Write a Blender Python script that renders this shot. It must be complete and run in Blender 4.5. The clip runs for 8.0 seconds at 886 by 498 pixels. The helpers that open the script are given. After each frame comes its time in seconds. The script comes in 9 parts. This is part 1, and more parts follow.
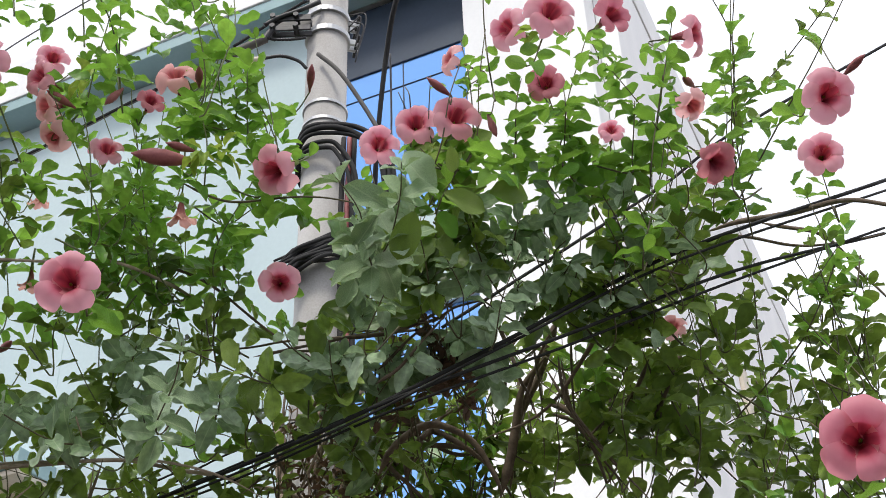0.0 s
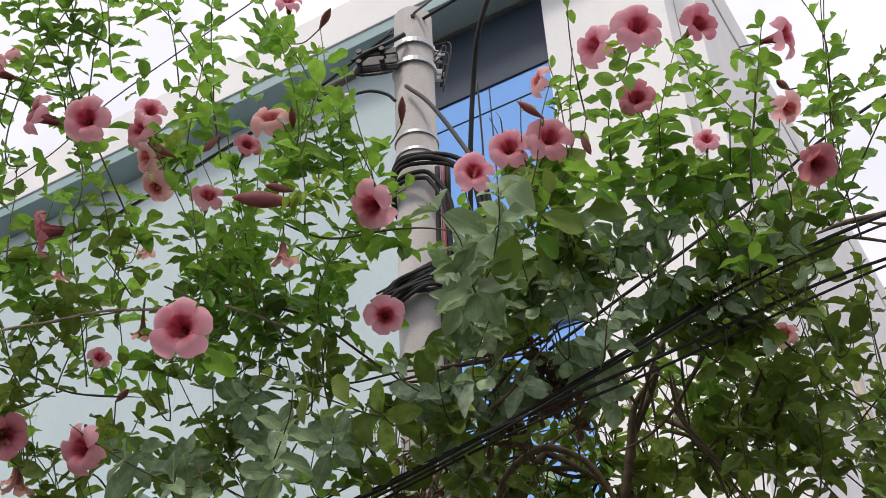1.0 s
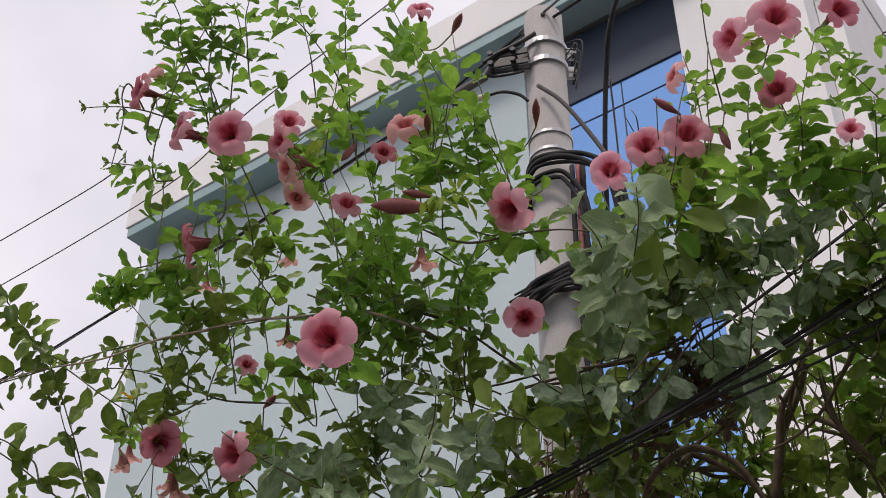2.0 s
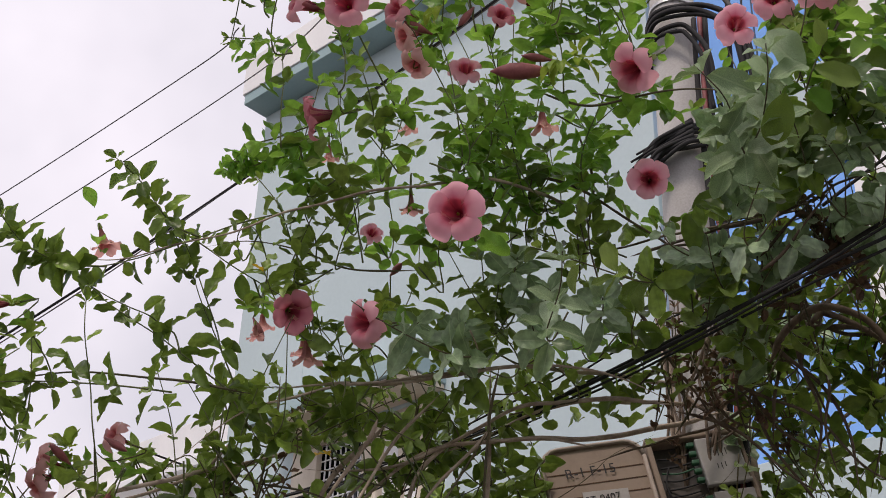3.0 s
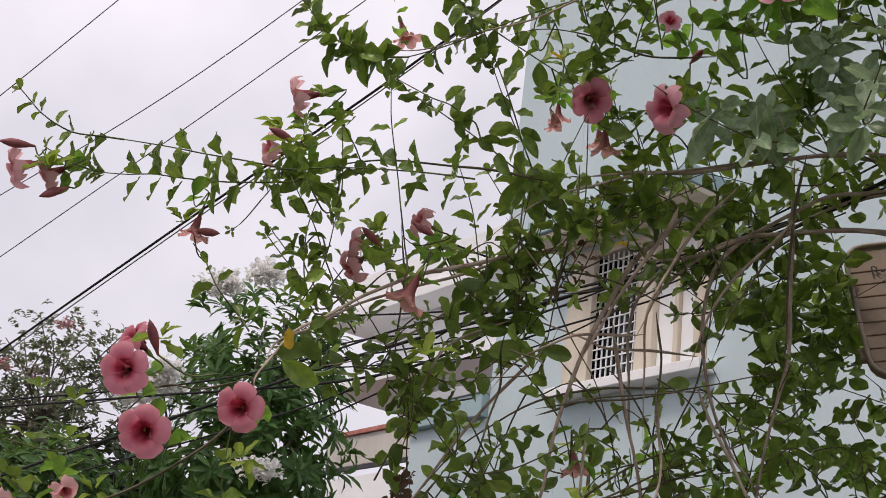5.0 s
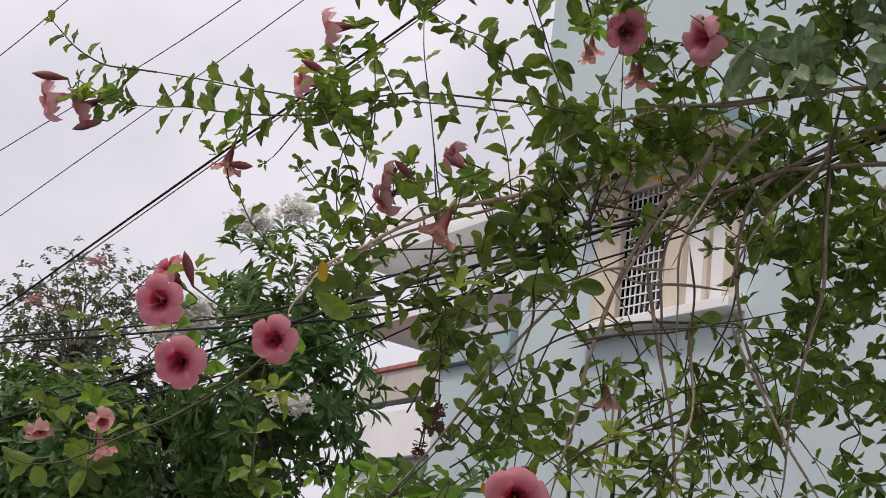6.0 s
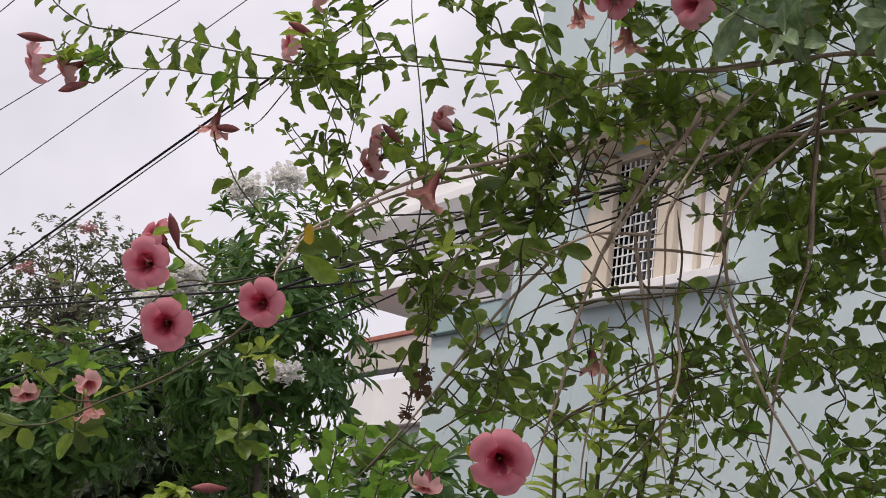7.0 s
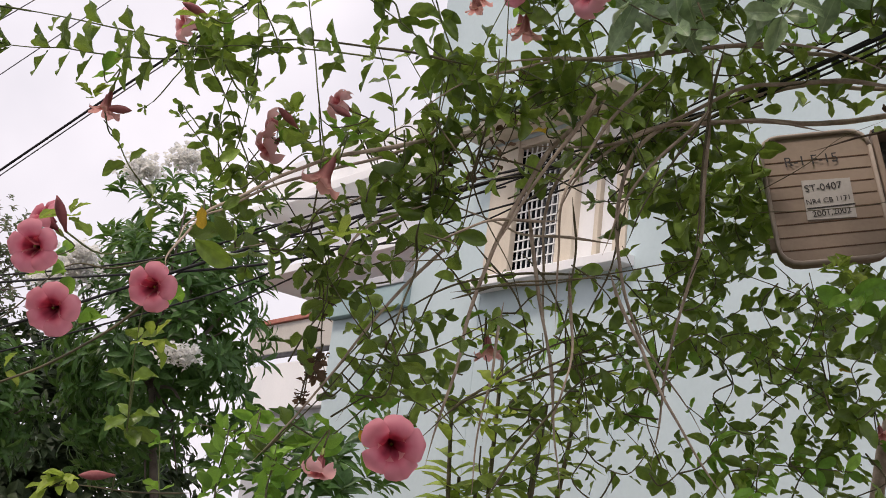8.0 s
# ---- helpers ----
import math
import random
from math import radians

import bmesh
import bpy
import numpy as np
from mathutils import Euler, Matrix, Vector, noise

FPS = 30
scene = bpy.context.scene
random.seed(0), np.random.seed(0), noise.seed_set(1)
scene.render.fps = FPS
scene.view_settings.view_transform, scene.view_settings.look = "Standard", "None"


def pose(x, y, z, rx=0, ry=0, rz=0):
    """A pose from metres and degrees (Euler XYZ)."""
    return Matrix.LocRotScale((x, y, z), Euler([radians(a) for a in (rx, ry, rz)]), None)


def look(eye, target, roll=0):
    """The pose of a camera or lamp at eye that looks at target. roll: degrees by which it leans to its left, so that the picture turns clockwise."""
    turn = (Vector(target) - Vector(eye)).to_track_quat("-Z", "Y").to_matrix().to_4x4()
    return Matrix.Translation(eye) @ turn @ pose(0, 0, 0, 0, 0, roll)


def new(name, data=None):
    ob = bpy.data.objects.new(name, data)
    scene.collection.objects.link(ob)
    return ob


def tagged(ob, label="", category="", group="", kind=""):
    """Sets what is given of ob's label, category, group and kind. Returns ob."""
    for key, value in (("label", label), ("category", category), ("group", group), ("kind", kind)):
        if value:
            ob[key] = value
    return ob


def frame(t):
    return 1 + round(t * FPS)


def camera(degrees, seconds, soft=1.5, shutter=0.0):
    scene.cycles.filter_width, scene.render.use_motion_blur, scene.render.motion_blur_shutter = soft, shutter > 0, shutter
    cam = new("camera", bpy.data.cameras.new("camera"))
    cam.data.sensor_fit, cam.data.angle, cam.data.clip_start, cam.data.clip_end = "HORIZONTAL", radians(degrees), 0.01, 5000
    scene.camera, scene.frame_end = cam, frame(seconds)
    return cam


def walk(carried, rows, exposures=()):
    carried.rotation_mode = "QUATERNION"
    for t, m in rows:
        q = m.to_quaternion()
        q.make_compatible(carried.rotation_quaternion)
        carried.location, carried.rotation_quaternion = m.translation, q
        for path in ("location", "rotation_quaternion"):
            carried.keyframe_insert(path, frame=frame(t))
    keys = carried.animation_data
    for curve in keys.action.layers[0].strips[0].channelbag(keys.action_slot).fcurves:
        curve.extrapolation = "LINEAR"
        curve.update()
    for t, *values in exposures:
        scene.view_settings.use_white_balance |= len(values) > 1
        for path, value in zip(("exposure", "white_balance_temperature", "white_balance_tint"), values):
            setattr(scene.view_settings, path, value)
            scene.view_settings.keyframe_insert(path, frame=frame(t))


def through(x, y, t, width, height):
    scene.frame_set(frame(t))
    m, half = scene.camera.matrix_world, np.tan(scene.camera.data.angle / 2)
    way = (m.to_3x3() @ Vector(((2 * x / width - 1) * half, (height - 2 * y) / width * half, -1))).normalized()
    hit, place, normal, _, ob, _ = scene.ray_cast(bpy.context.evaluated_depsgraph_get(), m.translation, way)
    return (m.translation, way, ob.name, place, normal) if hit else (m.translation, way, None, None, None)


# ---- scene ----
cam = camera(39.35, 8.0, soft=0.9)
# seconds, eye, turn to the left, upward tilt, lean
PATH = [
    (0, 0.000, 0.000, 1.603, 0.64, 35.58, -2.33),
    (0.5, -0.005, 0.003, 1.602, 3.39, 36.20, -2.58),
    (1, -0.009, -0.001, 1.605, 6.12, 36.93, -2.99),
    (1.5, -0.008, -0.001, 1.603, 9.13, 37.30, -2.05),
    (1.7, -0.013, -0.006, 1.607, 11.28, 37.27, -1.02),
    (2.8, -0.018, -0.016, 1.632, 18.74, 32.56, 1.45),
    (3, -0.029, -0.022, 1.635, 20.16, 30.26, 1.87),
    (3.5, -0.061, 0.010, 1.600, 22.82, 27.48, 3.02),
    (4, -0.071, 0.013, 1.597, 25.31, 24.92, 4.24),
    (4.5, -0.075, -0.023, 1.569, 29.57, 22.11, 5.87),
    (4.7, -0.088, -0.010, 1.571, 31.60, 21.53, 6.51),
    (5.8, -0.107, -0.014, 1.562, 34.24, 19.47, 7.63),
    (6, -0.112, -0.007, 1.560, 34.14, 18.02, 7.70),
    (6.5, -0.106, -0.004, 1.558, 34.20, 17.33, 7.70),
    (7, -0.103, 0.005, 1.550, 33.62, 16.69, 7.74),
    (7.5, -0.099, 0.012, 1.555, 31.75, 16.19, 7.49),
    (8, -0.088, 0.012, 1.558, 28.91, 16.46, 6.86),
]


def heading(eye, yaw, pitch):
    yaw, pitch = radians(yaw), radians(pitch)
    return Vector(eye) + Vector((-math.sin(yaw) * math.cos(pitch), math.cos(yaw) * math.cos(pitch), math.sin(pitch)))


walk(cam, [(t, look((x, y, z), heading((x, y, z), yaw, pitch), roll)) for t, x, y, z, yaw, pitch, roll in PATH],
     [(0.0, 0.66, 6750, 9), (0.8, 0.49, 7000, 12), (1.5, -0.03, 7100, 16), (3.0, 0.08, 7150, 19), (4.5, 0.08, 7150, 18), (6.0, 0.04, 7150, 18), (7.0, 0.12, 7200, 18), (8.0, 0.29, 7350, 18)])

# ---- world: a bright overcast sky, with a soft sun behind the cloud ----
SUN_HEIGHT, SUN_TURN = 58.0, 200.0
world = bpy.data.worlds.new("sky")
scene.world = world
world.use_nodes = True
wn, wl = world.node_tree.nodes, world.node_tree.links
wn.clear()
w_out = wn.new("ShaderNodeOutputWorld")
w_bg = wn.new("ShaderNodeBackground")
w_sky = wn.new("ShaderNodeTexSky")
w_sky.sky_type = "NISHITA"
w_sky.sun_disc = False
w_sky.sun_elevation, w_sky.sun_rotation = radians(SUN_HEIGHT), radians(SUN_TURN)
w_sky.dust_density = 4.0
w_tc = wn.new("ShaderNodeTexCoord")
w_noise = wn.new("ShaderNodeTexNoise")
w_noise.inputs["Scale"].default_value = 2.2
w_noise.inputs["Detail"].default_value = 5.0
w_ramp = wn.new("ShaderNodeValToRGB")
w_ramp.color_ramp.elements[0].position, w_ramp.color_ramp.elements[0].color = 0.34, (4.7, 5.1, 6.0, 1)
w_ramp.color_ramp.elements[1].position, w_ramp.color_ramp.elements[1].color = 0.62, (7.55, 7.85, 8.9, 1)
w_mix = wn.new("ShaderNodeMix")
w_mix.data_type = "RGBA"
w_mix.inputs[0].default_value = 0.93
wl.new(w_tc.outputs["Generated"], w_noise.inputs["Vector"])
wl.new(w_noise.outputs["Fac"], w_ramp.inputs["Fac"])
wl.new(w_sky.outputs["Color"], w_mix.inputs[6])
wl.new(w_ramp.outputs["Color"], w_mix.inputs[7])
wl.new(w_mix.outputs[2], w_bg.inputs["Color"])
w_bg.inputs["Strength"].default_value = 0.12
wl.new(w_bg.outputs["Background"], w_out.inputs["Surface"])

sun = new("sun", bpy.data.lights.new("sun", "SUN"))
sun.data.energy, sun.data.angle, sun.data.color = 1.5, radians(12), (1.0, 0.96, 0.9)
_e, _r = radians(SUN_HEIGHT), radians(SUN_TURN)
sun.matrix_world = look((0, 0, 30), (-math.sin(_r) * math.cos(_e) * 10, -math.cos(_r) * math.cos(_e) * 10, 30 - 10 * math.sin(_e)))


# ---- materials ----
def shader(name):
    m = bpy.data.materials.new(name)
    m.use_nodes = True
    return m, m.node_tree.nodes, m.node_tree.links, m.node_tree.nodes["Principled BSDF"]


def ramp(nodes, stops):
    r = nodes.new("ShaderNodeValToRGB")
    while len(r.color_ramp.elements) < len(stops):
        r.color_ramp.elements.new(0.5)
    for el, (p, c) in zip(r.color_ramp.elements, stops):
        el.position, el.color = p, (*c, 1)
    return r


def surface(name, dark, light, rough=0.7, scale=8.0, fine=90.0, bump=0.15, metal=0.0, streak=1.0):
    """A weathered surface: broad stains and fine grain between two tones, in metres."""
    m, n, l, b = shader(name)
    tc, mp = n.new("ShaderNodeTexCoord"), n.new("ShaderNodeMapping")
    mp.inputs["Scale"].default_value = (1, 1, streak)
    a, c = n.new("ShaderNodeTexNoise"), n.new("ShaderNodeTexNoise")
    a.inputs["Scale"].default_value, a.inputs["Detail"].default_value = scale, 6.0
    c.inputs["Scale"].default_value, c.inputs["Detail"].default_value = fine, 3.0
    mix = n.new("ShaderNodeMath")
    mix.operation = "MULTIPLY_ADD"
    mix.inputs[1].default_value = 0.3
    l.new(tc.outputs["Object"], mp.inputs["Vector"])
    l.new(mp.outputs["Vector"], a.inputs["Vector"])
    l.new(tc.outputs["Object"], c.inputs["Vector"])
    l.new(c.outputs["Fac"], mix.inputs[0])
    l.new(a.outputs["Fac"], mix.inputs[2])
    r = ramp(n, [(0.40, dark), (0.85, light)])
    l.new(mix.outputs[0], r.inputs["Fac"])
    l.new(r.outputs["Color"], b.inputs["Base Color"])
    b.inputs["Roughness"].default_value, b.inputs["Metallic"].default_value = rough, metal
    bp = n.new("ShaderNodeBump")
    bp.inputs["Strength"].default_value, bp.inputs["Distance"].default_value = bump, 0.004
    l.new(mix.outputs[0], bp.inputs["Height"])
    l.new(bp.outputs["Normal"], b.inputs["Normal"])
    return m


def leafy(name, tones, rough=0.42, through=0.45, glow=(0.35, 0.6, 0.06), sheen=0.28):
    """A thin leaf: each one its own green, paler veins, light passing through the blade."""
    m, n, l, b = shader(name)
    info, geo = n.new("ShaderNodeObjectInfo"), n.new("ShaderNodeNewGeometry")
    add, fr = n.new("ShaderNodeMath"), n.new("ShaderNodeMath")
    add.operation, fr.operation = "ADD", "FRACT"
    l.new(info.outputs["Random"], add.inputs[0])
    l.new(geo.outputs["Random Per Island"], add.inputs[1])
    l.new(add.outputs[0], fr.inputs[0])
    r = ramp(n, [(i / (len(tones) - 1), t) for i, t in enumerate(tones)])
    l.new(fr.outputs[0], r.inputs["Fac"])
    tc, no = n.new("ShaderNodeTexCoord"), n.new("ShaderNodeTexNoise")
    no.inputs["Scale"].default_value, no.inputs["Detail"].default_value = 60.0, 4.0
    l.new(tc.outputs["Object"], no.inputs["Vector"])
    spot = ramp(n, [(0.35, (0.70, 0.70, 0.72)), (0.75, (1.38, 1.36, 1.34))])
    l.new(no.outputs["Fac"], spot.inputs["Fac"])
    mul = n.new("ShaderNodeMix")
    mul.data_type, mul.blend_type = "RGBA", "MULTIPLY"
    mul.inputs[0].default_value = 1.0
    l.new(r.outputs["Color"], mul.inputs[6])
    l.new(spot.outputs["Color"], mul.inputs[7])
    # midrib and side veins along the blade
    sep = n.new("ShaderNodeSeparateXYZ")
    l.new(tc.outputs["UV"], sep.inputs[0])

    def calc(op, a, c, d=None):
        q = n.new("ShaderNodeMath")
        q.operation = op
        for i, v in enumerate((a, c, d)):
            if v is None:
                continue
            if isinstance(v, (int, float)):
                q.inputs[i].default_value = v
            else:
                l.new(v, q.inputs[i])
        return q.outputs[0]

    across = calc("ABSOLUTE", calc("SUBTRACT", sep.outputs["X"], 0.5), None)
    rib = calc("LESS_THAN", across, 0.014)
    side = calc("SINE", calc("MULTIPLY", calc("SUBTRACT", sep.outputs["Y"], calc("MULTIPLY", across, 0.9)), 76.0), None)
    vein = calc("MAXIMUM", rib, calc("MULTIPLY", calc("GREATER_THAN", side, 0.9), 0.10))
    vm = n.new("ShaderNodeMix")
    vm.data_type = "RGBA"
    l.new(calc("MULTIPLY", vein, 0.26), vm.inputs[0])
    l.new(mul.outputs[2], vm.inputs[6])
    vm.inputs[7].default_value = (min(1, tones[-1][0] * 2.1), min(1, tones[-1][1] * 1.7), min(1, tones[-1][2] * 2.0), 1)
    l.new(vm.outputs[2], b.inputs["Base Color"])
    b.inputs["Roughness"].default_value = rough
    b.inputs["Specular IOR Level"].default_value = sheen
    bp = n.new("ShaderNodeBump")
    bp.inputs["Strength"].default_value, bp.inputs["Distance"].default_value = 0.7, 0.004
    l.new(no.outputs["Fac"], bp.inputs["Height"])
    l.new(bp.outputs["Normal"], b.inputs["Normal"])
    tr, ms = n.new("ShaderNodeBsdfTranslucent"), n.new("ShaderNodeMixShader")
    tm = n.new("ShaderNodeMix")
    tm.data_type = "RGBA"
    tm.inputs[0].default_value = 0.55
    l.new(mul.outputs[2], tm.inputs[6])
    tm.inputs[7].default_value = (*glow, 1)
    l.new(tm.outputs[2], tr.inputs["Color"])
    ms.inputs[0].default_value = through
    l.new(b.outputs["BSDF"], ms.inputs[1])
    l.new(tr.outputs["BSDF"], ms.inputs[2])
    l.new(ms.outputs["Shader"], n["Material Output"].inputs["Surface"])
    return m


def petal_stuff(name, throat, mid, rim, reach):
    """A petal: colour runs out from the throat along its length, with fine veins."""
    m, n, l, b = shader(name)
    tc, ln, no = n.new("ShaderNodeTexCoord"), n.new("ShaderNodeVectorMath"), n.new("ShaderNodeTexNoise")
    ln.operation = "LENGTH"
    no.inputs["Scale"].default_value, no.inputs["Detail"].default_value = 45.0, 4.0
    flat, cut = n.new("ShaderNodeCombineXYZ"), n.new("ShaderNodeSeparateXYZ")
    l.new(tc.outputs["Object"], cut.inputs[0])
    l.new(cut.outputs["X"], flat.inputs["X"])
    l.new(cut.outputs["Y"], flat.inputs["Y"])
    l.new(flat.outputs[0], ln.inputs[0])
    l.new(tc.outputs["Object"], no.inputs["Vector"])
    sx, ax, star = n.new("ShaderNodeSeparateXYZ"), n.new("ShaderNodeMath"), n.new("ShaderNodeMath")
    l.new(tc.outputs["Object"], sx.inputs[0])
    ax.operation, star.operation = "ABSOLUTE", "MULTIPLY_ADD"
    l.new(sx.outputs["X"], ax.inputs[0])
    l.new(ax.outputs[0], star.inputs[0])
    star.inputs[1].default_value = 0.55
    l.new(ln.outputs["Value"], star.inputs[2])
    ma = n.new("ShaderNodeMath")
    ma.operation = "MULTIPLY_ADD"
    ma.inputs[1].default_value = 0.26 * reach
    l.new(no.outputs["Fac"], ma.inputs[0])
    l.new(star.outputs[0], ma.inputs[2])
    dv = n.new("ShaderNodeMath")
    dv.operation = "DIVIDE"
    dv.inputs[1].default_value = reach * 1.2
    l.new(ma.outputs[0], dv.inputs[0])
    r = ramp(n, [(0.22, throat), (0.31, tuple(0.55 * a + 0.45 * c for a, c in zip(throat, mid))), (0.42, mid), (0.60, tuple(0.45 * a + 0.55 * c for a, c in zip(mid, rim))), (0.88, rim)])
    l.new(dv.outputs[0], r.inputs["Fac"])
    l.new(r.outputs["Color"], b.inputs["Base Color"])
    b.inputs["Roughness"].default_value = 0.6
    tr, ms = n.new("ShaderNodeBsdfTranslucent"), n.new("ShaderNodeMixShader")
    l.new(r.outputs["Color"], tr.inputs["Color"])
    ms.inputs[0].default_value = 0.6
    l.new(b.outputs["BSDF"], ms.inputs[1])
    l.new(tr.outputs["BSDF"], ms.inputs[2])
    l.new(ms.outputs["Shader"], n["Material Output"].inputs["Surface"])
    return m


def plain(name, colour, rough=0.5, metal=0.0):
    m, n, l, b = shader(name)
    b.inputs["Base Color"].default_value = (*colour, 1)
    b.inputs["Roughness"].default_value, b.inputs["Metallic"].default_value = rough, metal
    return m


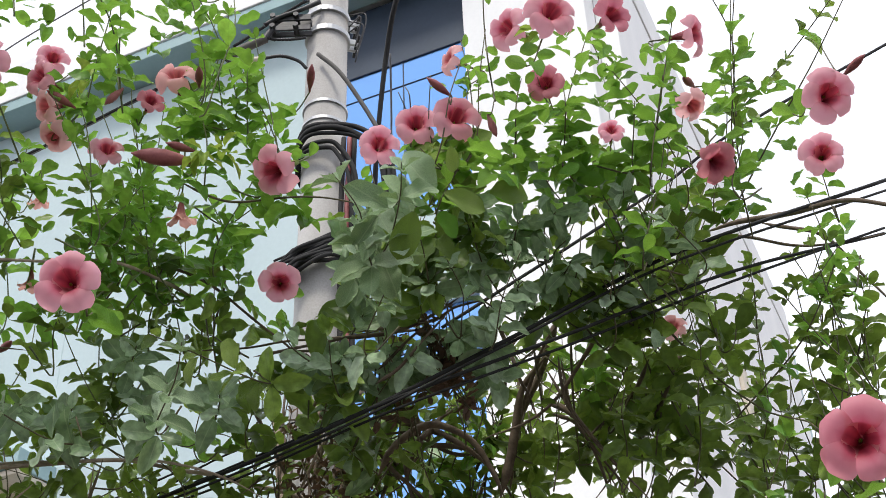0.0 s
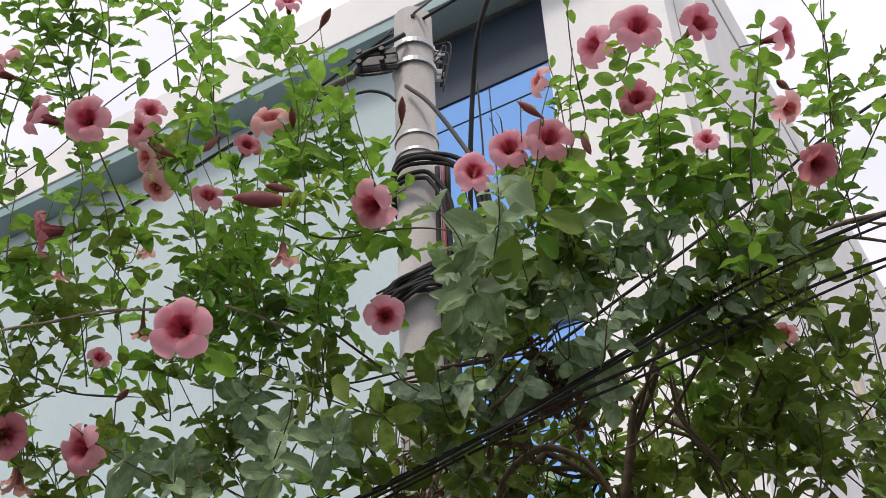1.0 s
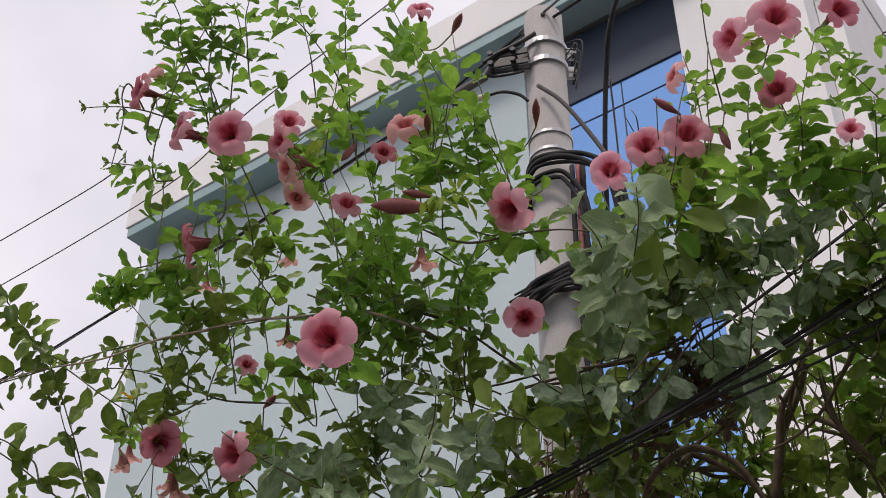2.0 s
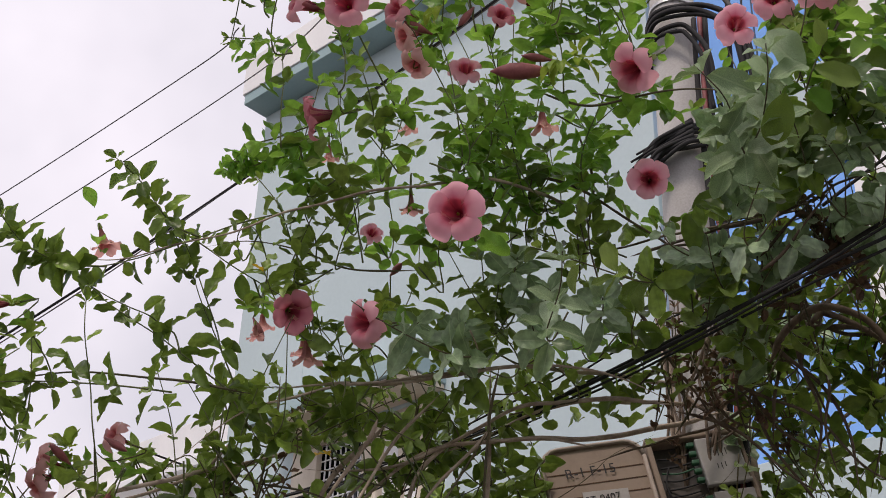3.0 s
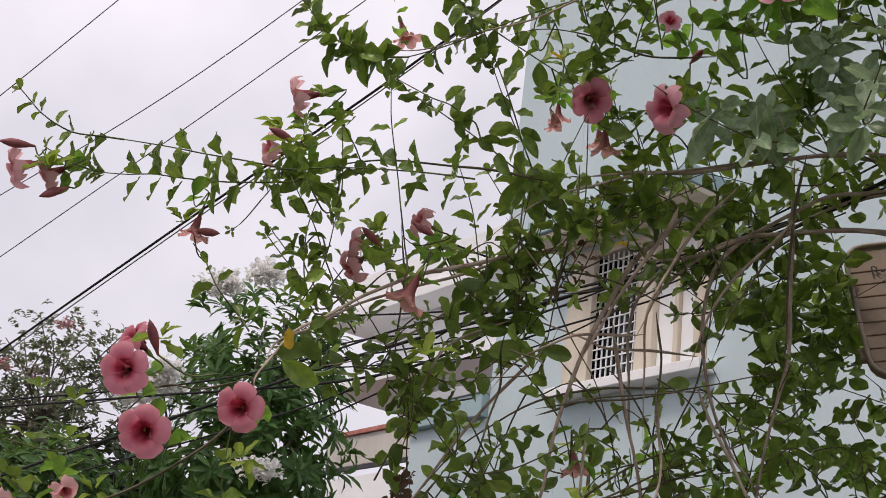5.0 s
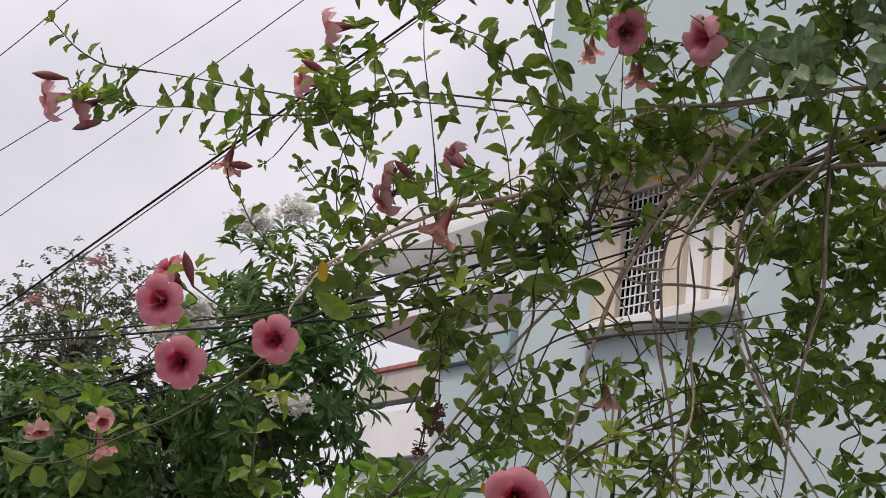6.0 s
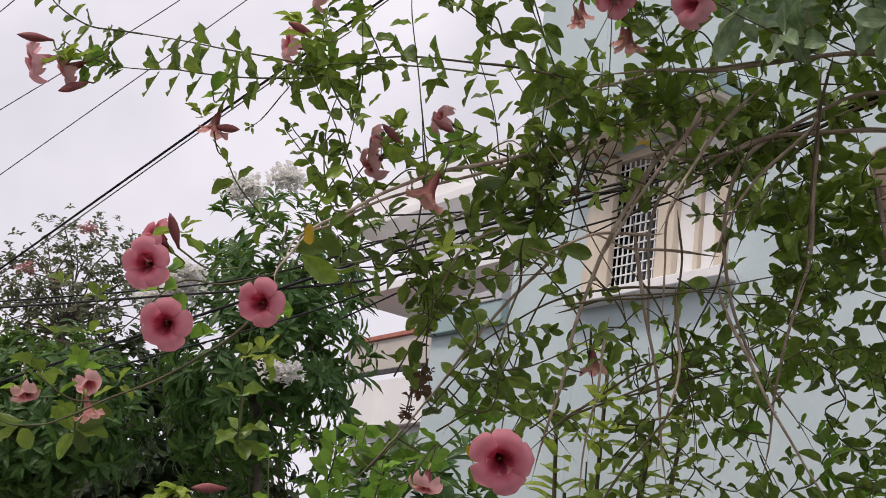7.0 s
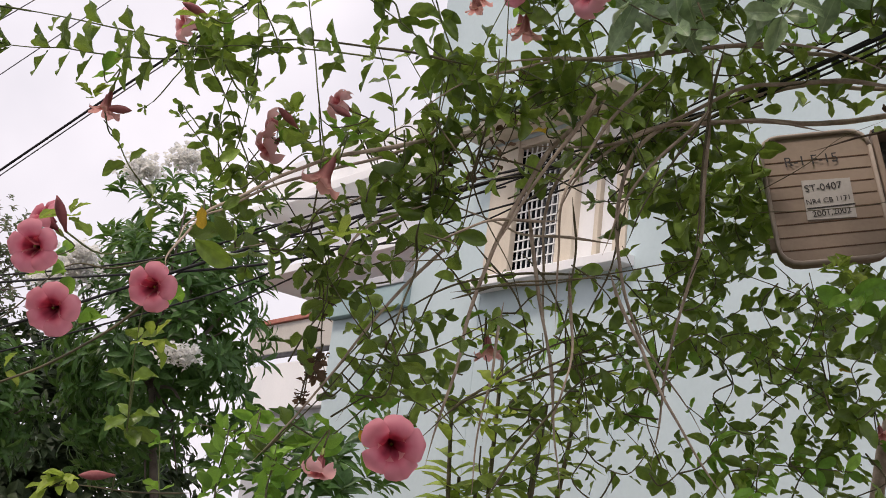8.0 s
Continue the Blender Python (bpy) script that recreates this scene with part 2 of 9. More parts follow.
M = {
    "wall": surface("pale_blue_wall", (0.44, 0.55, 0.575), (0.53, 0.64, 0.665), 0.85, 0.7, 25, 0.1, 0, 0.35),
    "teal": surface("teal_paint", (0.27, 0.40, 0.42), (0.35, 0.48, 0.50), 0.8, 1.2, 30, 0.1),
    "white": surface("white_paint", (0.78, 0.79, 0.80), (0.88, 0.88, 0.88), 0.8, 1.5, 30, 0.1, 0, 0.3),
    "grey": surface("grey_render", (0.42, 0.44, 0.47), (0.55, 0.56, 0.58), 0.85, 1.5, 30, 0.15),
    "cream": surface("cream_frame", (0.52, 0.45, 0.36), (0.68, 0.61, 0.50), 0.6, 4, 60, 0.1, 0, 0.3),
    "plaster": surface("stained_plaster", (0.44, 0.42, 0.38), (0.62, 0.58, 0.53), 0.85, 2.5, 40, 0.15, 0, 0.3),
    "navy": surface("navy_panel", (0.020, 0.035, 0.06), (0.035, 0.055, 0.09), 0.6, 1, 20, 0.05),
    "red": surface("red_edge", (0.35, 0.10, 0.07), (0.5, 0.2, 0.15), 0.7, 4, 40, 0.1),
    "concrete": surface("pole_concrete", (0.24, 0.23, 0.22), (0.45, 0.44, 0.43), 0.85, 5, 160, 0.6, 0, 0.4),
    "steel": surface("galvanised_steel", (0.42, 0.43, 0.44), (0.6, 0.6, 0.6), 0.4, 12, 120, 0.1, 0.8),
    "iron": surface("dark_iron", (0.03, 0.03, 0.035), (0.07, 0.07, 0.07), 0.5, 12, 120, 0.2, 0.6),
    "rubber": surface("black_rubber", (0.008, 0.008, 0.009), (0.02, 0.02, 0.022), 0.8, 20, 200, 0.1),
    "box": surface("dusty_beige_plastic", (0.225, 0.168, 0.128), (0.325, 0.25, 0.195), 0.75, 7, 90, 0.2, 0, 0.6),
    "box_rim": surface("worn_plastic_rim", (0.27, 0.22, 0.18), (0.38, 0.32, 0.27), 0.65, 12, 90, 0.2),
    "tray": surface("grey_tray_plastic", (0.055, 0.05, 0.047), (0.11, 0.10, 0.095), 0.7, 9, 90, 0.3),
    "module": surface("light_grey_plastic", (0.24, 0.235, 0.23), (0.34, 0.33, 0.32), 0.55, 9, 90, 0.1),
    "panel": surface("dusty_grey_panel", (0.075, 0.065, 0.058), (0.13, 0.112, 0.10), 0.75, 14, 120, 0.2, 0, 0.5),
    "paper": surface("label_paper", (0.36, 0.34, 0.32), (0.48, 0.46, 0.44), 0.8, 14, 120, 0.05),
    "ink": plain("marker_ink", (0.015, 0.013, 0.013), 0.6),
    "green_pcb": plain("green_cable", (0.02, 0.10, 0.05), 0.5),
    "bark": surface("vine_bark", (0.22, 0.165, 0.12), (0.50, 0.41, 0.32), 0.85, 30, 200, 0.6),
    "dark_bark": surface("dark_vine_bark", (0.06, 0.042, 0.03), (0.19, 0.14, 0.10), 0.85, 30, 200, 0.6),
    "shoot": surface("green_shoot", (0.05, 0.075, 0.025), (0.17, 0.19, 0.07), 0.6, 25, 150, 0.2),
    "stem": surface("green_stem", (0.045, 0.045, 0.02), (0.13, 0.105, 0.05), 0.6, 25, 150, 0.2),
    "dry": leafy("dry_leaf", [(0.13, 0.08, 0.05), (0.20, 0.13, 0.085), (0.09, 0.06, 0.045)], 0.8, 0.15, (0.25, 0.15, 0.08)),
    "wire": surface("weathered_wire", (0.11, 0.11, 0.12), (0.18, 0.18, 0.19), 0.6, 20, 200, 0.1),
    "groove": surface("groove_brown", (0.05, 0.03, 0.02), (0.16, 0.09, 0.055), 0.9, 30, 150, 0.5),
    "fresh": leafy("fresh_leaf", [(0.049, 0.124, 0.018), (0.167, 0.389, 0.055), (0.092, 0.238, 0.034), (0.292, 0.540, 0.086), (0.059, 0.146, 0.023)], 0.32, 0.40, (0.40, 0.70, 0.09)),
    "mature": leafy("mature_leaf", [(0.035, 0.070, 0.013), (0.140, 0.238, 0.036), (0.281, 0.403, 0.080), (0.067, 0.122, 0.019), (0.268, 0.415, 0.062), (0.044, 0.089, 0.014)], 0.36, 0.26, (0.38, 0.56, 0.08), 0.42),
    "dusty": leafy("dusty_leaf", [(0.121, 0.215, 0.098), (0.376, 0.524, 0.300), (0.208, 0.342, 0.150), (0.510, 0.658, 0.459), (0.154, 0.255, 0.105), (0.336, 0.484, 0.247)], 0.42, 0.25, (0.30, 0.46, 0.14), 0.7),
    "yellow": leafy("yellow_leaf", [(0.55, 0.36, 0.03), (0.62, 0.42, 0.03)], 0.5, 0.4, (0.8, 0.5, 0.05)),
    "petal": petal_stuff("pink_petal", (0.12, 0.008, 0.026), (0.68, 0.155, 0.23), (0.93, 0.50, 0.58), 0.053),
    "petal_old": petal_stuff("faded_petal", (0.40, 0.13, 0.13), (0.62, 0.27, 0.25), (0.80, 0.44, 0.40), 0.05),
    "petal_dark": petal_stuff("rose_petal", (0.10, 0.008, 0.025), (0.50, 0.10, 0.16), (0.76, 0.30, 0.36), 0.053),
    "petal_rose": petal_stuff("deep_rose_petal", (0.12, 0.006, 0.022), (0.62, 0.11, 0.18), (0.86, 0.36, 0.43), 0.053),
    "petal_side": petal_stuff("pale_petal", (0.26, 0.045, 0.06), (0.74, 0.31, 0.33), (0.93, 0.56, 0.57), 0.05),
    "bud": surface("bud_skin", (0.20, 0.05, 0.055), (0.36, 0.11, 0.11), 0.6, 40, 200, 0.2),
    "calyx": surface("calyx_green", (0.20, 0.27, 0.05), (0.30, 0.36, 0.08), 0.5, 40, 200, 0.1),
    "tree_leaf": leafy("tree_leaf", [(0.034, 0.086, 0.024), (0.057, 0.138, 0.037), (0.081, 0.172, 0.049)], 0.35, 0.3, (0.25, 0.45, 0.08)),
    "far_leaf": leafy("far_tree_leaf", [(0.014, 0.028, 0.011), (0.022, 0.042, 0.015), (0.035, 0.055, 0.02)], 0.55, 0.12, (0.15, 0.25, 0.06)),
    "myrtle_leaf": leafy("myrtle_leaf", [(0.10, 0.15, 0.08), (0.15, 0.20, 0.11), (0.20, 0.17, 0.13)], 0.6, 0.3, (0.2, 0.25, 0.1)),
    "lime": leafy("lime_leaf", [(0.26, 0.38, 0.06), (0.38, 0.48, 0.08), (0.20, 0.33, 0.05)], 0.45, 0.4, (0.45, 0.62, 0.1)),
    "bloom": leafy("white_bloom", [(0.80, 0.80, 0.76), (0.88, 0.88, 0.86)], 0.6, 0.5, (0.92, 0.92, 0.88)),
    "bloom_pink": leafy("pink_bloom", [(0.55, 0.26, 0.28), (0.66, 0.36, 0.37)], 0.6, 0.3, (0.6, 0.3, 0.3)),
    "trunk": surface("tree_bark", (0.07, 0.055, 0.045), (0.16, 0.13, 0.11), 0.9, 12, 120, 0.6),
    "asphalt": surface("street_concrete", (0.065, 0.062, 0.06), (0.12, 0.115, 0.11), 0.9, 2, 120, 0.5),
    "earth": surface("dusty_ground", (0.08, 0.06, 0.045), (0.15, 0.12, 0.09), 0.95, 1.5, 60, 0.5),
}
gm, gn, gl, gb = shader("blue_glass")
gb.inputs["Base Color"].default_value = (0.20, 0.42, 0.82, 1)
gb.inputs["Roughness"].default_value, gb.inputs["Metallic"].default_value = 0.06, 0.55
M["glass"] = gm
pm, pn, pk, pb = shader("window_pane")
pb.inputs["Base Color"].default_value = (0.02, 0.025, 0.03, 1)
pb.inputs["Roughness"].default_value = 0.08
M["pane"] = pm


# ---- mesh helpers ----
def part(name, bm, material, parent=None, label=""):
    me = bpy.data.meshes.new(name)
    bm.to_mesh(me)
    bm.free()
    me.materials.append(material)
    ob = new(name, me)
    if parent is not None:
        ob.parent = parent
    if label:
        tagged(ob, label)
    return ob


def slab(bm, x0, x1, y0, y1, z0, z1, bevel=0.0, m=None):
    g = bmesh.ops.create_cube(bm, size=1.0)["verts"]
    bmesh.ops.scale(bm, vec=(x1 - x0, y1 - y0, z1 - z0), verts=g)
    bmesh.ops.translate(bm, vec=((x0 + x1) / 2, (y0 + y1) / 2, (z0 + z1) / 2), verts=g)
    if bevel:
        ed = list({e for v in g for e in v.link_edges})
        g = bmesh.ops.bevel(bm, geom=ed, offset=bevel, segments=2, affect="EDGES", profile=0.5)["verts"]
        g = list(set(g))
    if m is not None:
        bmesh.ops.transform(bm, matrix=m, verts=g)
    return g


def spline(pts, n):
    """Catmull-Rom through a few points, n samples."""
    p = [Vector(q) for q in pts]
    p = [p[0] * 2 - p[1], *p, p[-1] * 2 - p[-2]]
    out = []
    for i in range(n):
        s = i / (n - 1) * (len(p) - 3)
        k = min(int(s), len(p) - 4)
        u = s - k
        a, b, c, d = p[k:k + 4]
        out.append(0.5 * (2 * b + (c - a) * u + (2 * a - 5 * b + 4 * c - d) * u * u + (3 * b - a - 3 * c + d) * u ** 3))
    return out


def tube_data(pts, radii, sides=6):
    """Vertices and faces of a tube along points."""
    V, Fc = [], []
    up = Vector((0.3, 0.2, 1))
    for i, p in enumerate(pts):
        d = (pts[min(i + 1, len(pts) - 1)] - pts[max(i - 1, 0)]).normalized()
        a = d.cross(up)
        a = a.normalized() if a.length > 1e-4 else d.orthogonal().normalized()
        b = d.cross(a)
        for k in range(sides):
            t = 2 * math.pi * k / sides
            V.append(p + (a * math.cos(t) + b * math.sin(t)) * radii[i])
    for i in range(len(pts) - 1):
        for k in range(sides):
            j = (k + 1) % sides
            Fc.append((i * sides + k, i * sides + j, (i + 1) * sides + j, (i + 1) * sides + k))
    V += [pts[0], pts[-1]]
    e = (len(pts) - 1) * sides
    for k in range(sides):
        j = (k + 1) % sides
        Fc.append((len(V) - 2, j, k))
        Fc.append((len(V) - 1, e + k, e + j))
    return V, Fc


def mesh_from(name, V, Fc, material, smooth=True):
    me = bpy.data.meshes.new(name)
    me.from_pydata([tuple(v) for v in V], [], Fc)
    me.materials.append(material)
    if smooth:
        me.polygons.foreach_set("use_smooth", [True] * len(me.polygons))
    return me


def tube(name, pts, r0, r1, material, parent=None, sides=6, steps=0, wob=0.0, rng=random):
    """A bent rod as one object."""
    P = spline(pts, steps or max(6, 7 * (len(pts) - 1)))
    if wob:
        P = [p + Vector((noise.noise(p * 6) , noise.noise(p * 6 + Vector((9, 0, 0))), noise.noise(p * 6 + Vector((0, 9, 0))))) * wob for p in P]
    R = [r0 + (r1 - r0) * i / (len(P) - 1) for i in range(len(P))]
    V, Fc = tube_data(P, R, sides)
    ob = new(name, mesh_from(name, V, Fc, material))
    if parent is not None:
        ob.parent = parent
    return ob


def group_root(name, at=(0, 0, 0)):
    ob = new(name)
    ob.location = at
    ob.empty_display_size = 0.1
    return ob


# ---- ground ----
bm = bmesh.new()
bmesh.ops.create_grid(bm, x_segments=60, y_segments=60, size=400)
for v in bm.verts:
    v.co.z = 0.02 * noise.noise(v.co * 0.1)
tagged(part("ground", bm, M["earth"]), "dusty bare roadside earth reaching far out", "ground", kind="structure")
bm = bmesh.new()
slab(bm, -60, 60, -7.5, 1.6, -0.2, 0.035, 0.02, pose(0, 0, 0, 0, 0, -25))
tagged(part("road", bm, M["asphalt"]), "worn grey asphalt street along the building", "road", kind="structure")

# unseen wall added across the street to cut the light on the vine
bm = bmesh.new()
slab(bm, -30, 30, -10.5, -10.2, 0, 6.0, 0.02, pose(0, 0, 0, 0, 0, -25))
tagged(part("shade_wall", bm, M["grey"]), "plain grey unseen wall added across the street to cut sky light", "wall", kind="structure")

# ---- the building: x runs along the facade to the far corner, y goes into it ----
FACADE = Matrix.Translation((3.126, 7.364, 0)) @ Matrix.Rotation(radians(157), 4, "Z") @ Matrix.Diagonal((1, -1, 1, 1))
house = group_root("apartment_building")
tagged(house, "pale blue painted apartment block with teal eaves and blue glazing", "building")


def hpart(name, boxes, material, parent=house, bevel=0.008, label=""):
    """Boxes (s0, s1, depth0, depth1, z0, z1) in the facade's own axes, as one mesh."""
    bm = bmesh.new()
    for x0, x1, y0, y1, z0, z1 in boxes:
        slab(bm, x0, x1, y0, y1, z0, z1, bevel)
    bmesh.ops.transform(bm, matrix=FACADE, verts=bm.verts)
    bmesh.ops.recalc_face_normals(bm, faces=bm.faces)
    return part(name, bm, material, parent, label)


LEFT, TOP = 10.81, 11.28
# front wall, built round the glazed bay (3.17 to 4.95) and the barred window (7.9 to 9.45)
hpart("front_wall", [
    (4.95, 7.62, 0, 0.25, 0, TOP), (7.62, 9.6, 0, 0.25, 0, 4.92), (7.62, 9.6, 0, 0.25, 6.42, TOP), (9.6, LEFT, 0, 0.25, 0, TOP),
], M["wall"])
hpart("side_wall", [(LEFT - 0.25, LEFT, 0.25, 9, 0, TOP)], M["wall"])
hpart("back_wall", [(1.75, LEFT, 9.0, 9.25, 0, TOP)], M["wall"])
hpart("pier", [(1.95, 3.17, -0.05, 0.3, 0, TOP)], M["white"], label="white painted pier")
hpart("end_wall", [(1.75, 1.95, 0.3, 9.0, 0, TOP)], M["white"])
hpart("end_trim", [(1.70, 1.75, 3.4, 3.7, 0, 8.0)], M["cream"], label="cream vertical trim")
roof = hpart("roof", [(1.76, LEFT + 0.06, -0.38, 9.4, TOP + 0.16, TOP + 0.74)], M["white"], label="white roof slab")
hpart("eaves_board", [(1.78, LEFT + 0.03, -0.36, 0.05, TOP + 0.004, TOP + 0.156)], M["teal"], label="teal underside of the eaves")
# glazed bay: navy sheet as the recess head's shade, blue panes with thin mullions, floor bands
hpart("recess_dark", [(3.17, 4.95, 0.10, 0.2, 10.36, TOP - 0.004)], M["navy"], label="dark navy sheet standing in for the shaded recess above the glazing")
for z0, z1 in ((8.35, 10.36), (5.0, 7.35), (1.6, 4.2)):
    win = hpart("glazing", [(3.17, 4.95, 0.12, 0.15, z0, z1)], M["glass"], label="blue reflective glass")
    hpart("mullion", [(3.9, 3.915, 0.112, 0.16, z0, z1)], M["navy"], win)
    hpart("transom", [(3.17, 4.95, 0.110, 0.162, z0 + (z1 - z0) * 0.84, z0 + (z1 - z0) * 0.84 + 0.014)], M["navy"], win)
for z0, z1 in ((7.35, 8.35), (4.2, 5.0), (0, 1.6)):
    hpart("floor_band", [(3.17, 4.95, 0.06, 0.3, z0, z1)], M["wall"])
# barred window with hood and sill
win = hpart("window", [(7.65, 9.58, 0.2, 0.24, 4.95, 6.4)], M["pane"], label="dark window behind a white grille")
hpart("window_frame", [(9.22, 9.6, -0.02, 0.06, 4.92, 6.42), (8.32, 8.55, -0.02, 0.2, 4.92, 6.42), (7.62, 7.78, -0.02, 0.2, 4.92, 6.42),
                       (7.78, 9.22, 0.0, 0.2, 6.34, 6.42), (8.0, 8.06, 0.0, 0.15, 4.95, 6.34)], M["cream"], win, label="cream window frame")
hpart("window_shutter", [(7.8, 8.0, 0.05, 0.12, 4.95, 6.34), (8.06, 8.32, 0.06, 0.12, 4.95, 6.34)], M["white"], win)
for i in range(9):
    hpart("grille_bar", [(8.57 + i * 0.075, 8.582 + i * 0.075, 0.06, 0.075, 4.95, 6.34)], M["white"], win, 0.0)
for j in range(13):
    hpart("grille_bar", [(8.55, 9.22, 0.048, 0.06, 5.0 + j * 0.104, 5.012 + j * 0.104)], M["white"], win, 0.0)
hpart("window_sill", [(7.5, 9.62, -0.22, 0.1, 4.80, 4.9)], M["white"], win, label="white projecting sill")
hpart("window_hood", [(7.45, 9.8, -0.50, 0.0, 6.52, 6.70)], M["teal"], win, label="teal painted concrete hood over the window")
hpart("hood_underside", [(7.47, 9.78, -0.46, 0.0, 6.46, 6.516)], M["cream"], win, label="stained cream underside of the hood")

# ---- the pole ----
PX, PY = -0.455, 3.30
pole = group_root("utility_pole", (PX, PY, 0))
pole.rotation_euler = (0, radians(0.22), 0)
tagged(pole, "weathered grey concrete utility pole wrapped in cables and vines", "utility pole")
bm = bmesh.new()
bmesh.ops.create_cone(bm, cap_ends=True, segments=28, radius1=0.085, radius2=0.074, depth=5.25, matrix=Matrix.Translation((0, 0, 2.625)))
bmesh.ops.bevel(bm, geom=[e for e in bm.edges if e.verts[0].co.z > 5.1 and e.verts[1].co.z > 5.1], offset=0.02, segments=3, affect="EDGES")
for f in bm.faces:
    f.smooth = len(f.verts) == 4
part("shaft", bm, M["concrete"], pole)
# no hole is cut: its inner dark is a solid black rod
bm = bmesh.new()
bmesh.ops.create_cone(bm, cap_ends=True, segments=12, radius1=0.008, radius2=0.008, depth=0.16, matrix=pose(0.01, 0, 5.17, 90, 0, 0))
part("bolt_hole", bm, M["rubber"], pole, "black rod standing in for a dark bolt hole")


def band(z, r=0.079, h=0.022):
    bm = bmesh.new()
    a = bmesh.ops.create_cone(bm, cap_ends=True, segments=28, radius1=r + 0.006, radius2=r + 0.006, depth=h)
    slab(bm, r, r + 0.04, -0.022, -0.010, -h * 0.6, h * 0.6, 0.002)
    slab(bm, r, r + 0.04, 0.010, 0.022, -h * 0.6, h * 0.6, 0.002)
    bmesh.ops.transform(bm, matrix=Matrix.Translation((0, 0, z)) @ Matrix.Rotation(0.3, 4, "Z"), verts=bm.verts)
    return part("clamp", bm, M["steel"], pole, "galvanised steel clamp with bolts")


for z in (4.94, 5.04):
    band(z)
    bm = bmesh.new()
    bmesh.ops.create_cone(bm, cap_ends=True, segments=6, radius1=0.007, radius2=0.007, depth=0.10, matrix=pose(0.104, 0.03, z, 78, 0, 17))
    part("bolt", bm, M["iron"], pole, "rusty iron clamp bolt")
for z in (4.50, 4.58):
    bm = bmesh.new()
    bmesh.ops.create_cone(bm, cap_ends=True, segments=28, radius1=0.081, radius2=0.081, depth=0.012, matrix=Matrix.Translation((0, 0, z)))
    part("strap", bm, M["steel"], pole, "thin steel strap")
# tension clamps and their bracket, dark iron, stepped out to the street's far side
for y in (-0.072, -0.104):
    for z0, z1 in ((4.955, 4.985), (4.905, 4.93)):
        bm = bmesh.new()
        slab(bm, -0.20, -0.05, y, y + 0.008, z0, z1, 0.002)
        part("bracket", bm, M["iron"], pole, "dark iron bracket bar")
for x, z in ((-0.19, 4.97), (-0.19, 4.918), (-0.105, 4.97), (-0.105, 4.918)):
    bm = bmesh.new()
    bmesh.ops.create_cone(bm, cap_ends=True, segments=6, radius1=0.011, radius2=0.011, depth=0.075, matrix=pose(x, -0.084, z, 90, 0, 0))
    part("bolt", bm, M["iron"], pole, "dark hexagon bolt")
tube("strap_loop", [(-0.16, -0.09, 4.97), (-0.19, -0.09, 4.94), (-0.21, -0.09, 4.90), (-0.19, -0.09, 4.875), (-0.12, -0.09, 4.87), (-0.07, -0.08, 4.885)], 0.006, 0.006, M["iron"], pole)
for P, r0, r1, mat, nm, lb in (([(-0.345, -0.10, 4.79), (-0.335, -0.10, 4.797), (-0.23, -0.10, 4.86), (-0.21, -0.10, 4.87)], 0.019, 0.015, "tray", "insulator", "grey plastic cable insulator"),
                               ([(-0.27, -0.105, 4.755), (-0.255, -0.105, 4.757), (-0.225, -0.105, 4.762), (-0.21, -0.105, 4.765)], 0.013, 0.010, "cream", "connector", "small beige wire connector"),
                               ([(-0.215, -0.10, 4.87), (-0.20, -0.10, 4.90), (-0.185, -0.10, 4.93)], 0.014, 0.010, "iron", "tension_clamp", "dark iron tension clamp")):
    ob = tube(nm, P, r0, r1, M[mat], pole, 10)
    tagged(ob, lb)
tube("lashing", [(-0.36, -0.1, 4.78), (-0.31, -0.105, 4.742), (-0.26, -0.105, 4.756)], 0.007, 0.006, M["rubber"], pole)
tube("lashing", [(-0.22, -0.105, 4.764), (-0.15, -0.11, 4.768), (-0.09, -0.10, 4.75), (-0.06, -0.09, 4.72)], 0.007, 0.006, M["iron"], pole)
tube("lashing", [(-0.02, -0.10, 5.05), (-0.09, -0.11, 5.0), (-0.17, -0.11, 4.965), (-0.22, -0.11, 4.93)], 0.010, 0.008, M["iron"], pole)
for k in range(4):
    tube("wire_tail", [(0.085, -0.06, 4.92 + 0.03 * k), (0.12 + 0.01 * k, -0.07, 4.94 + 0.05 * (k % 2)), (0.11, -0.05, 4.9 - 0.04 * k)], 0.003, 0.003, M["iron"], pole)
tube("grey_conduit", [(-0.02, -0.1, 4.78), (0.06, -0.12, 4.67), (0.14, -0.12, 4.52), (0.24, -0.12, 4.30)], 0.008, 0.008, M["tray"], pole)
for i, (r, x1) in enumerate(((0.010, 0.25), (0.012, 0.22), (0.008, 0.24), (0.009, 0.13), (0.008, 0.11))):
    d = (0.0, 0.022, 0.04, 0.085, 0.105)[i]
    tube("cable_loop", [(-0.05, 0.065, 4.34 - d), (-0.085, -0.02, 4.39 - d), (-0.05, -0.10, 4.425 - d), (0.03, -0.115 - 0.01 * (i % 2), 4.43 - d), (x1 * 0.55, -0.12, 4.40 - d), (x1 * 0.9, -0.12, 4.31 - d), (x1, -0.11, 4.20 - d), (x1 + 0.01, -0.1, 4.0)], r, r * 0.9, M["rubber"], pole)
wrap = random.Random(8)
for k in range(9):
    h, j = 3.82 + 0.009 * k + wrap.uniform(-0.008, 0.008), wrap.uniform(0, 0.018)
    tube("cable_wrap", [(-0.06, 0.07, h), (-0.092, -0.03, h + 0.01), (-0.05, -0.092 - j, h + wrap.uniform(0.01, 0.04)), (0.04, -0.096 - j, h + wrap.uniform(0.04, 0.08)), (0.10, -0.03, h + 0.09), (0.05, 0.09, h + 0.11)], 0.008, 0.007, M["rubber"], pole)
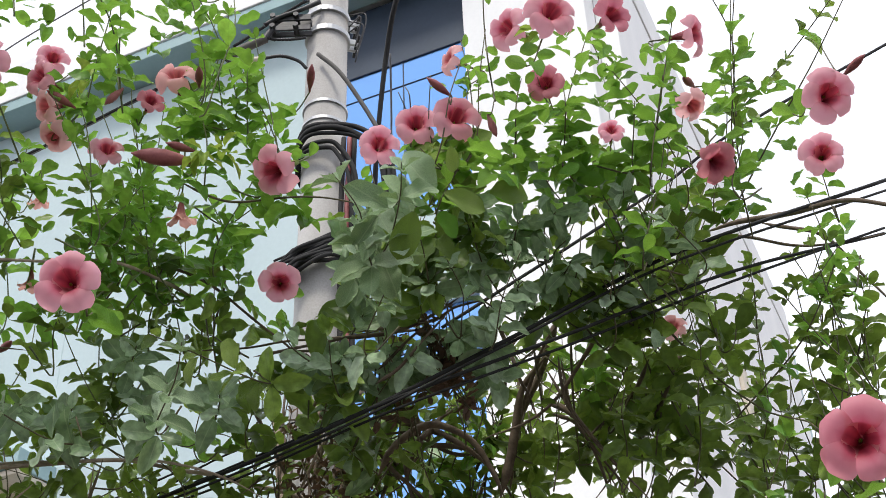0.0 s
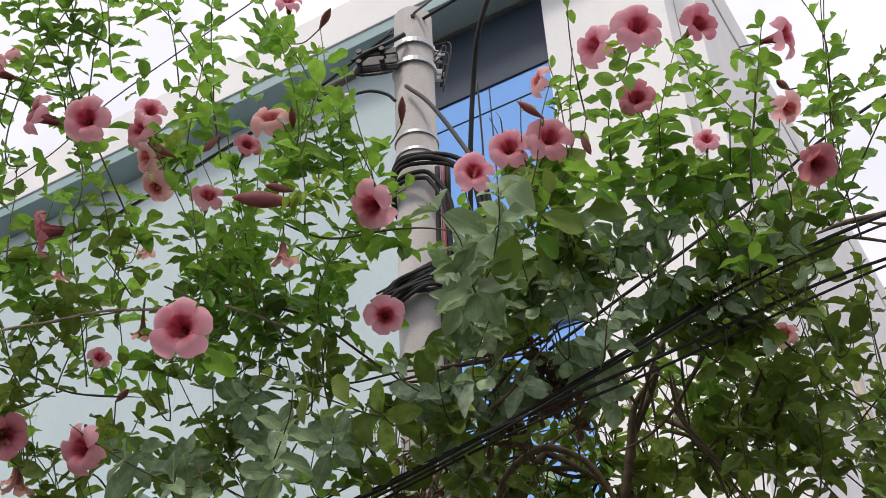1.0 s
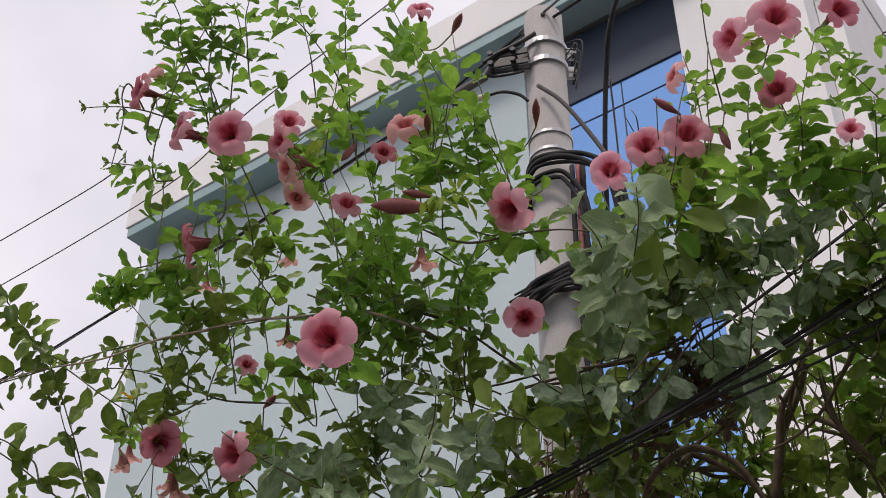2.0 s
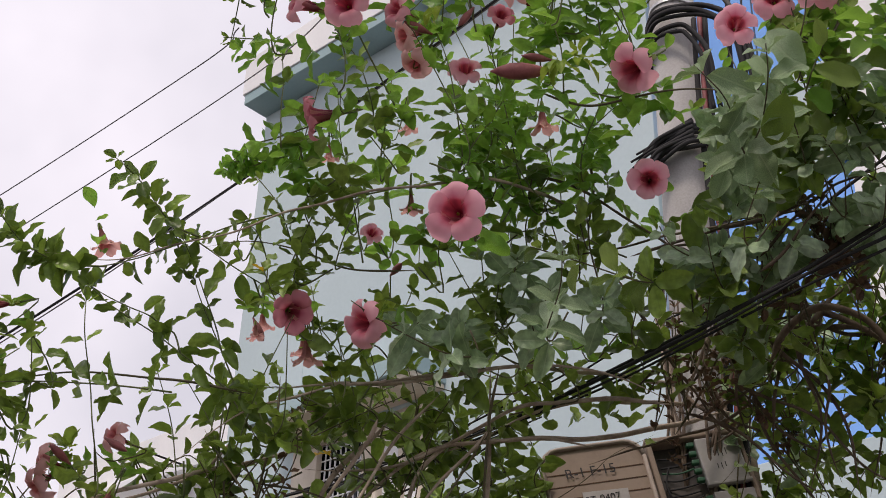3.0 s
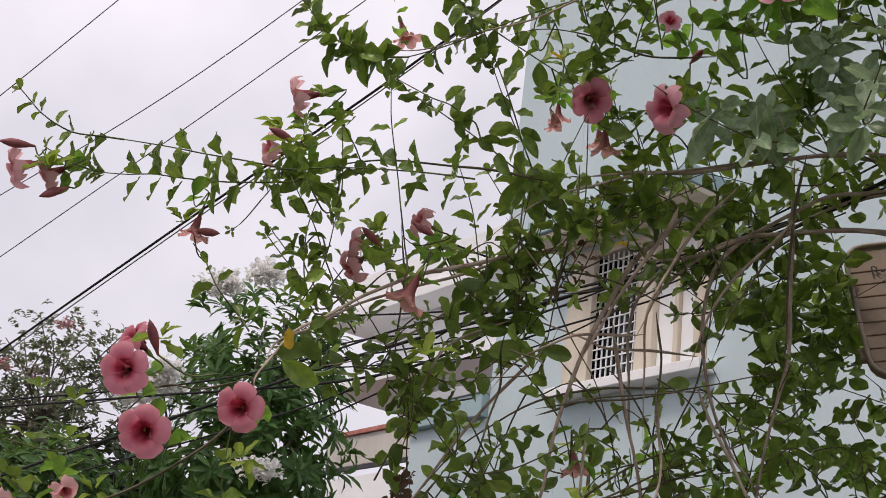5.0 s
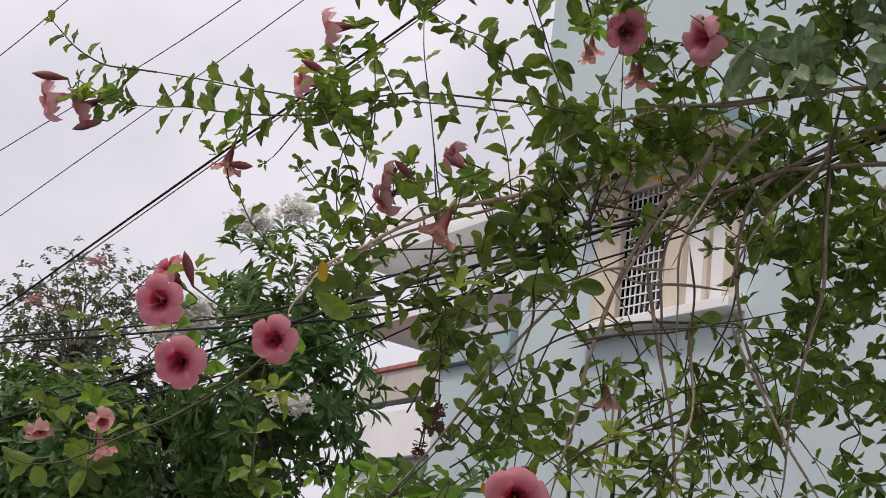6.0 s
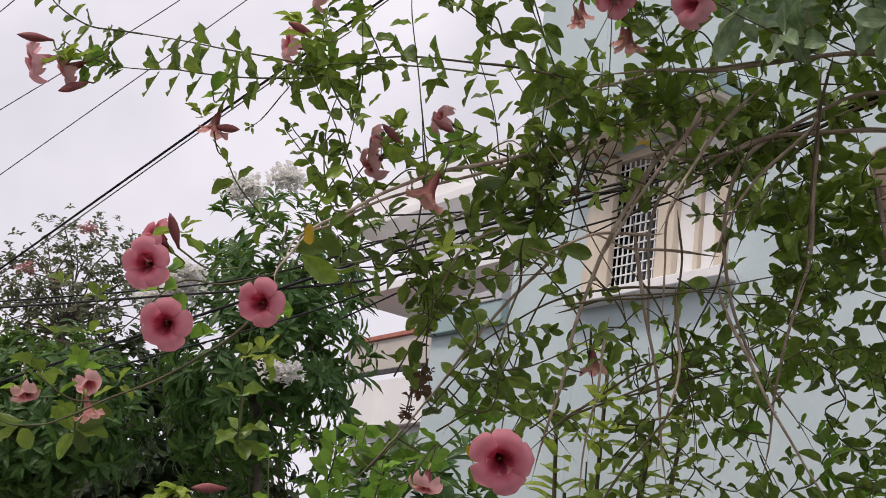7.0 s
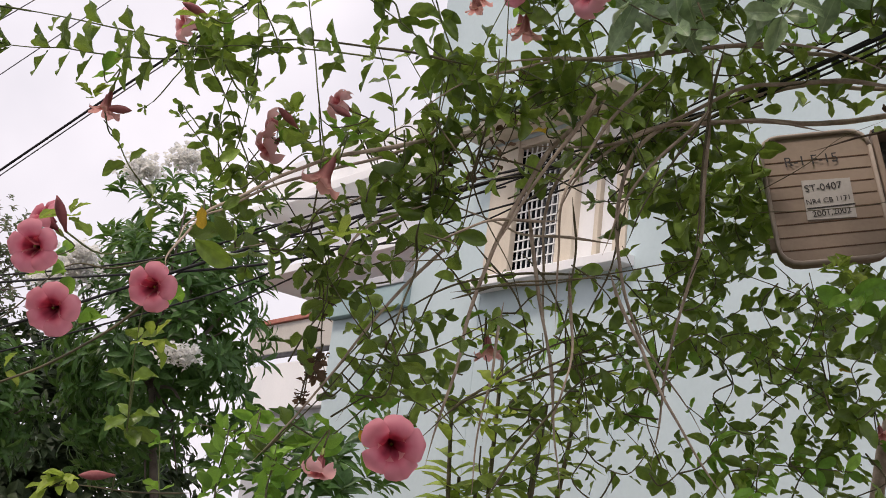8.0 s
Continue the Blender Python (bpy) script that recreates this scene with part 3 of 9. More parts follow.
for k in range(5):
    h, x1 = 3.93 + wrap.uniform(-0.03, 0.04), wrap.uniform(-0.09, -0.17)
    tube("cable_tail", [(0.05, -0.11, h), (-0.05, -0.12 - 0.003 * k, h - 0.05 + wrap.uniform(-0.01, 0.01)), (x1 * 0.6, -0.13, h - 0.08), (x1, -0.12, h - 0.09 - wrap.uniform(0, 0.05))], 0.008, 0.004, M["rubber"], pole)
coil = random.Random(6)
for k in range(9):
    c, r = Vector((0.06 + coil.uniform(-0.02, 0.03), -0.14 + 0.012 * k, 2.33 + coil.uniform(-0.025, 0.02))), 0.075 + coil.uniform(-0.02, 0.025)
    tube("cable_coil", [c + Vector((r * math.cos(q * 0.628), coil.uniform(-0.008, 0.008), r * 1.1 * math.sin(q * 0.628))) for q in range(11)], 0.0055, 0.0055, M["rubber"], pole, 6, 40)
for k, x in enumerate((0.075, 0.095, 0.112)):
    tube("service_pipe", [(x, -0.05 - 0.01 * k, 2.6), (x + 0.005, -0.055, 3.4), (x - 0.004, -0.06, 4.0), (x, -0.05, 4.42)], 0.009, 0.009, M["bud" if k == 1 else "rubber"], pole)

# made-up black dome, added to fill the dark area beside the pole, below the box
closure = group_root("black_filler", (PX + 0.125, PY - 0.075, 2.36))
tagged(closure, "made-up black domed cylinder added to fill a dark area beside the pole", "splice closure")
bm = bmesh.new()
for z, r in ((-0.20, 0.045), (-0.16, 0.062), (-0.02, 0.066), (0.0, 0.072), (0.02, 0.066), (0.16, 0.062), (0.2, 0.04)):
    ring = [bm.verts.new((r * math.cos(q * math.pi / 10), r * math.sin(q * math.pi / 10), z)) for q in range(20)]
    if z > -0.2:
        for q in range(20):
            bm.faces.new((last[q], last[(q + 1) % 20], ring[(q + 1) % 20], ring[q]))
    else:
        bm.faces.new(ring[::-1])
    last = ring
bm.faces.new(last)
part("dome", bm, M["rubber"], closure)
for z in (-0.1, 0.1):
    bm = bmesh.new()
    bmesh.ops.create_cone(bm, cap_ends=True, segments=20, radius1=0.066, radius2=0.066, depth=0.02, matrix=Matrix.Translation((0, 0, z)))
    part("clamp_ring", bm, M["iron"], closure)

# ---- lower wing, its slab, and the house behind ----
hpart("lower_wing", [(LEFT, 12.28, 0.0, 4.0, 0, 4.80)], M["wall"])
hpart("wing_slab", [(10.815, 12.32, -0.12, 4.1, 5.064, 5.19)], M["grey"], label="grey projecting floor slab")
hpart("slab_soffit", [(10.815, 12.30, -0.10, 4.1, 4.804, 5.06)], M["teal"], label="teal painted slab edge")
behind = group_root("neighbouring_house")
tagged(behind, "pale grey house with stepped balconies behind the block", "house")
hpart("wall", [(14.2, 18.3, 2.6, 8, 0, 5.2)], M["grey"], behind)
hpart("beam", [(14.0, 18.4, 2.45, 2.6, 4.45, 5.22)], M["white"], behind)
hpart("parapet", [(14.2, 18.6, 2.5, 2.65, 5.42, 5.93)], M["plaster"], behind)
hpart("coping", [(14.2, 18.6, 2.45, 2.7, 5.934, 6.01)], M["red"], behind, label="red painted coping")
hpart("handrail", [(14.2, 18.4, 2.4, 2.44, 5.30, 5.38)], M["iron"], behind, label="dark iron rail")
hpart("balcony_slab", [(14.2, 18.9, 2.45, 6.0, 6.80, 6.93)], M["white"], behind)
hpart("balcony_wall", [(14.2, 17.9, 3.0, 6.0, 6.934, 8.10)], M["white"], behind)
hpart("roof_slab", [(14.2, 19.2, 2.45, 6.0, 8.104, 8.26)], M["white"], behind, label="pale projecting roof slab")
hpart("roof_parapet", [(14.2, 18.9, 2.6, 2.75, 8.264, 8.95)], M["white"], behind)
# ---- fibre junction box, its lid hanging open ----
BOX = Matrix.Translation((-0.018, 0, 0.003)) @ pose(-0.671, 3.070, 2.693, -10.7, -10.3, 20.7)
box = group_root("junction_box")
tagged(box, "open dusty beige plastic telecom junction box strapped to the pole", "junction box")


def bpart(name, bm, material, parent=box, label="", m=BOX):
    bmesh.ops.transform(bm, matrix=m, verts=bm.verts)
    return part(name, bm, material, parent, label)


BW, BH = 0.279, 0.373
# raised rim round the lid, as a rounded loop
rim = []
for cx, cz, a0 in ((1, 1, 0), (-1, 1, 90), (-1, -1, 180), (1, -1, 270)):
    for k in range(5):
        q = radians(a0 + k * 22.5)
        rim.append((cx * (BW / 2 - 0.05) + 0.05 * math.cos(q), -0.004, cz * (BH / 2 - 0.05) + 0.05 * math.sin(q)))
rim.append(rim[0])
bm = bmesh.new()
loop = [bm.verts.new((x, 0.0, z)) for x, y, z in rim[:-1]]
bm.faces.new(loop)
ext = bmesh.ops.extrude_face_region(bm, geom=bm.faces[:])["geom"]
bmesh.ops.translate(bm, vec=(0, 0.03, 0), verts=[v for v in ext if isinstance(v, bmesh.types.BMVert)])
bmesh.ops.recalc_face_normals(bm, faces=bm.faces)
lid = bpart("lid", bm, M["box"], label="dusty beige ribbed lid with handwriting")
R_ = [Vector(p) for p in rim]
V, Fc = tube_data(R_, [0.006] * len(R_), 6)
ob = new("rim", mesh_from("rim", [BOX @ v for v in V], Fc, M["box_rim"]))
ob.parent = lid
# grooves are not cut: their dark is put on as thin brown strips
for i in range(8):
    z = BH / 2 - 0.075 - i * 0.037
    bm = bmesh.new()
    slab(bm, -BW / 2 + 0.008, BW / 2 - 0.008, -0.0015, 0.004, z - 0.0016, z + 0.0016, 0.0005)
    bpart("groove", bm, M["groove"], lid)
bm = bmesh.new()
slab(bm, -0.052, 0.070, -0.004, -0.001, -0.068, 0.048, 0.0, pose(0, 0, 0, 0, 2, 0))
lab = bpart("paper_label", bm, M["paper"], lid, "stained white paper label")


def lettering(text, x, z, size, parent, turn=0.0):
    cu = bpy.data.curves.new("lettering", "FONT")
    cu.body, cu.size, cu.extrude, cu.offset = text, size, 0.0003, 0.0
    me_ob = new("tmp", cu)
    bpy.context.view_layer.update()
    me = bpy.data.meshes.new_from_object(me_ob.evaluated_get(bpy.context.evaluated_depsgraph_get()))
    bpy.data.objects.remove(me_ob)
    me.name = "lettering"
    me.materials.clear()
    me.materials.append(M["ink"])
    me.transform(BOX @ Matrix.Translation((x, -0.006, z)) @ Matrix.Rotation(radians(90), 4, "X") @ Matrix.Rotation(radians(turn), 4, "Z"))
    ob = new("lettering", me)
    ob.parent = parent
    return ob


lettering("R-1 F-15", -0.085, 0.094, 0.040, lid, 1)
lettering("ST-0407", -0.047, 0.014, 0.028, lab, 2)
lettering("NR4 CB 1171", -0.050, -0.023, 0.020, lab, 2)
lettering("2001,2002", -0.040, -0.060, 0.023, lab, 2)
bm = bmesh.new()
slab(bm, -0.05, 0.070, -0.0055, -0.0035, -0.035, -0.032, 0.0, pose(0, 0, 0, 0, -1, 0))
bpart("ruled_line", bm, M["ink"], lab)
# the tray beside it
TX, TW = BW / 2 + 0.012, 0.265
bm = bmesh.new()
slab(bm, TX, TX + TW, 0.05, 0.075, -BH / 2, BH / 2, 0.006)
tray = bpart("tray", bm, M["tray"], label="grey plastic splice tray")
for x0, x1, z0, z1 in ((0.0, TW, 0.172, 0.187), (0.0, TW, -0.187, -0.172), (0.0, 0.016, -0.172, 0.172), (TW - 0.012, TW, -0.172, 0.172)):
    bm = bmesh.new()
    slab(bm, TX + x0, TX + x1, 0.0, 0.05, z0, z1, 0.004)
    bpart("tray_wall", bm, M["box"], tray)
bm = bmesh.new()
slab(bm, TX + 0.03, TX + 0.14, 0.030, 0.048, -0.160, 0.045, 0.003)
bpart("floor_panel", bm, M["panel"], tray, "grey plastic floor panel")
for k, (z0, z1) in enumerate(((0.022, 0.165), (-0.148, 0.000))):
    dx = 0.006 * k
    bm = bmesh.new()
    slab(bm, TX + 0.135 + dx, TX + 0.252, -0.002, 0.022, z0, z1, 0.004)
    mod = bpart("splitter_module", bm, M["module"], tray, "flat grey splitter module")
    bm = bmesh.new()
    slab(bm, TX + 0.133 + dx, TX + 0.254, -0.009, 0.004, z0 - 0.005, z0 + 0.004, 0.002)
    bpart("flange", bm, M["module"], mod)
    for j in range(7):
        bm = bmesh.new()
        x, z = TX + 0.175 + 0.011 * (j % 4) + dx, z0 + 0.085 - 0.038 * (j // 4) - 0.003 * (j % 3)
        slab(bm, x, x + 0.0022, -0.0028, -0.001, z, z + 0.015 + 0.004 * (j % 2), 0.0)
        bpart("ink_mark", bm, M["ink"], mod)
    for j in range(5):
        bm = bmesh.new()
        z = z1 - 0.018 - 0.027 * j
        slab(bm, TX + 0.112 + dx, TX + 0.133 + dx, 0.004, 0.02, z, z + 0.013, 0.003)
        bpart("connector", bm, M["green_pcb"], mod, "green fibre connector")
rb = random.Random(4)
# slots are not cut: their inner dark is put on as black bars
for k in range(20):
    bm = bmesh.new()
    x, z = TX + 0.045 + 0.0075 * (k % 10), -0.005 - 0.022 * (k // 10)
    slab(bm, x, x + 0.004, 0.0275, 0.031, z, z + 0.008, 0.0)
    bpart("slot", bm, M["ink"], tray)
for k in range(16):
    bm = bmesh.new()
    x, z = BW / 2 + rb.uniform(-0.003, 0.006), 0.15 - k * 0.020
    slab(bm, x, x + 0.008, 0.012, 0.03, z, z + rb.uniform(0.004, 0.010), 0.001)
    bpart("hinge_pin", bm, M["rubber" if k % 3 else "box_rim"], tray)
for x, z in ((0.008, 0.179), (TW - 0.008, 0.179), (0.008, -0.179), (TW - 0.008, -0.179)):
    bm = bmesh.new()
    bmesh.ops.create_cone(bm, cap_ends=True, segments=10, radius1=0.006, radius2=0.005, depth=0.006, matrix=pose(TX + x, -0.001, z, 90, 0, 0))
    bpart("screw", bm, M["ink"], tray)
for k in range(6):
    z = 0.125 - 0.022 * k
    pts = [(TX + 0.03, 0.03, z + rb.uniform(-0.01, 0.01)), (TX + 0.07, 0.015, z - 0.006), (TX + 0.114, 0.012, z + rb.uniform(-0.006, 0.006))]
    tube("patch_cord", [BOX @ Vector(p) for p in pts], 0.0026, 0.0026, M["green_pcb" if k == 2 else "rubber"], tray, 5)
for pts in (((0.03, 0.02, 0.04), (0.035, 0.015, -0.04), (0.06, 0.012, -0.10), (0.10, 0.012, -0.115), (0.125, 0.012, -0.108)), ((0.05, 0.02, 0.10), (0.03, 0.015, 0.05), (0.04, 0.014, 0.0), (0.09, 0.012, -0.01), (0.12, 0.012, 0.0))):
    tube("patch_cord", [BOX @ Vector((TX + x, y, z)) for x, y, z in pts], 0.0026, 0.0026, M["rubber"], tray, 5)
for sx in (0.0, 0.1):
    tube("strap", [BOX @ Vector(p) for p in ((BW / 2 + 0.02 + sx, 0.07, 0.10 - sx), (BW / 2 + 0.10 + sx, 0.10, 0.05))], 0.008, 0.008, M["iron"], box)
for k, (x, z) in enumerate(((-BW / 2 - 0.008, 0.10), (-BW / 2 - 0.008, -0.12))):
    bm = bmesh.new()
    slab(bm, x - 0.014, x + 0.012, 0.006, 0.028, z - 0.018, z + 0.018, 0.005)
    bpart("hinge_lug", bm, M["box"], lid)


# ---- cables ----
# points that leaves must not hide from the camera's start
CLEAR = []


def cable(pts, r, kind):
    if kind == "bundle":
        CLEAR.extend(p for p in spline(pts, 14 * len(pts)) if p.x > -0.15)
    ob = tube("cable", pts, r, r, M["rubber" if kind == "bundle" or r > 0.0055 else "wire"], None, 6, 12 * len(pts))
    if kind == "bundle":
        tagged(ob, "black rubber telecom cable running through the vine", "cable", "cables through the vine")
    else:
        tagged(ob, "thin dark overhead wire against the sky", "wire", "overhead wires")


cable([(1.11, 2.51, 3.55), (0.52, 2.39, 3.27), (0.09, 2.35, 3.02), (-0.32, 2.41, 2.85), (-0.80, 2.75, 2.85), (-1.18, 2.77, 2.74), (-1.58, 2.72, 2.63), (-2.02, 2.74, 2.55), (-2.45, 2.84, 2.50), (-3.95, 2.92, 2.16)], 0.0050, "bundle")
cable([(1.07, 2.52, 3.39), (0.65, 2.42, 3.23), (0.24, 2.34, 3.03), (-0.14, 2.34, 2.89), (-0.65, 2.73, 2.90), (-1.01, 2.72, 2.74), (-1.56, 2.78, 2.66), (-2.09, 2.81, 2.49), (-3.19, 2.94, 2.49), (-4.19, 3.02, 2.49)], 0.0041, "bundle")
cable([(1.07, 2.51, 3.40), (0.65, 2.43, 3.21), (0.23, 2.36, 3.01), (-0.14, 2.35, 2.87), (-0.66, 2.78, 2.89), (-1.03, 2.79, 2.81), (-1.54, 2.87, 2.73), (-2.00, 2.82, 2.64), (-2.88, 3.00, 2.56), (-4.27, 3.07, 2.53)], 0.0032, "bundle")
cable([(1.35, 2.76, 4.27), (0.81, 2.69, 3.89), (0.59, 2.70, 3.72), (0.29, 2.65, 3.48), (-0.04, 2.64, 3.25)], 0.0045, "bundle")
cable([(-0.08, 3.13, 3.36), (-0.47, 2.95, 3.16), (-0.82, 2.82, 2.93), (-1.31, 2.93, 2.80), (-1.81, 2.83, 2.60), (-2.26, 2.80, 2.54)], 0.0027, "bundle")
cable([(-0.86, 3.08, 3.01), (-1.33, 2.86, 2.74), (-1.81, 2.81, 2.67), (-2.36, 2.81, 2.68)], 0.0027, "bundle")
cable([(-1.50, 2.88, 2.70), (-1.86, 2.91, 2.65), (-2.38, 2.94, 2.63), (-2.80, 3.07, 2.51)], 0.0027, "bundle")
cable([(-1.58, 2.69, 2.73), (-1.67, 2.63, 2.74), (-1.75, 2.56, 2.76)], 0.0027, "bundle")
cable([(1.10, 2.50, 3.51), (0.51, 2.35, 3.22), (0.08, 2.29, 2.97), (-0.31, 2.39, 2.83), (-0.89, 2.80, 2.83), (-1.26, 2.82, 2.75), (-1.78, 2.77, 2.63), (-2.40, 2.97, 2.47), (-3.65, 3.17, 2.28)], 0.0032, "bundle")
cable([(-0.08, 3.07, 3.31), (-0.61, 2.87, 3.04), (-1.05, 2.85, 2.75), (-1.60, 2.78, 2.57), (-1.92, 2.74, 2.46), (-2.36, 2.89, 2.38)], 0.0027, "bundle")
cable([(-0.87, 3.12, 2.99), (-1.28, 2.93, 2.75), (-1.66, 2.88, 2.57), (-2.09, 2.87, 2.54), (-2.39, 2.94, 2.56)], 0.0023, "bundle")
cable([(-5.94, 4.01, 3.92), (-4.44, 4.04, 4.54), (-2.84, 4.04, 5.39), (-2.48, 3.82, 5.38)], 0.0032, "overhead")
cable([(-5.96, 4.13, 3.57), (-4.16, 4.21, 4.58), (-2.53, 4.16, 5.41), (-1.85, 3.80, 5.54), (-1.09, 3.50, 5.75)], 0.0032, "overhead")
cable([(-5.91, 3.84, 4.43), (-5.49, 3.80, 4.60), (-4.06, 3.90, 5.59)], 0.0032, "overhead")
cable([(-5.31, 3.81, 2.90), (-3.70, 3.45, 3.38), (-2.67, 3.35, 3.82), (-2.01, 3.35, 4.20), (-1.65, 3.49, 4.57), (-0.80, 3.40, 5.03)], 0.0058, "overhead")
cable([(-5.31, 3.81, 2.865), (-3.70, 3.45, 3.355), (-2.67, 3.35, 3.80), (-2.01, 3.35, 4.20), (-1.65, 3.50, 4.57), (-0.80, 3.41, 5.03)], 0.0030, "overhead")
cable([(-0.22, 3.11, 5.12), (-0.48, 3.32, 5.20), (-0.57, 3.40, 5.25), (-0.82, 3.43, 5.07)], 0.0063, "overhead")
cable([(-0.31, 3.09, 5.12), (-0.55, 3.39, 5.27)], 0.0054, "overhead")
cable([(-0.09, 3.22, 5.34), (-0.18, 3.33, 5.17), (-0.23, 3.46, 4.99), (-0.27, 3.56, 4.68), (-0.29, 3.64, 4.42)], 0.0108, "overhead")
cable([(-0.22, 3.59, 5.15), (-0.23, 3.77, 4.91), (-0.25, 3.94, 4.70)], 0.0045, "overhead")


# ---- the flowering vine: four plants that share the pole and cables ----
VINES, BRANCHES, LEAVES, TWIGS, SHOOTS = {}, {}, {}, {}, {}
ROOTS = {"left": (-0.56, 3.46), "centre": (-0.46, 3.52), "right": (-0.36, 3.47), "low": (-0.50, 3.58)}
for key, (x, y) in ROOTS.items():
    VINES[key] = tagged(group_root("flowering_vine", (x, y, 0)), "flowering trumpet vine with dark green leaves climbing the pole", "vine", "vines on the pole")
    BRANCHES[key], LEAVES[key], TWIGS[key], SHOOTS[key] = [], [], [], []
    P = [(x, y, 0), (x + 0.05, y - 0.03, 0.9), (x - 0.06, y - 0.02, 1.8), (x + 0.03, y - 0.06, 2.5), (x + 0.02, y - 0.05, 3.1), (x - 0.02, y - 0.04, 3.5)]
    ob = tube("trunk", P, 0.022, 0.014, M["bark"], None, 8, 30, 0.02)
    ob.parent, ob.matrix_parent_inverse = VINES[key], Matrix.Translation((-x, -y, 0))
    BRANCHES[key] += spline(P[3:], 12)
rng = random.Random(11)


def adopt(ob, key):
    x, y = ROOTS[key]
    ob.parent, ob.matrix_parent_inverse = VINES[key], Matrix.Translation((-x, -y, 0))
    return ob


def branch(key, pts, r0, r1, clear=False):
    P = [p + Vector((noise.noise(p * 6), noise.noise(p * 6 + Vector((9, 0, 0))), noise.noise(p * 6 + Vector((0, 9, 0))))) * 0.012 for p in spline(pts, 12 * len(pts))]
    n = len(P) - 1
    R = [(r0 + (r1 * 0.55 - r0) * i / n) * min(1.0, 0.12 + 7 * i / n, 0.12 + 5 * (n - i) / n) * (1 + 0.12 * noise.noise(P[i] * 30)) for i in range(n + 1)]
    V, Fc = tube_data(P, R, 7)
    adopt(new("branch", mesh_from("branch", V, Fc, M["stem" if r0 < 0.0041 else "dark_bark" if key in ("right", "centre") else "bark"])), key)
    BRANCHES[key] += spline(pts, 6 * len(pts))
    if clear:
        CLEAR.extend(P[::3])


def leaf_mesh(name, width, fold, curl, wave, material, seed):
    """A blade 1 long along y, broadest past its middle, with a short point, folded at the midrib, wavy at its margins, on a short stalk; its upper face looks to +z."""
    r = random.Random(seed)
    rows = ((0.07, 0.10), (0.15, 0.36), (0.27, 0.68), (0.41, 0.91), (0.55, 1.0), (0.68, 0.985), (0.80, 0.87), (0.89, 0.65), (0.95, 0.36), (1.0, 0.0))
    bend, ph, ph2 = r.uniform(-0.14, 0.14), r.uniform(0, 6), r.uniform(0, 6)
    V, Fc = [Vector((0.014, 0, 0)), Vector((0.012, 0.1, 0)), Vector((-0.012, 0.1, 0)), Vector((-0.014, 0, 0))], [(0, 1, 2, 3)]
    for y, w in rows:
        z = -curl * y * y
        ww = width * w / 2
        for k in (-1, -0.5, 0, 0.5, 1):
            ripple = wave * abs(k) ** 1.5 * w * math.sin(11 * y + (ph if k > 0 else ph2))
            V.append(Vector((bend * y * y + ww * k, y, z + fold * ww * abs(k) ** 1.2 - 0.10 * ww * (1 - abs(k)) + ripple)))
    for i in range(len(rows) - 1):
        for k in range(4):
            a = 4 + 5 * i + k
            Fc.append((a, a + 1, a + 6, a + 5))
    me = mesh_from(name, V, Fc, material)
    lay_uv(me, [(v.x + 0.5, v.y) for v in V])
    return me


def lay_uv(me, uv):
    """One place on the blade for each vertex: across and along."""
    flat = np.array(uv, dtype=np.float32)[np.array([lo.vertex_index for lo in me.loops])]
    me.uv_layers.new(name="blade").data.foreach_set("uv", flat.ravel())


LEAF = {}
for style in ("fresh", "mature", "dusty", "yellow", "dry", "lime"):
    LEAF[style] = [leaf_mesh("leaf", 0.50 + 0.05 * (k % 3), 0.18 + 0.2 * (k % 4), (0.06, 0.2, 0.36, 0.5, 0.12, 0.7)[k], (0.045, 0.07, 0.10)[k % 3], M[style], 20 + k) for k in range(6)]
LEAF["wavy"] = [leaf_mesh("leaf", 0.36 + 0.03 * (k % 3), 0.5 + 0.2 * (k % 2), 0.1 + 0.15 * (k % 3), 0.10, M["mature"], 60 + k) for k in range(6)]


def add_leaf(key, style, at, out, up, size, own=False):
    """A leaf from its foot, its blade along out, its upper face towards up."""
    y = out.normalized()
    x = y.cross(up)
    x = x.normalized() if x.length > 1e-4 else y.orthogonal().normalized()
    z = x.cross(y)
    m = Matrix(((x.x, y.x, z.x, at.x), (x.y, y.y, z.y, at.y), (x.z, y.z, z.z, at.z), (0, 0, 0, 1)))
    LEAVES[key].append((style, rng.randrange(6), m @ Matrix.Diagonal((size, size, size, 1)), own))


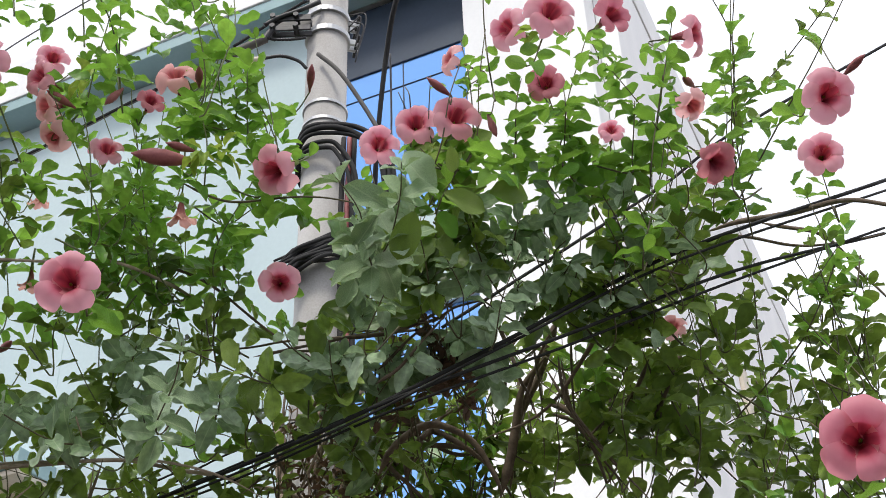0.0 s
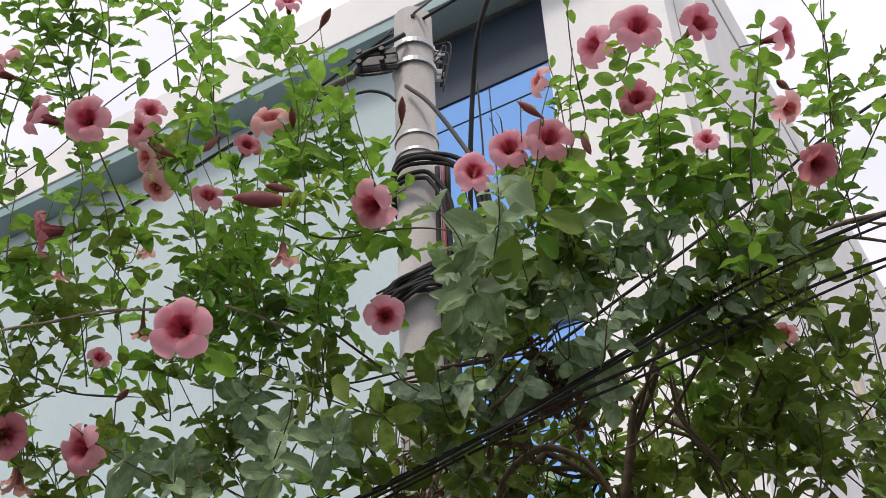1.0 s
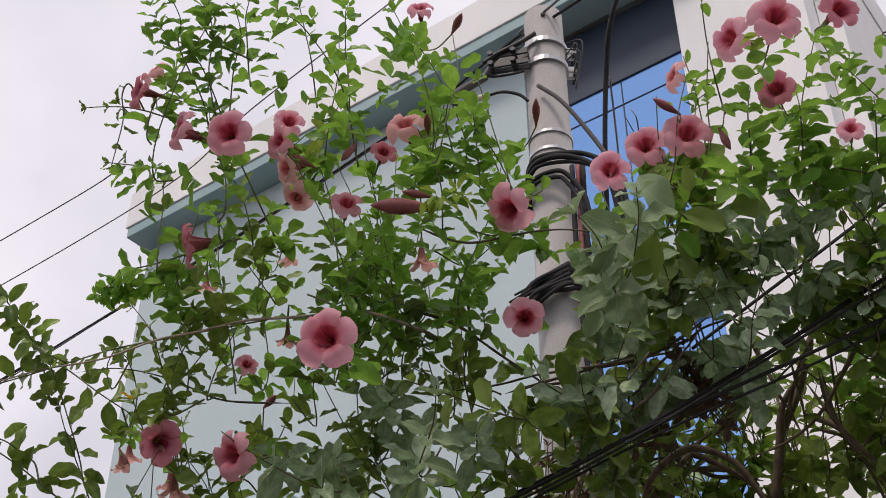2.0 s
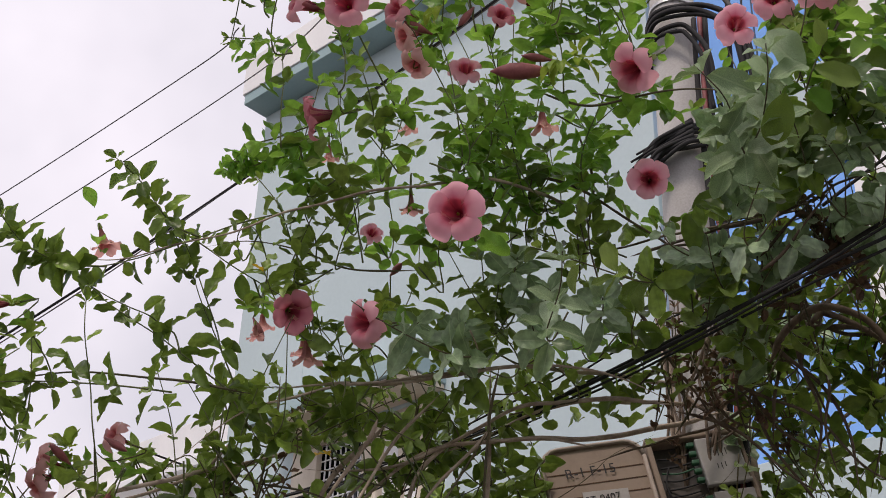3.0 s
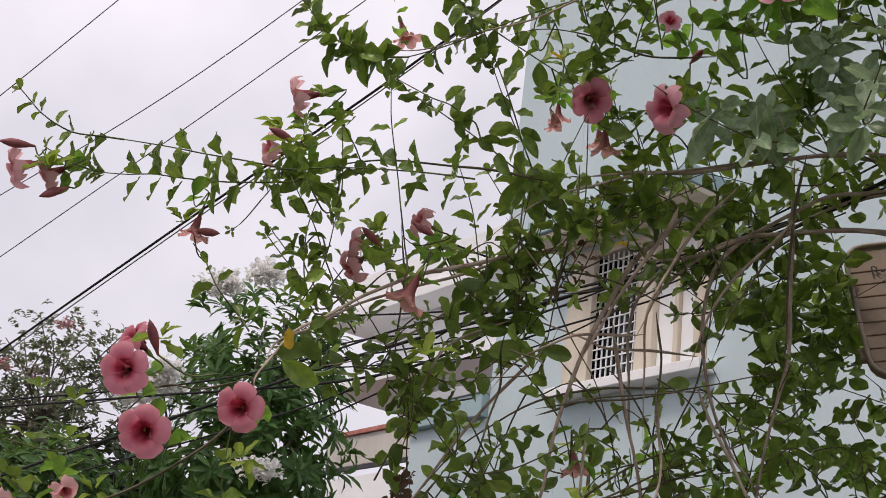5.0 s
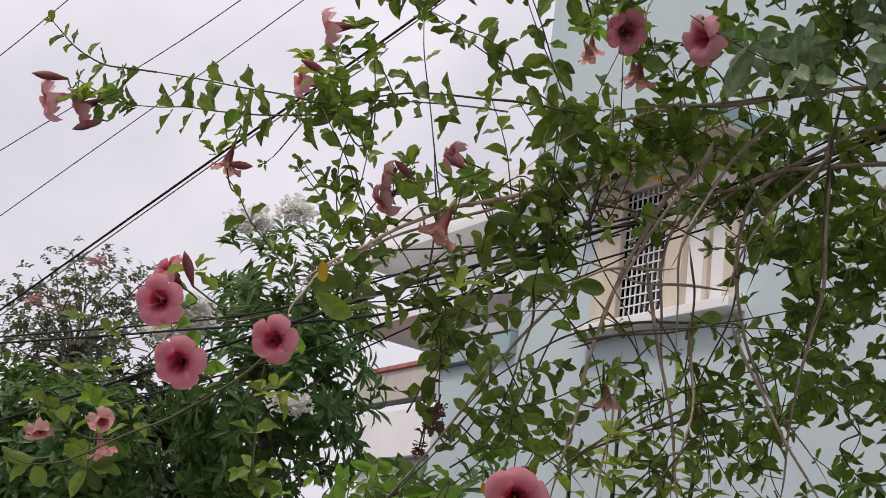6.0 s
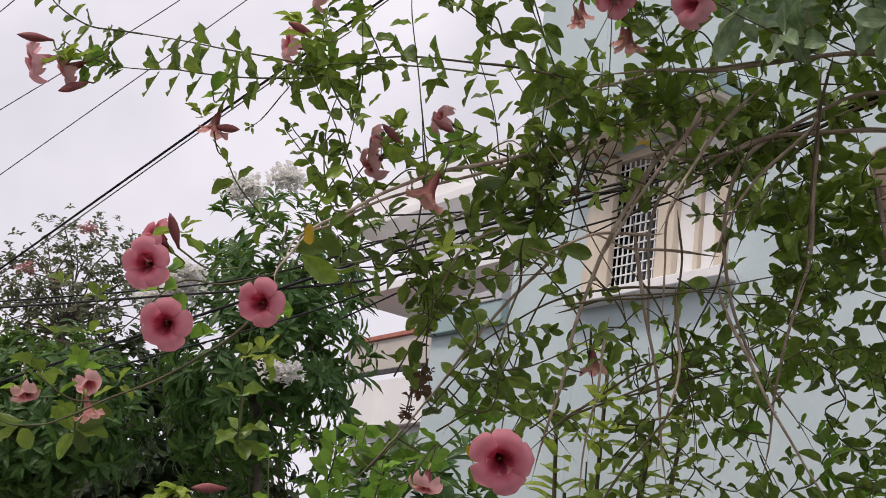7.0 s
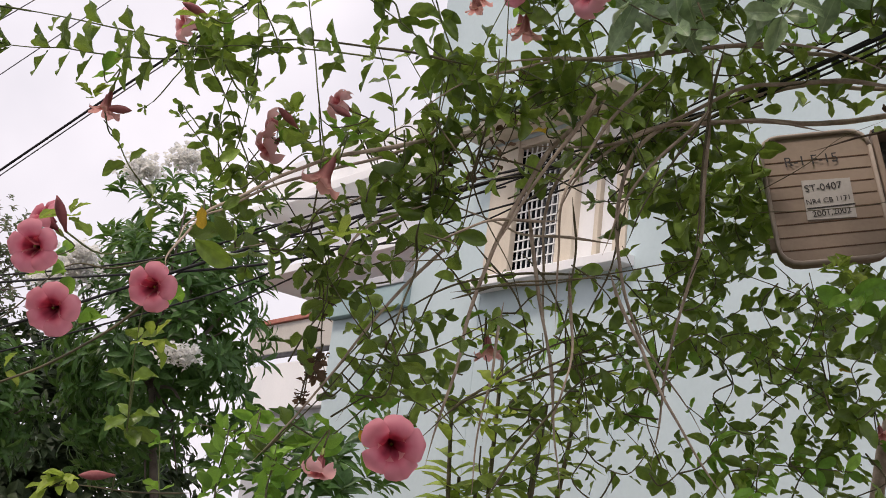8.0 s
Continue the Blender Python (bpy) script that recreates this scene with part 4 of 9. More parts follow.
def shoot(key, style, pts, nodes, size, start=0.06, whorl=0, droop=0.0):
    """A leafy shoot: a stem with crossed pairs or whorls of leaves, the upper faces towards its tip, smaller towards the tip. droop: how far old leaves hang."""
    P = spline(pts, max(6, 4 * nodes))
    n = len(P)
    TWIGS[key].append((P, [0.0023 - 0.0012 * i / n for i in range(n)]))
    SHOOTS[key] += P[2::6]
    turn = rng.uniform(0, 6.28)
    habit = whorl or rng.choice((2, 2, 3, 4))
    for k in range(nodes):
        s = start + (1 - start) * (k + 0.5 + rng.uniform(-0.12, 0.12)) / nodes
        young = k / max(1, nodes - 1)
        if k == nodes - 1:
            s = 1.0
        i = min(n - 2, int(s * (n - 1)))
        d = (P[i + 1] - P[i]).normalized()
        a = d.orthogonal().normalized()
        b = d.cross(a)
        count = 4 if k == nodes - 1 else habit
        turn += (1.57 if count != 3 else 1.05) + rng.uniform(-0.2, 0.2)
        for q in range(count):
            if rng.random() < 0.07 and k < nodes - 1:
                continue
            t = turn + 2 * math.pi * q / count + rng.uniform(-0.22, 0.22)
            side = a * math.cos(t) + b * math.sin(t)
            lift = rng.uniform(0.15, 0.65) + 0.35 * young if k < nodes - 1 else rng.uniform(0.7, 1.6)
            out = side + d * lift + Vector((0, 0, -(0.15 + droop) * rng.random() * (1 - 0.6 * young)))
            sz = size * rng.uniform(0.74, 1.14) * (1.0 if k < nodes - 2 else (0.82 if k == nodes - 2 else 0.58))
            up = d * 0.9 + Vector((0, 0, 0.25)) + Vector((rng.uniform(-0.5, 0.5), rng.uniform(-0.7, 0.2), rng.uniform(-0.4, 0.4)))
            add_leaf(key, style if style == "dusty" or rng.random() > 0.0007 else "yellow", P[i] + side * 0.002, out, up, sz)


def spray(key, style, pts, gap, size, whorl=0, droop=0.0):
    """A long shoot with a node every gap metres, from where it leaves the nearest branch."""
    Q = [Vector(p) for p in pts]
    far = sum((Q[i + 1] - Q[i]).length for i in range(len(Q) - 1))
    q, off = tie(key, Q[0])
    if 0.02 < off < 0.09:
        Q = [q] + Q
    shoot(key, style, Q, max(3, round(far / gap)), size, 0.03 if len(Q) == len(pts) else off / (off + far), whorl, droop)


def tie(key, p):
    """The nearest branch or shoot to p, and how far it is."""
    q = min(BRANCHES[key] + SHOOTS[key], key=lambda b: (b - p).length_squared)
    return q, (q - p).length


def thicket(key, style, centre, radii, count, size):
    """Shoots that rise from twigs on the nearest branches, round a centre."""
    for k in range(count):
        while True:
            o = Vector((rng.uniform(-1, 1), rng.uniform(-1, 1), rng.uniform(-1, 1)))
            if o.length < 1:
                break
        p = Vector(centre) + Vector((o.x * radii[0], o.y * radii[1], o.z * radii[2]))
        near = sorted(BRANCHES[key], key=lambda b: (b - p).length_squared)[:14:2]
        q = rng.choice(near)
        far = (q - p).length
        lean = Vector((rng.uniform(-0.38, 0.38), rng.uniform(-0.4, 0.2), rng.uniform(0.45, 1.0)))
        if key == "low":
            lean = Vector((rng.uniform(-0.9, 0.9), rng.uniform(-0.5, 0.2), rng.uniform(-0.4, 0.9)))
        quilted = key == "centre" and style == "mature" and size > 0.088
        if quilted:
            lean = Vector((rng.uniform(-0.6, 0.6), rng.uniform(-1.0, -0.2), rng.uniform(0.0, 0.7)))
        ln = rng.uniform(0.14, 0.26) if quilted else rng.uniform(0.18, 0.38)
        p = p - lean.normalized() * ln * 0.5
        far = (q - p).length
        tip = p + lean.normalized() * ln
        foot = q if far < 0.10 else p + (q - p) * (0.10 / far)
        leaf = size * {"dusty": 0.74, "dry": 0.5}.get("dusty" if quilted else style, 0.86)
        nodes = max(3, int(ln / (0.80 * leaf + 0.004)))
        mid = (p + tip) / 2 + Vector((rng.uniform(-0.02, 0.02), rng.uniform(-0.02, 0.02), 0))
        st = ("dusty" if rng.random() < 0.75 else "mature") if quilted else style
        sweep = foot.lerp(p, 0.55) - lean.normalized() * 0.05
        whole = far if far < 0.10 else 0.10
        shoot(key, st, [foot, sweep, p, mid, tip], nodes + 1, leaf, 0.8 * whole / (whole + ln), 4 if quilted else 0)


branch("low", [(-1.276, 2.303, 2.779), (-1.086, 2.384, 2.798), (-0.914, 2.439, 2.823), (-0.789, 2.471, 2.840), (-0.665, 2.502, 2.844), (-0.545, 2.542, 2.815), (-0.418, 2.590, 2.758)], 0.0052, 0.0040, True)
branch("low", [(-0.430, 2.680, 2.798), (-0.569, 2.653, 2.807), (-0.697, 2.627, 2.803), (-0.801, 2.606, 2.789), (-0.962, 2.589, 2.713), (-1.118, 2.554, 2.655), (-1.277, 2.485, 2.647)], 0.0062, 0.0060, True)
branch("low", [(-0.885, 2.609, 2.727), (-0.757, 2.645, 2.728), (-0.620, 2.686, 2.708)], 0.0045, 0.0040)
branch("low", [(-0.322, 2.706, 3.002), (-0.388, 2.748, 2.904), (-0.447, 2.784, 2.808)], 0.0045, 0.0035, True)
branch("right", [(-0.206, 2.806, 3.043), (-0.261, 2.855, 2.936), (-0.243, 2.923, 2.784), (-0.179, 2.967, 2.679), (-0.137, 2.992, 2.613)], 0.0060, 0.0050)
branch("right", [(-0.452, 2.778, 2.821), (-0.309, 2.813, 2.776), (-0.220, 2.856, 2.684), (-0.131, 2.887, 2.611)], 0.0050, 0.0040, True)
branch("right", [(-0.277, 2.865, 2.913), (-0.214, 2.916, 2.807), (-0.119, 2.945, 2.743)], 0.0050, 0.0040)
branch("right", [(-0.301, 2.762, 3.113), (-0.256, 2.794, 3.060), (-0.200, 2.832, 2.993), (-0.165, 2.887, 2.878)], 0.0045, 0.0040)
branch("low", [(-1.035, 2.340, 2.689), (-1.064, 2.349, 2.642), (-1.141, 2.355, 2.546), (-1.205, 2.362, 2.449), (-1.266, 2.368, 2.341)], 0.0058, 0.0050, True)
branch("low", [(-0.822, 2.473, 2.693), (-0.843, 2.477, 2.669), (-0.949, 2.481, 2.573), (-1.017, 2.492, 2.477), (-1.059, 2.510, 2.369)], 0.0048, 0.0040, True)
branch("low", [(-0.782, 2.425, 2.820), (-0.828, 2.481, 2.670), (-0.850, 2.531, 2.529), (-0.871, 2.576, 2.376)], 0.0040, 0.0030, True)
branch("right", [(-0.205, 2.751, 2.905), (-0.162, 2.720, 2.975), (-0.082, 2.701, 3.017), (0.009, 2.722, 2.980), (0.067, 2.756, 2.908), (0.099, 2.784, 2.844)], 0.0110, 0.0120, True)
branch("right", [(0.087, 2.829, 2.866), (0.135, 2.760, 3.008), (0.155, 2.708, 3.103), (0.213, 2.667, 3.168)], 0.0140, 0.0120, True)
branch("right", [(0.245, 2.581, 3.112), (0.267, 2.644, 2.993), (0.319, 2.683, 2.903), (0.394, 2.716, 2.811)], 0.0050, 0.0040, True)
branch("right", [(0.219, 2.690, 3.023), (0.281, 2.701, 2.991), (0.330, 2.750, 2.877), (0.346, 2.776, 2.815)], 0.0060, 0.0050)
branch("centre", [(-0.287, 2.413, 3.094), (-0.157, 2.419, 3.103), (-0.049, 2.404, 3.134), (0.021, 2.380, 3.171)], 0.0060, 0.0040, True)
branch("centre", [(-0.192, 2.458, 3.034), (-0.121, 2.432, 3.084), (-0.051, 2.411, 3.123)], 0.0050, 0.0040, True)
branch("low", [(-1.605, 2.105, 2.633), (-1.614, 2.170, 2.482), (-1.639, 2.219, 2.311), (-1.622, 2.257, 2.229), (-1.619, 2.292, 2.107), (-1.609, 2.320, 2.010)], 0.0025, 0.0022)
branch("centre", [(-0.703, 2.303, 3.260), (-0.586, 2.357, 3.225), (-0.474, 2.419, 3.165), (-0.377, 2.485, 3.083), (-0.327, 2.531, 3.013)], 0.0042, 0.0040)
branch("centre", [(-0.479, 2.425, 3.059), (-0.368, 2.426, 3.083), (-0.271, 2.426, 3.101), (-0.166, 2.423, 3.115)], 0.0042, 0.0040, True)
branch("centre", [(-0.433, 2.451, 3.088), (-0.336, 2.461, 3.091), (-0.172, 2.471, 3.095)], 0.0042, 0.0030)
branch("centre", [(-0.571, 2.361, 3.396), (-0.558, 2.442, 3.290), (-0.586, 2.523, 3.158), (-0.570, 2.614, 3.006)], 0.0042, 0.0030)
branch("right", [(-0.241, 2.739, 3.029), (-0.186, 2.781, 2.950), (-0.107, 2.821, 2.869), (-0.061, 2.869, 2.754), (-0.058, 2.922, 2.606)], 0.0065, 0.0050)
branch("right", [(0.086, 2.830, 2.967), (-0.027, 2.820, 2.993), (-0.125, 2.795, 3.041), (-0.233, 2.791, 3.038)], 0.0060, 0.0050)
branch("right", [(-0.134, 2.699, 3.116), (-0.110, 2.752, 3.017), (-0.138, 2.796, 2.921), (-0.119, 2.851, 2.796), (-0.170, 2.912, 2.626)], 0.0055, 0.0050)
branch("right", [(-0.303, 2.802, 2.885), (-0.228, 2.821, 2.854), (-0.131, 2.850, 2.797), (-0.045, 2.893, 2.691), (0.034, 2.911, 2.635)], 0.0050, 0.0040)
branch("right", [(-0.104, 2.731, 2.946), (-0.081, 2.776, 2.847), (-0.108, 2.815, 2.752), (-0.089, 2.861, 2.629)], 0.0050, 0.0040)
branch("right", [(0.070, 2.851, 3.040), (0.012, 2.907, 2.922), (0.017, 2.960, 2.795), (-0.032, 3.013, 2.648)], 0.0050, 0.0040)
branch("low", [(-1.08, 2.54, 2.79), (-1.20, 2.42, 2.56), (-1.29, 2.39, 2.31), (-1.35, 2.39, 2.02), (-1.40, 2.42, 1.86)], 0.0072, 0.0036, True)
branch("low", [(-0.87, 2.64, 2.92), (-0.89, 2.67, 2.45), (-0.97, 2.74, 2.13), (-1.01, 2.79, 1.93)], 0.0060, 0.0030, True)
branch("low", [(-0.93, 2.65, 2.77), (-1.03, 2.57, 2.63), (-1.05, 2.57, 2.43), (-1.02, 2.66, 2.24), (-0.97, 2.73, 2.16), (-0.90, 2.89, 2.01)], 0.0060, 0.0036, True)
branch("low", [(-1.14, 2.56, 2.64), (-1.22, 2.55, 2.52), (-1.24, 2.60, 2.34), (-1.23, 2.70, 2.09), (-1.25, 2.75, 1.91)], 0.0048, 0.0024, True)
branch("left", [(-1.32, 2.48, 2.69), (-1.48, 2.18, 2.53), (-1.57, 2.03, 2.43), (-1.62, 1.86, 2.29), (-1.58, 1.69, 2.14), (-1.56, 1.66, 2.09)], 0.0060, 0.0024)
branch("left", [(-1.22, 2.58, 2.76), (-1.50, 2.28, 2.56), (-1.65, 2.05, 2.40), (-1.66, 1.84, 2.25), (-1.62, 1.74, 2.17)], 0.0048, 0.0024)
branch("low", [(-1.38, 2.42, 2.41), (-1.46, 2.35, 2.28), (-1.53, 2.30, 2.13), (-1.62, 2.24, 1.95), (-1.74, 2.22, 1.80)], 0.0048, 0.0024, True)
branch("low", [(-1.10, 2.66, 2.45), (-1.26, 2.55, 2.44), (-1.33, 2.49, 2.46), (-1.49, 2.38, 2.50)], 0.0042, 0.0024)
branch("low", [(-1.10, 2.69, 2.38), (-1.36, 2.47, 2.31), (-1.50, 2.36, 2.19), (-1.60, 2.24, 1.98)], 0.0036, 0.0018)
branch("low", [(-1.04, 2.67, 2.19), (-1.18, 2.60, 2.12), (-1.30, 2.42, 2.03), (-1.39, 2.30, 1.87)], 0.0036, 0.0018)
branch("left", [(-1.739, 1.865, 2.188), (-1.777, 1.860, 2.091), (-1.853, 1.815, 1.998), (-1.916, 1.767, 1.933), (-1.979, 1.710, 1.886), (-2.032, 1.659, 1.840), (-2.062, 1.627, 1.817), (-2.098, 1.583, 1.810), (-2.124, 1.547, 1.830)], 0.0036, 0.0018)
branch("left", [(-2.009, 1.737, 1.891), (-2.056, 1.684, 1.885), (-2.097, 1.629, 1.918), (-2.121, 1.598, 1.922)], 0.0024, 0.0012)
branch("left", [(-1.764, 1.894, 2.197), (-1.846, 1.833, 2.157), (-1.912, 1.772, 2.142), (-2.023, 1.695, 2.003), (-2.122, 1.579, 1.992), (-2.174, 1.516, 1.970)], 0.0024, 0.0012)
branch("left", [(-1.681, 1.994, 1.741), (-1.757, 1.933, 1.728), (-1.851, 1.847, 1.717), (-1.902, 1.798, 1.699)], 0.0024, 0.0012)
branch("centre", [(-0.06, 2.72, 3.30), (-0.27, 2.61, 3.22), (-0.52, 2.50, 3.13), (-0.67, 2.45, 3.10)], 0.0048, 0.0024)
branch("left", [(-0.54, 2.47, 3.16), (-0.67, 2.28, 3.19), (-0.83, 2.17, 3.17), (-1.07, 2.09, 3.12), (-1.29, 2.04, 3.05), (-1.52, 1.98, 2.98), (-1.66, 1.87, 2.96)], 0.0048, 0.0018)
branch("left", [(-0.34, 3.23, 3.05), (-0.44, 2.99, 2.97), (-0.58, 2.72, 2.91), (-0.82, 2.57, 2.89), (-1.04, 2.40, 2.81), (-1.21, 2.30, 2.75), (-1.32, 2.23, 2.69), (-1.47, 2.18, 2.55)], 0.0072, 0.0030)
branch("left", [(-0.35, 3.26, 3.00), (-0.45, 3.01, 2.93), (-0.73, 2.75, 2.86), (-0.92, 2.67, 2.75), (-1.05, 2.59, 2.68)], 0.0072, 0.0036)
branch("low", [(-0.37, 3.24, 3.01), (-0.50, 3.02, 2.88), (-0.66, 2.77, 2.77), (-0.84, 2.65, 2.74), (-1.02, 2.59, 2.70), (-1.13, 2.55, 2.59), (-1.19, 2.49, 2.44)], 0.0084, 0.0048, True)
branch("left", [(-1.29, 2.22, 2.73), (-1.47, 2.13, 2.75), (-1.67, 2.00, 2.73), (-1.84, 1.86, 2.63)], 0.0036, 0.0018)
branch("left", [(-0.96, 2.35, 3.07), (-1.10, 2.30, 3.06), (-1.18, 2.20, 3.06), (-1.28, 2.10, 3.06), (-1.37, 2.07, 3.04)], 0.0030, 0.0012)
branch("low", [(-1.07, 2.59, 2.36), (-1.02, 2.60, 2.25), (-0.94, 2.64, 2.08), (-0.88, 2.72, 1.95), (-0.82, 2.78, 1.86)], 0.0054, 0.0030, True)
branch("low", [(-1.27, 2.46, 2.25), (-1.29, 2.46, 2.04), (-1.31, 2.48, 1.79)], 0.0042, 0.0024)
branch("low", [(-1.24, 2.46, 2.49), (-1.20, 2.49, 2.28), (-1.18, 2.57, 2.09), (-1.17, 2.66, 1.82)], 0.0054, 0.0036, True)
branch("low", [(-1.39, 2.43, 1.97), (-1.26, 2.51, 2.11), (-1.11, 2.62, 2.22), (-0.96, 2.73, 2.30)], 0.0036, 0.0024)
branch("low", [(-1.37, 2.43, 2.00), (-1.15, 2.56, 2.14), (-1.03, 2.66, 2.22)], 0.0030, 0.0024)
branch("low", [(-1.29, 2.49, 1.79), (-1.15, 2.59, 2.07), (-1.03, 2.68, 2.16)], 0.0036, 0.0024)
branch("low", [(-1.33, 2.32, 2.24), (-1.18, 2.44, 2.29), (-1.02, 2.57, 2.35), (-0.82, 2.71, 2.44)], 0.0030, 0.0018)
branch("right", [(0.66, 2.68, 3.54), (0.85, 2.50, 3.45), (0.93, 2.41, 3.40), (1.01, 2.33, 3.34), (1.15, 2.27, 3.26)], 0.0096, 0.0060)
branch("right", [(0.78, 2.59, 3.49), (0.91, 2.53, 3.40), (0.99, 2.51, 3.26), (1.04, 2.49, 3.13)], 0.0060, 0.0036)
branch("right", [(0.53, 2.72, 3.48), (0.72, 2.61, 3.46), (0.91, 2.55, 3.38), (1.09, 2.45, 3.35)], 0.0060, 0.0036)
branch("centre", [(-0.28, 2.46, 3.14), (-0.07, 2.46, 3.15), (0.01, 2.40, 3.15), (0.12, 2.38, 3.17)], 0.0054, 0.0030)
branch("centre", [(-0.60, 2.08, 3.32), (-0.48, 2.08, 3.24), (-0.31, 2.08, 3.24), (-0.20, 2.14, 3.26), (-0.05, 2.25, 3.28)], 0.0036, 0.0018)
branch("centre", [(-0.17, 2.80, 3.02), (-0.00, 2.81, 3.00), (0.08, 2.85, 2.94), (0.13, 2.90, 2.87)], 0.0084, 0.0048)
branch("right", [(0.11, 2.88, 2.91), (0.15, 2.77, 3.06), (0.20, 2.59, 3.14), (0.26, 2.54, 3.21)], 0.0072, 0.0042)
branch("right", [(0.20, 2.61, 3.12), (0.29, 2.62, 2.94), (0.39, 2.60, 2.78), (0.43, 2.63, 2.74)], 0.0042, 0.0024)
branch("centre", [(-0.33, 2.84, 3.10), (-0.38, 2.84, 2.95), (-0.34, 2.91, 2.85), (-0.25, 3.03, 2.83), (-0.16, 3.13, 2.71)], 0.0060, 0.0036)
branch("centre", [(-0.43, 2.85, 2.90), (-0.32, 2.79, 2.99), (-0.22, 2.85, 3.05), (-0.10, 2.97, 3.05)], 0.0048, 0.0030)
branch("centre", [(-0.41, 2.89, 2.85), (-0.29, 2.86, 2.88), (-0.19, 2.86, 2.96), (-0.12, 3.02, 2.93)], 0.0048, 0.0030)
branch("centre", [(-0.30, 3.01, 2.82), (-0.26, 2.89, 2.95), (-0.20, 2.90, 3.10), (-0.12, 2.88, 3.18)], 0.0042, 0.0024)
branch("centre", [(-0.46, 2.85, 2.78), (-0.39, 2.82, 2.88), (-0.28, 2.78, 3.03), (-0.07, 2.73, 3.28)], 0.0036, 0.0024)
branch("right", [(-0.29, 3.03, 3.02), (-0.20, 3.13, 2.89), (-0.12, 3.27, 2.72)], 0.0048, 0.0030)
branch("right", [(-0.19, 2.78, 3.08), (-0.09, 2.76, 3.04), (-0.01, 2.75, 2.98), (0.09, 2.82, 2.92)], 0.0120, 0.0084)
branch("right", [(0.26, 2.68, 3.29), (0.21, 2.75, 3.20), (0.16, 2.82, 3.10), (0.12, 2.92, 2.96)], 0.0132, 0.0096)
branch("right", [(0.20, 2.80, 3.13), (0.27, 2.75, 3.05), (0.32, 2.80, 2.99), (0.37, 2.87, 2.91)], 0.0096, 0.0060)
branch("right", [(0.23, 2.48, 3.06), (0.25, 2.54, 2.98), (0.33, 2.63, 2.89), (0.40, 2.69, 2.82)], 0.0048, 0.0030)
branch("centre", [(-0.19, 2.37, 2.95), (-0.11, 2.35, 2.99), (0.00, 2.29, 3.09)], 0.0048, 0.0036)
branch("right", [(0.18, 2.54, 3.14), (0.19, 2.62, 3.03), (0.19, 2.72, 2.90)], 0.0036, 0.0030)
branch("right", [(0.27, 2.55, 3.15), (0.27, 2.63, 3.03), (0.27, 2.74, 2.90)], 0.0036, 0.0030)
branch("right", [(0.42, 2.72, 3.11), (0.44, 2.79, 3.03), (0.50, 2.90, 2.90)], 0.0060, 0.0036)
branch("right", [(0.11, 2.70, 3.24), (0.11, 2.81, 3.11), (0.05, 2.91, 2.96)], 0.0048, 0.0036)
branch("low", [(-0.82, 2.45, 2.68), (-0.90, 2.47, 2.57), (-0.95, 2.45, 2.46), (-1.00, 2.47, 2.37)], 0.0033, 0.0024)
branch("low", [(-1.36, 2.37, 2.24), (-1.20, 2.42, 2.29), (-1.00, 2.49, 2.32)], 0.0030, 0.0024)
branch("low", [(-1.32, 2.34, 2.57), (-1.20, 2.40, 2.55), (-1.06, 2.50, 2.50)], 0.0030, 0.0024)
branch("low", [(-0.78, 2.68, 2.51), (-0.70, 2.71, 2.53), (-0.55, 2.77, 2.56), (-0.43, 2.80, 2.60), (-0.35, 2.82, 2.65), (-0.29, 2.86, 2.75)], 0.0012, 0.0010)
branch("low", [(-0.78, 2.69, 2.55), (-0.65, 2.68, 2.63), (-0.58, 2.68, 2.69), (-0.49, 2.75, 2.76)], 0.0012, 0.0010)
branch("right", [(0.40, 2.49, 3.29), (0.51, 2.50, 3.10), (0.62, 2.49, 2.94), (0.69, 2.18, 2.69), (0.50, 1.46, 2.32)], 0.0036, 0.0018)
branch("centre", [(-0.35, 2.63, 3.15), (-0.34, 2.59, 3.06), (-0.33, 2.61, 3.01), (-0.32, 2.75, 2.99), (-0.32, 2.70, 2.90)], 0.0073, 0.0044)
branch("centre", [(-0.08, 2.95, 2.94), (-0.15, 3.01, 2.93), (-0.20, 3.02, 2.91), (-0.25, 3.01, 2.86), (-0.30, 2.98, 2.81)], 0.0064, 0.0039)
branch("centre", [(-0.29, 2.66, 3.04), (-0.33, 2.62, 2.98), (-0.38, 2.69, 2.98), (-0.43, 2.71, 2.95), (-0.48, 2.75, 2.92)], 0.0050, 0.0030)
branch("centre", [(-0.28, 2.59, 3.11), (-0.34, 2.75, 3.10), (-0.39, 2.64, 2.96), (-0.48, 2.76, 2.94), (-0.55, 2.75, 2.87)], 0.0082, 0.0049)
branch("centre", [(-0.32, 2.61, 3.12), (-0.36, 2.68, 3.07), (-0.37, 2.80, 3.07), (-0.35, 2.71, 2.95), (-0.33, 2.84, 2.94)], 0.0052, 0.0031)
branch("centre", [(-0.55, 2.63, 3.13), (-0.48, 2.62, 3.00), (-0.43, 2.67, 2.90), (-0.38, 2.78, 2.83), (-0.33, 2.81, 2.74)], 0.0054, 0.0033)
branch("centre", [(-0.48, 2.95, 2.99), (-0.44, 2.97, 2.93), (-0.39, 2.92, 2.87), (-0.36, 3.07, 2.87), (-0.32, 3.08, 2.84)], 0.0074, 0.0044)
branch("centre", [(-0.03, 2.85, 3.14), (-0.11, 2.73, 2.99), (-0.18, 2.89, 2.99), (-0.21, 2.81, 2.84), (-0.24, 2.95, 2.78)], 0.0087, 0.0052)
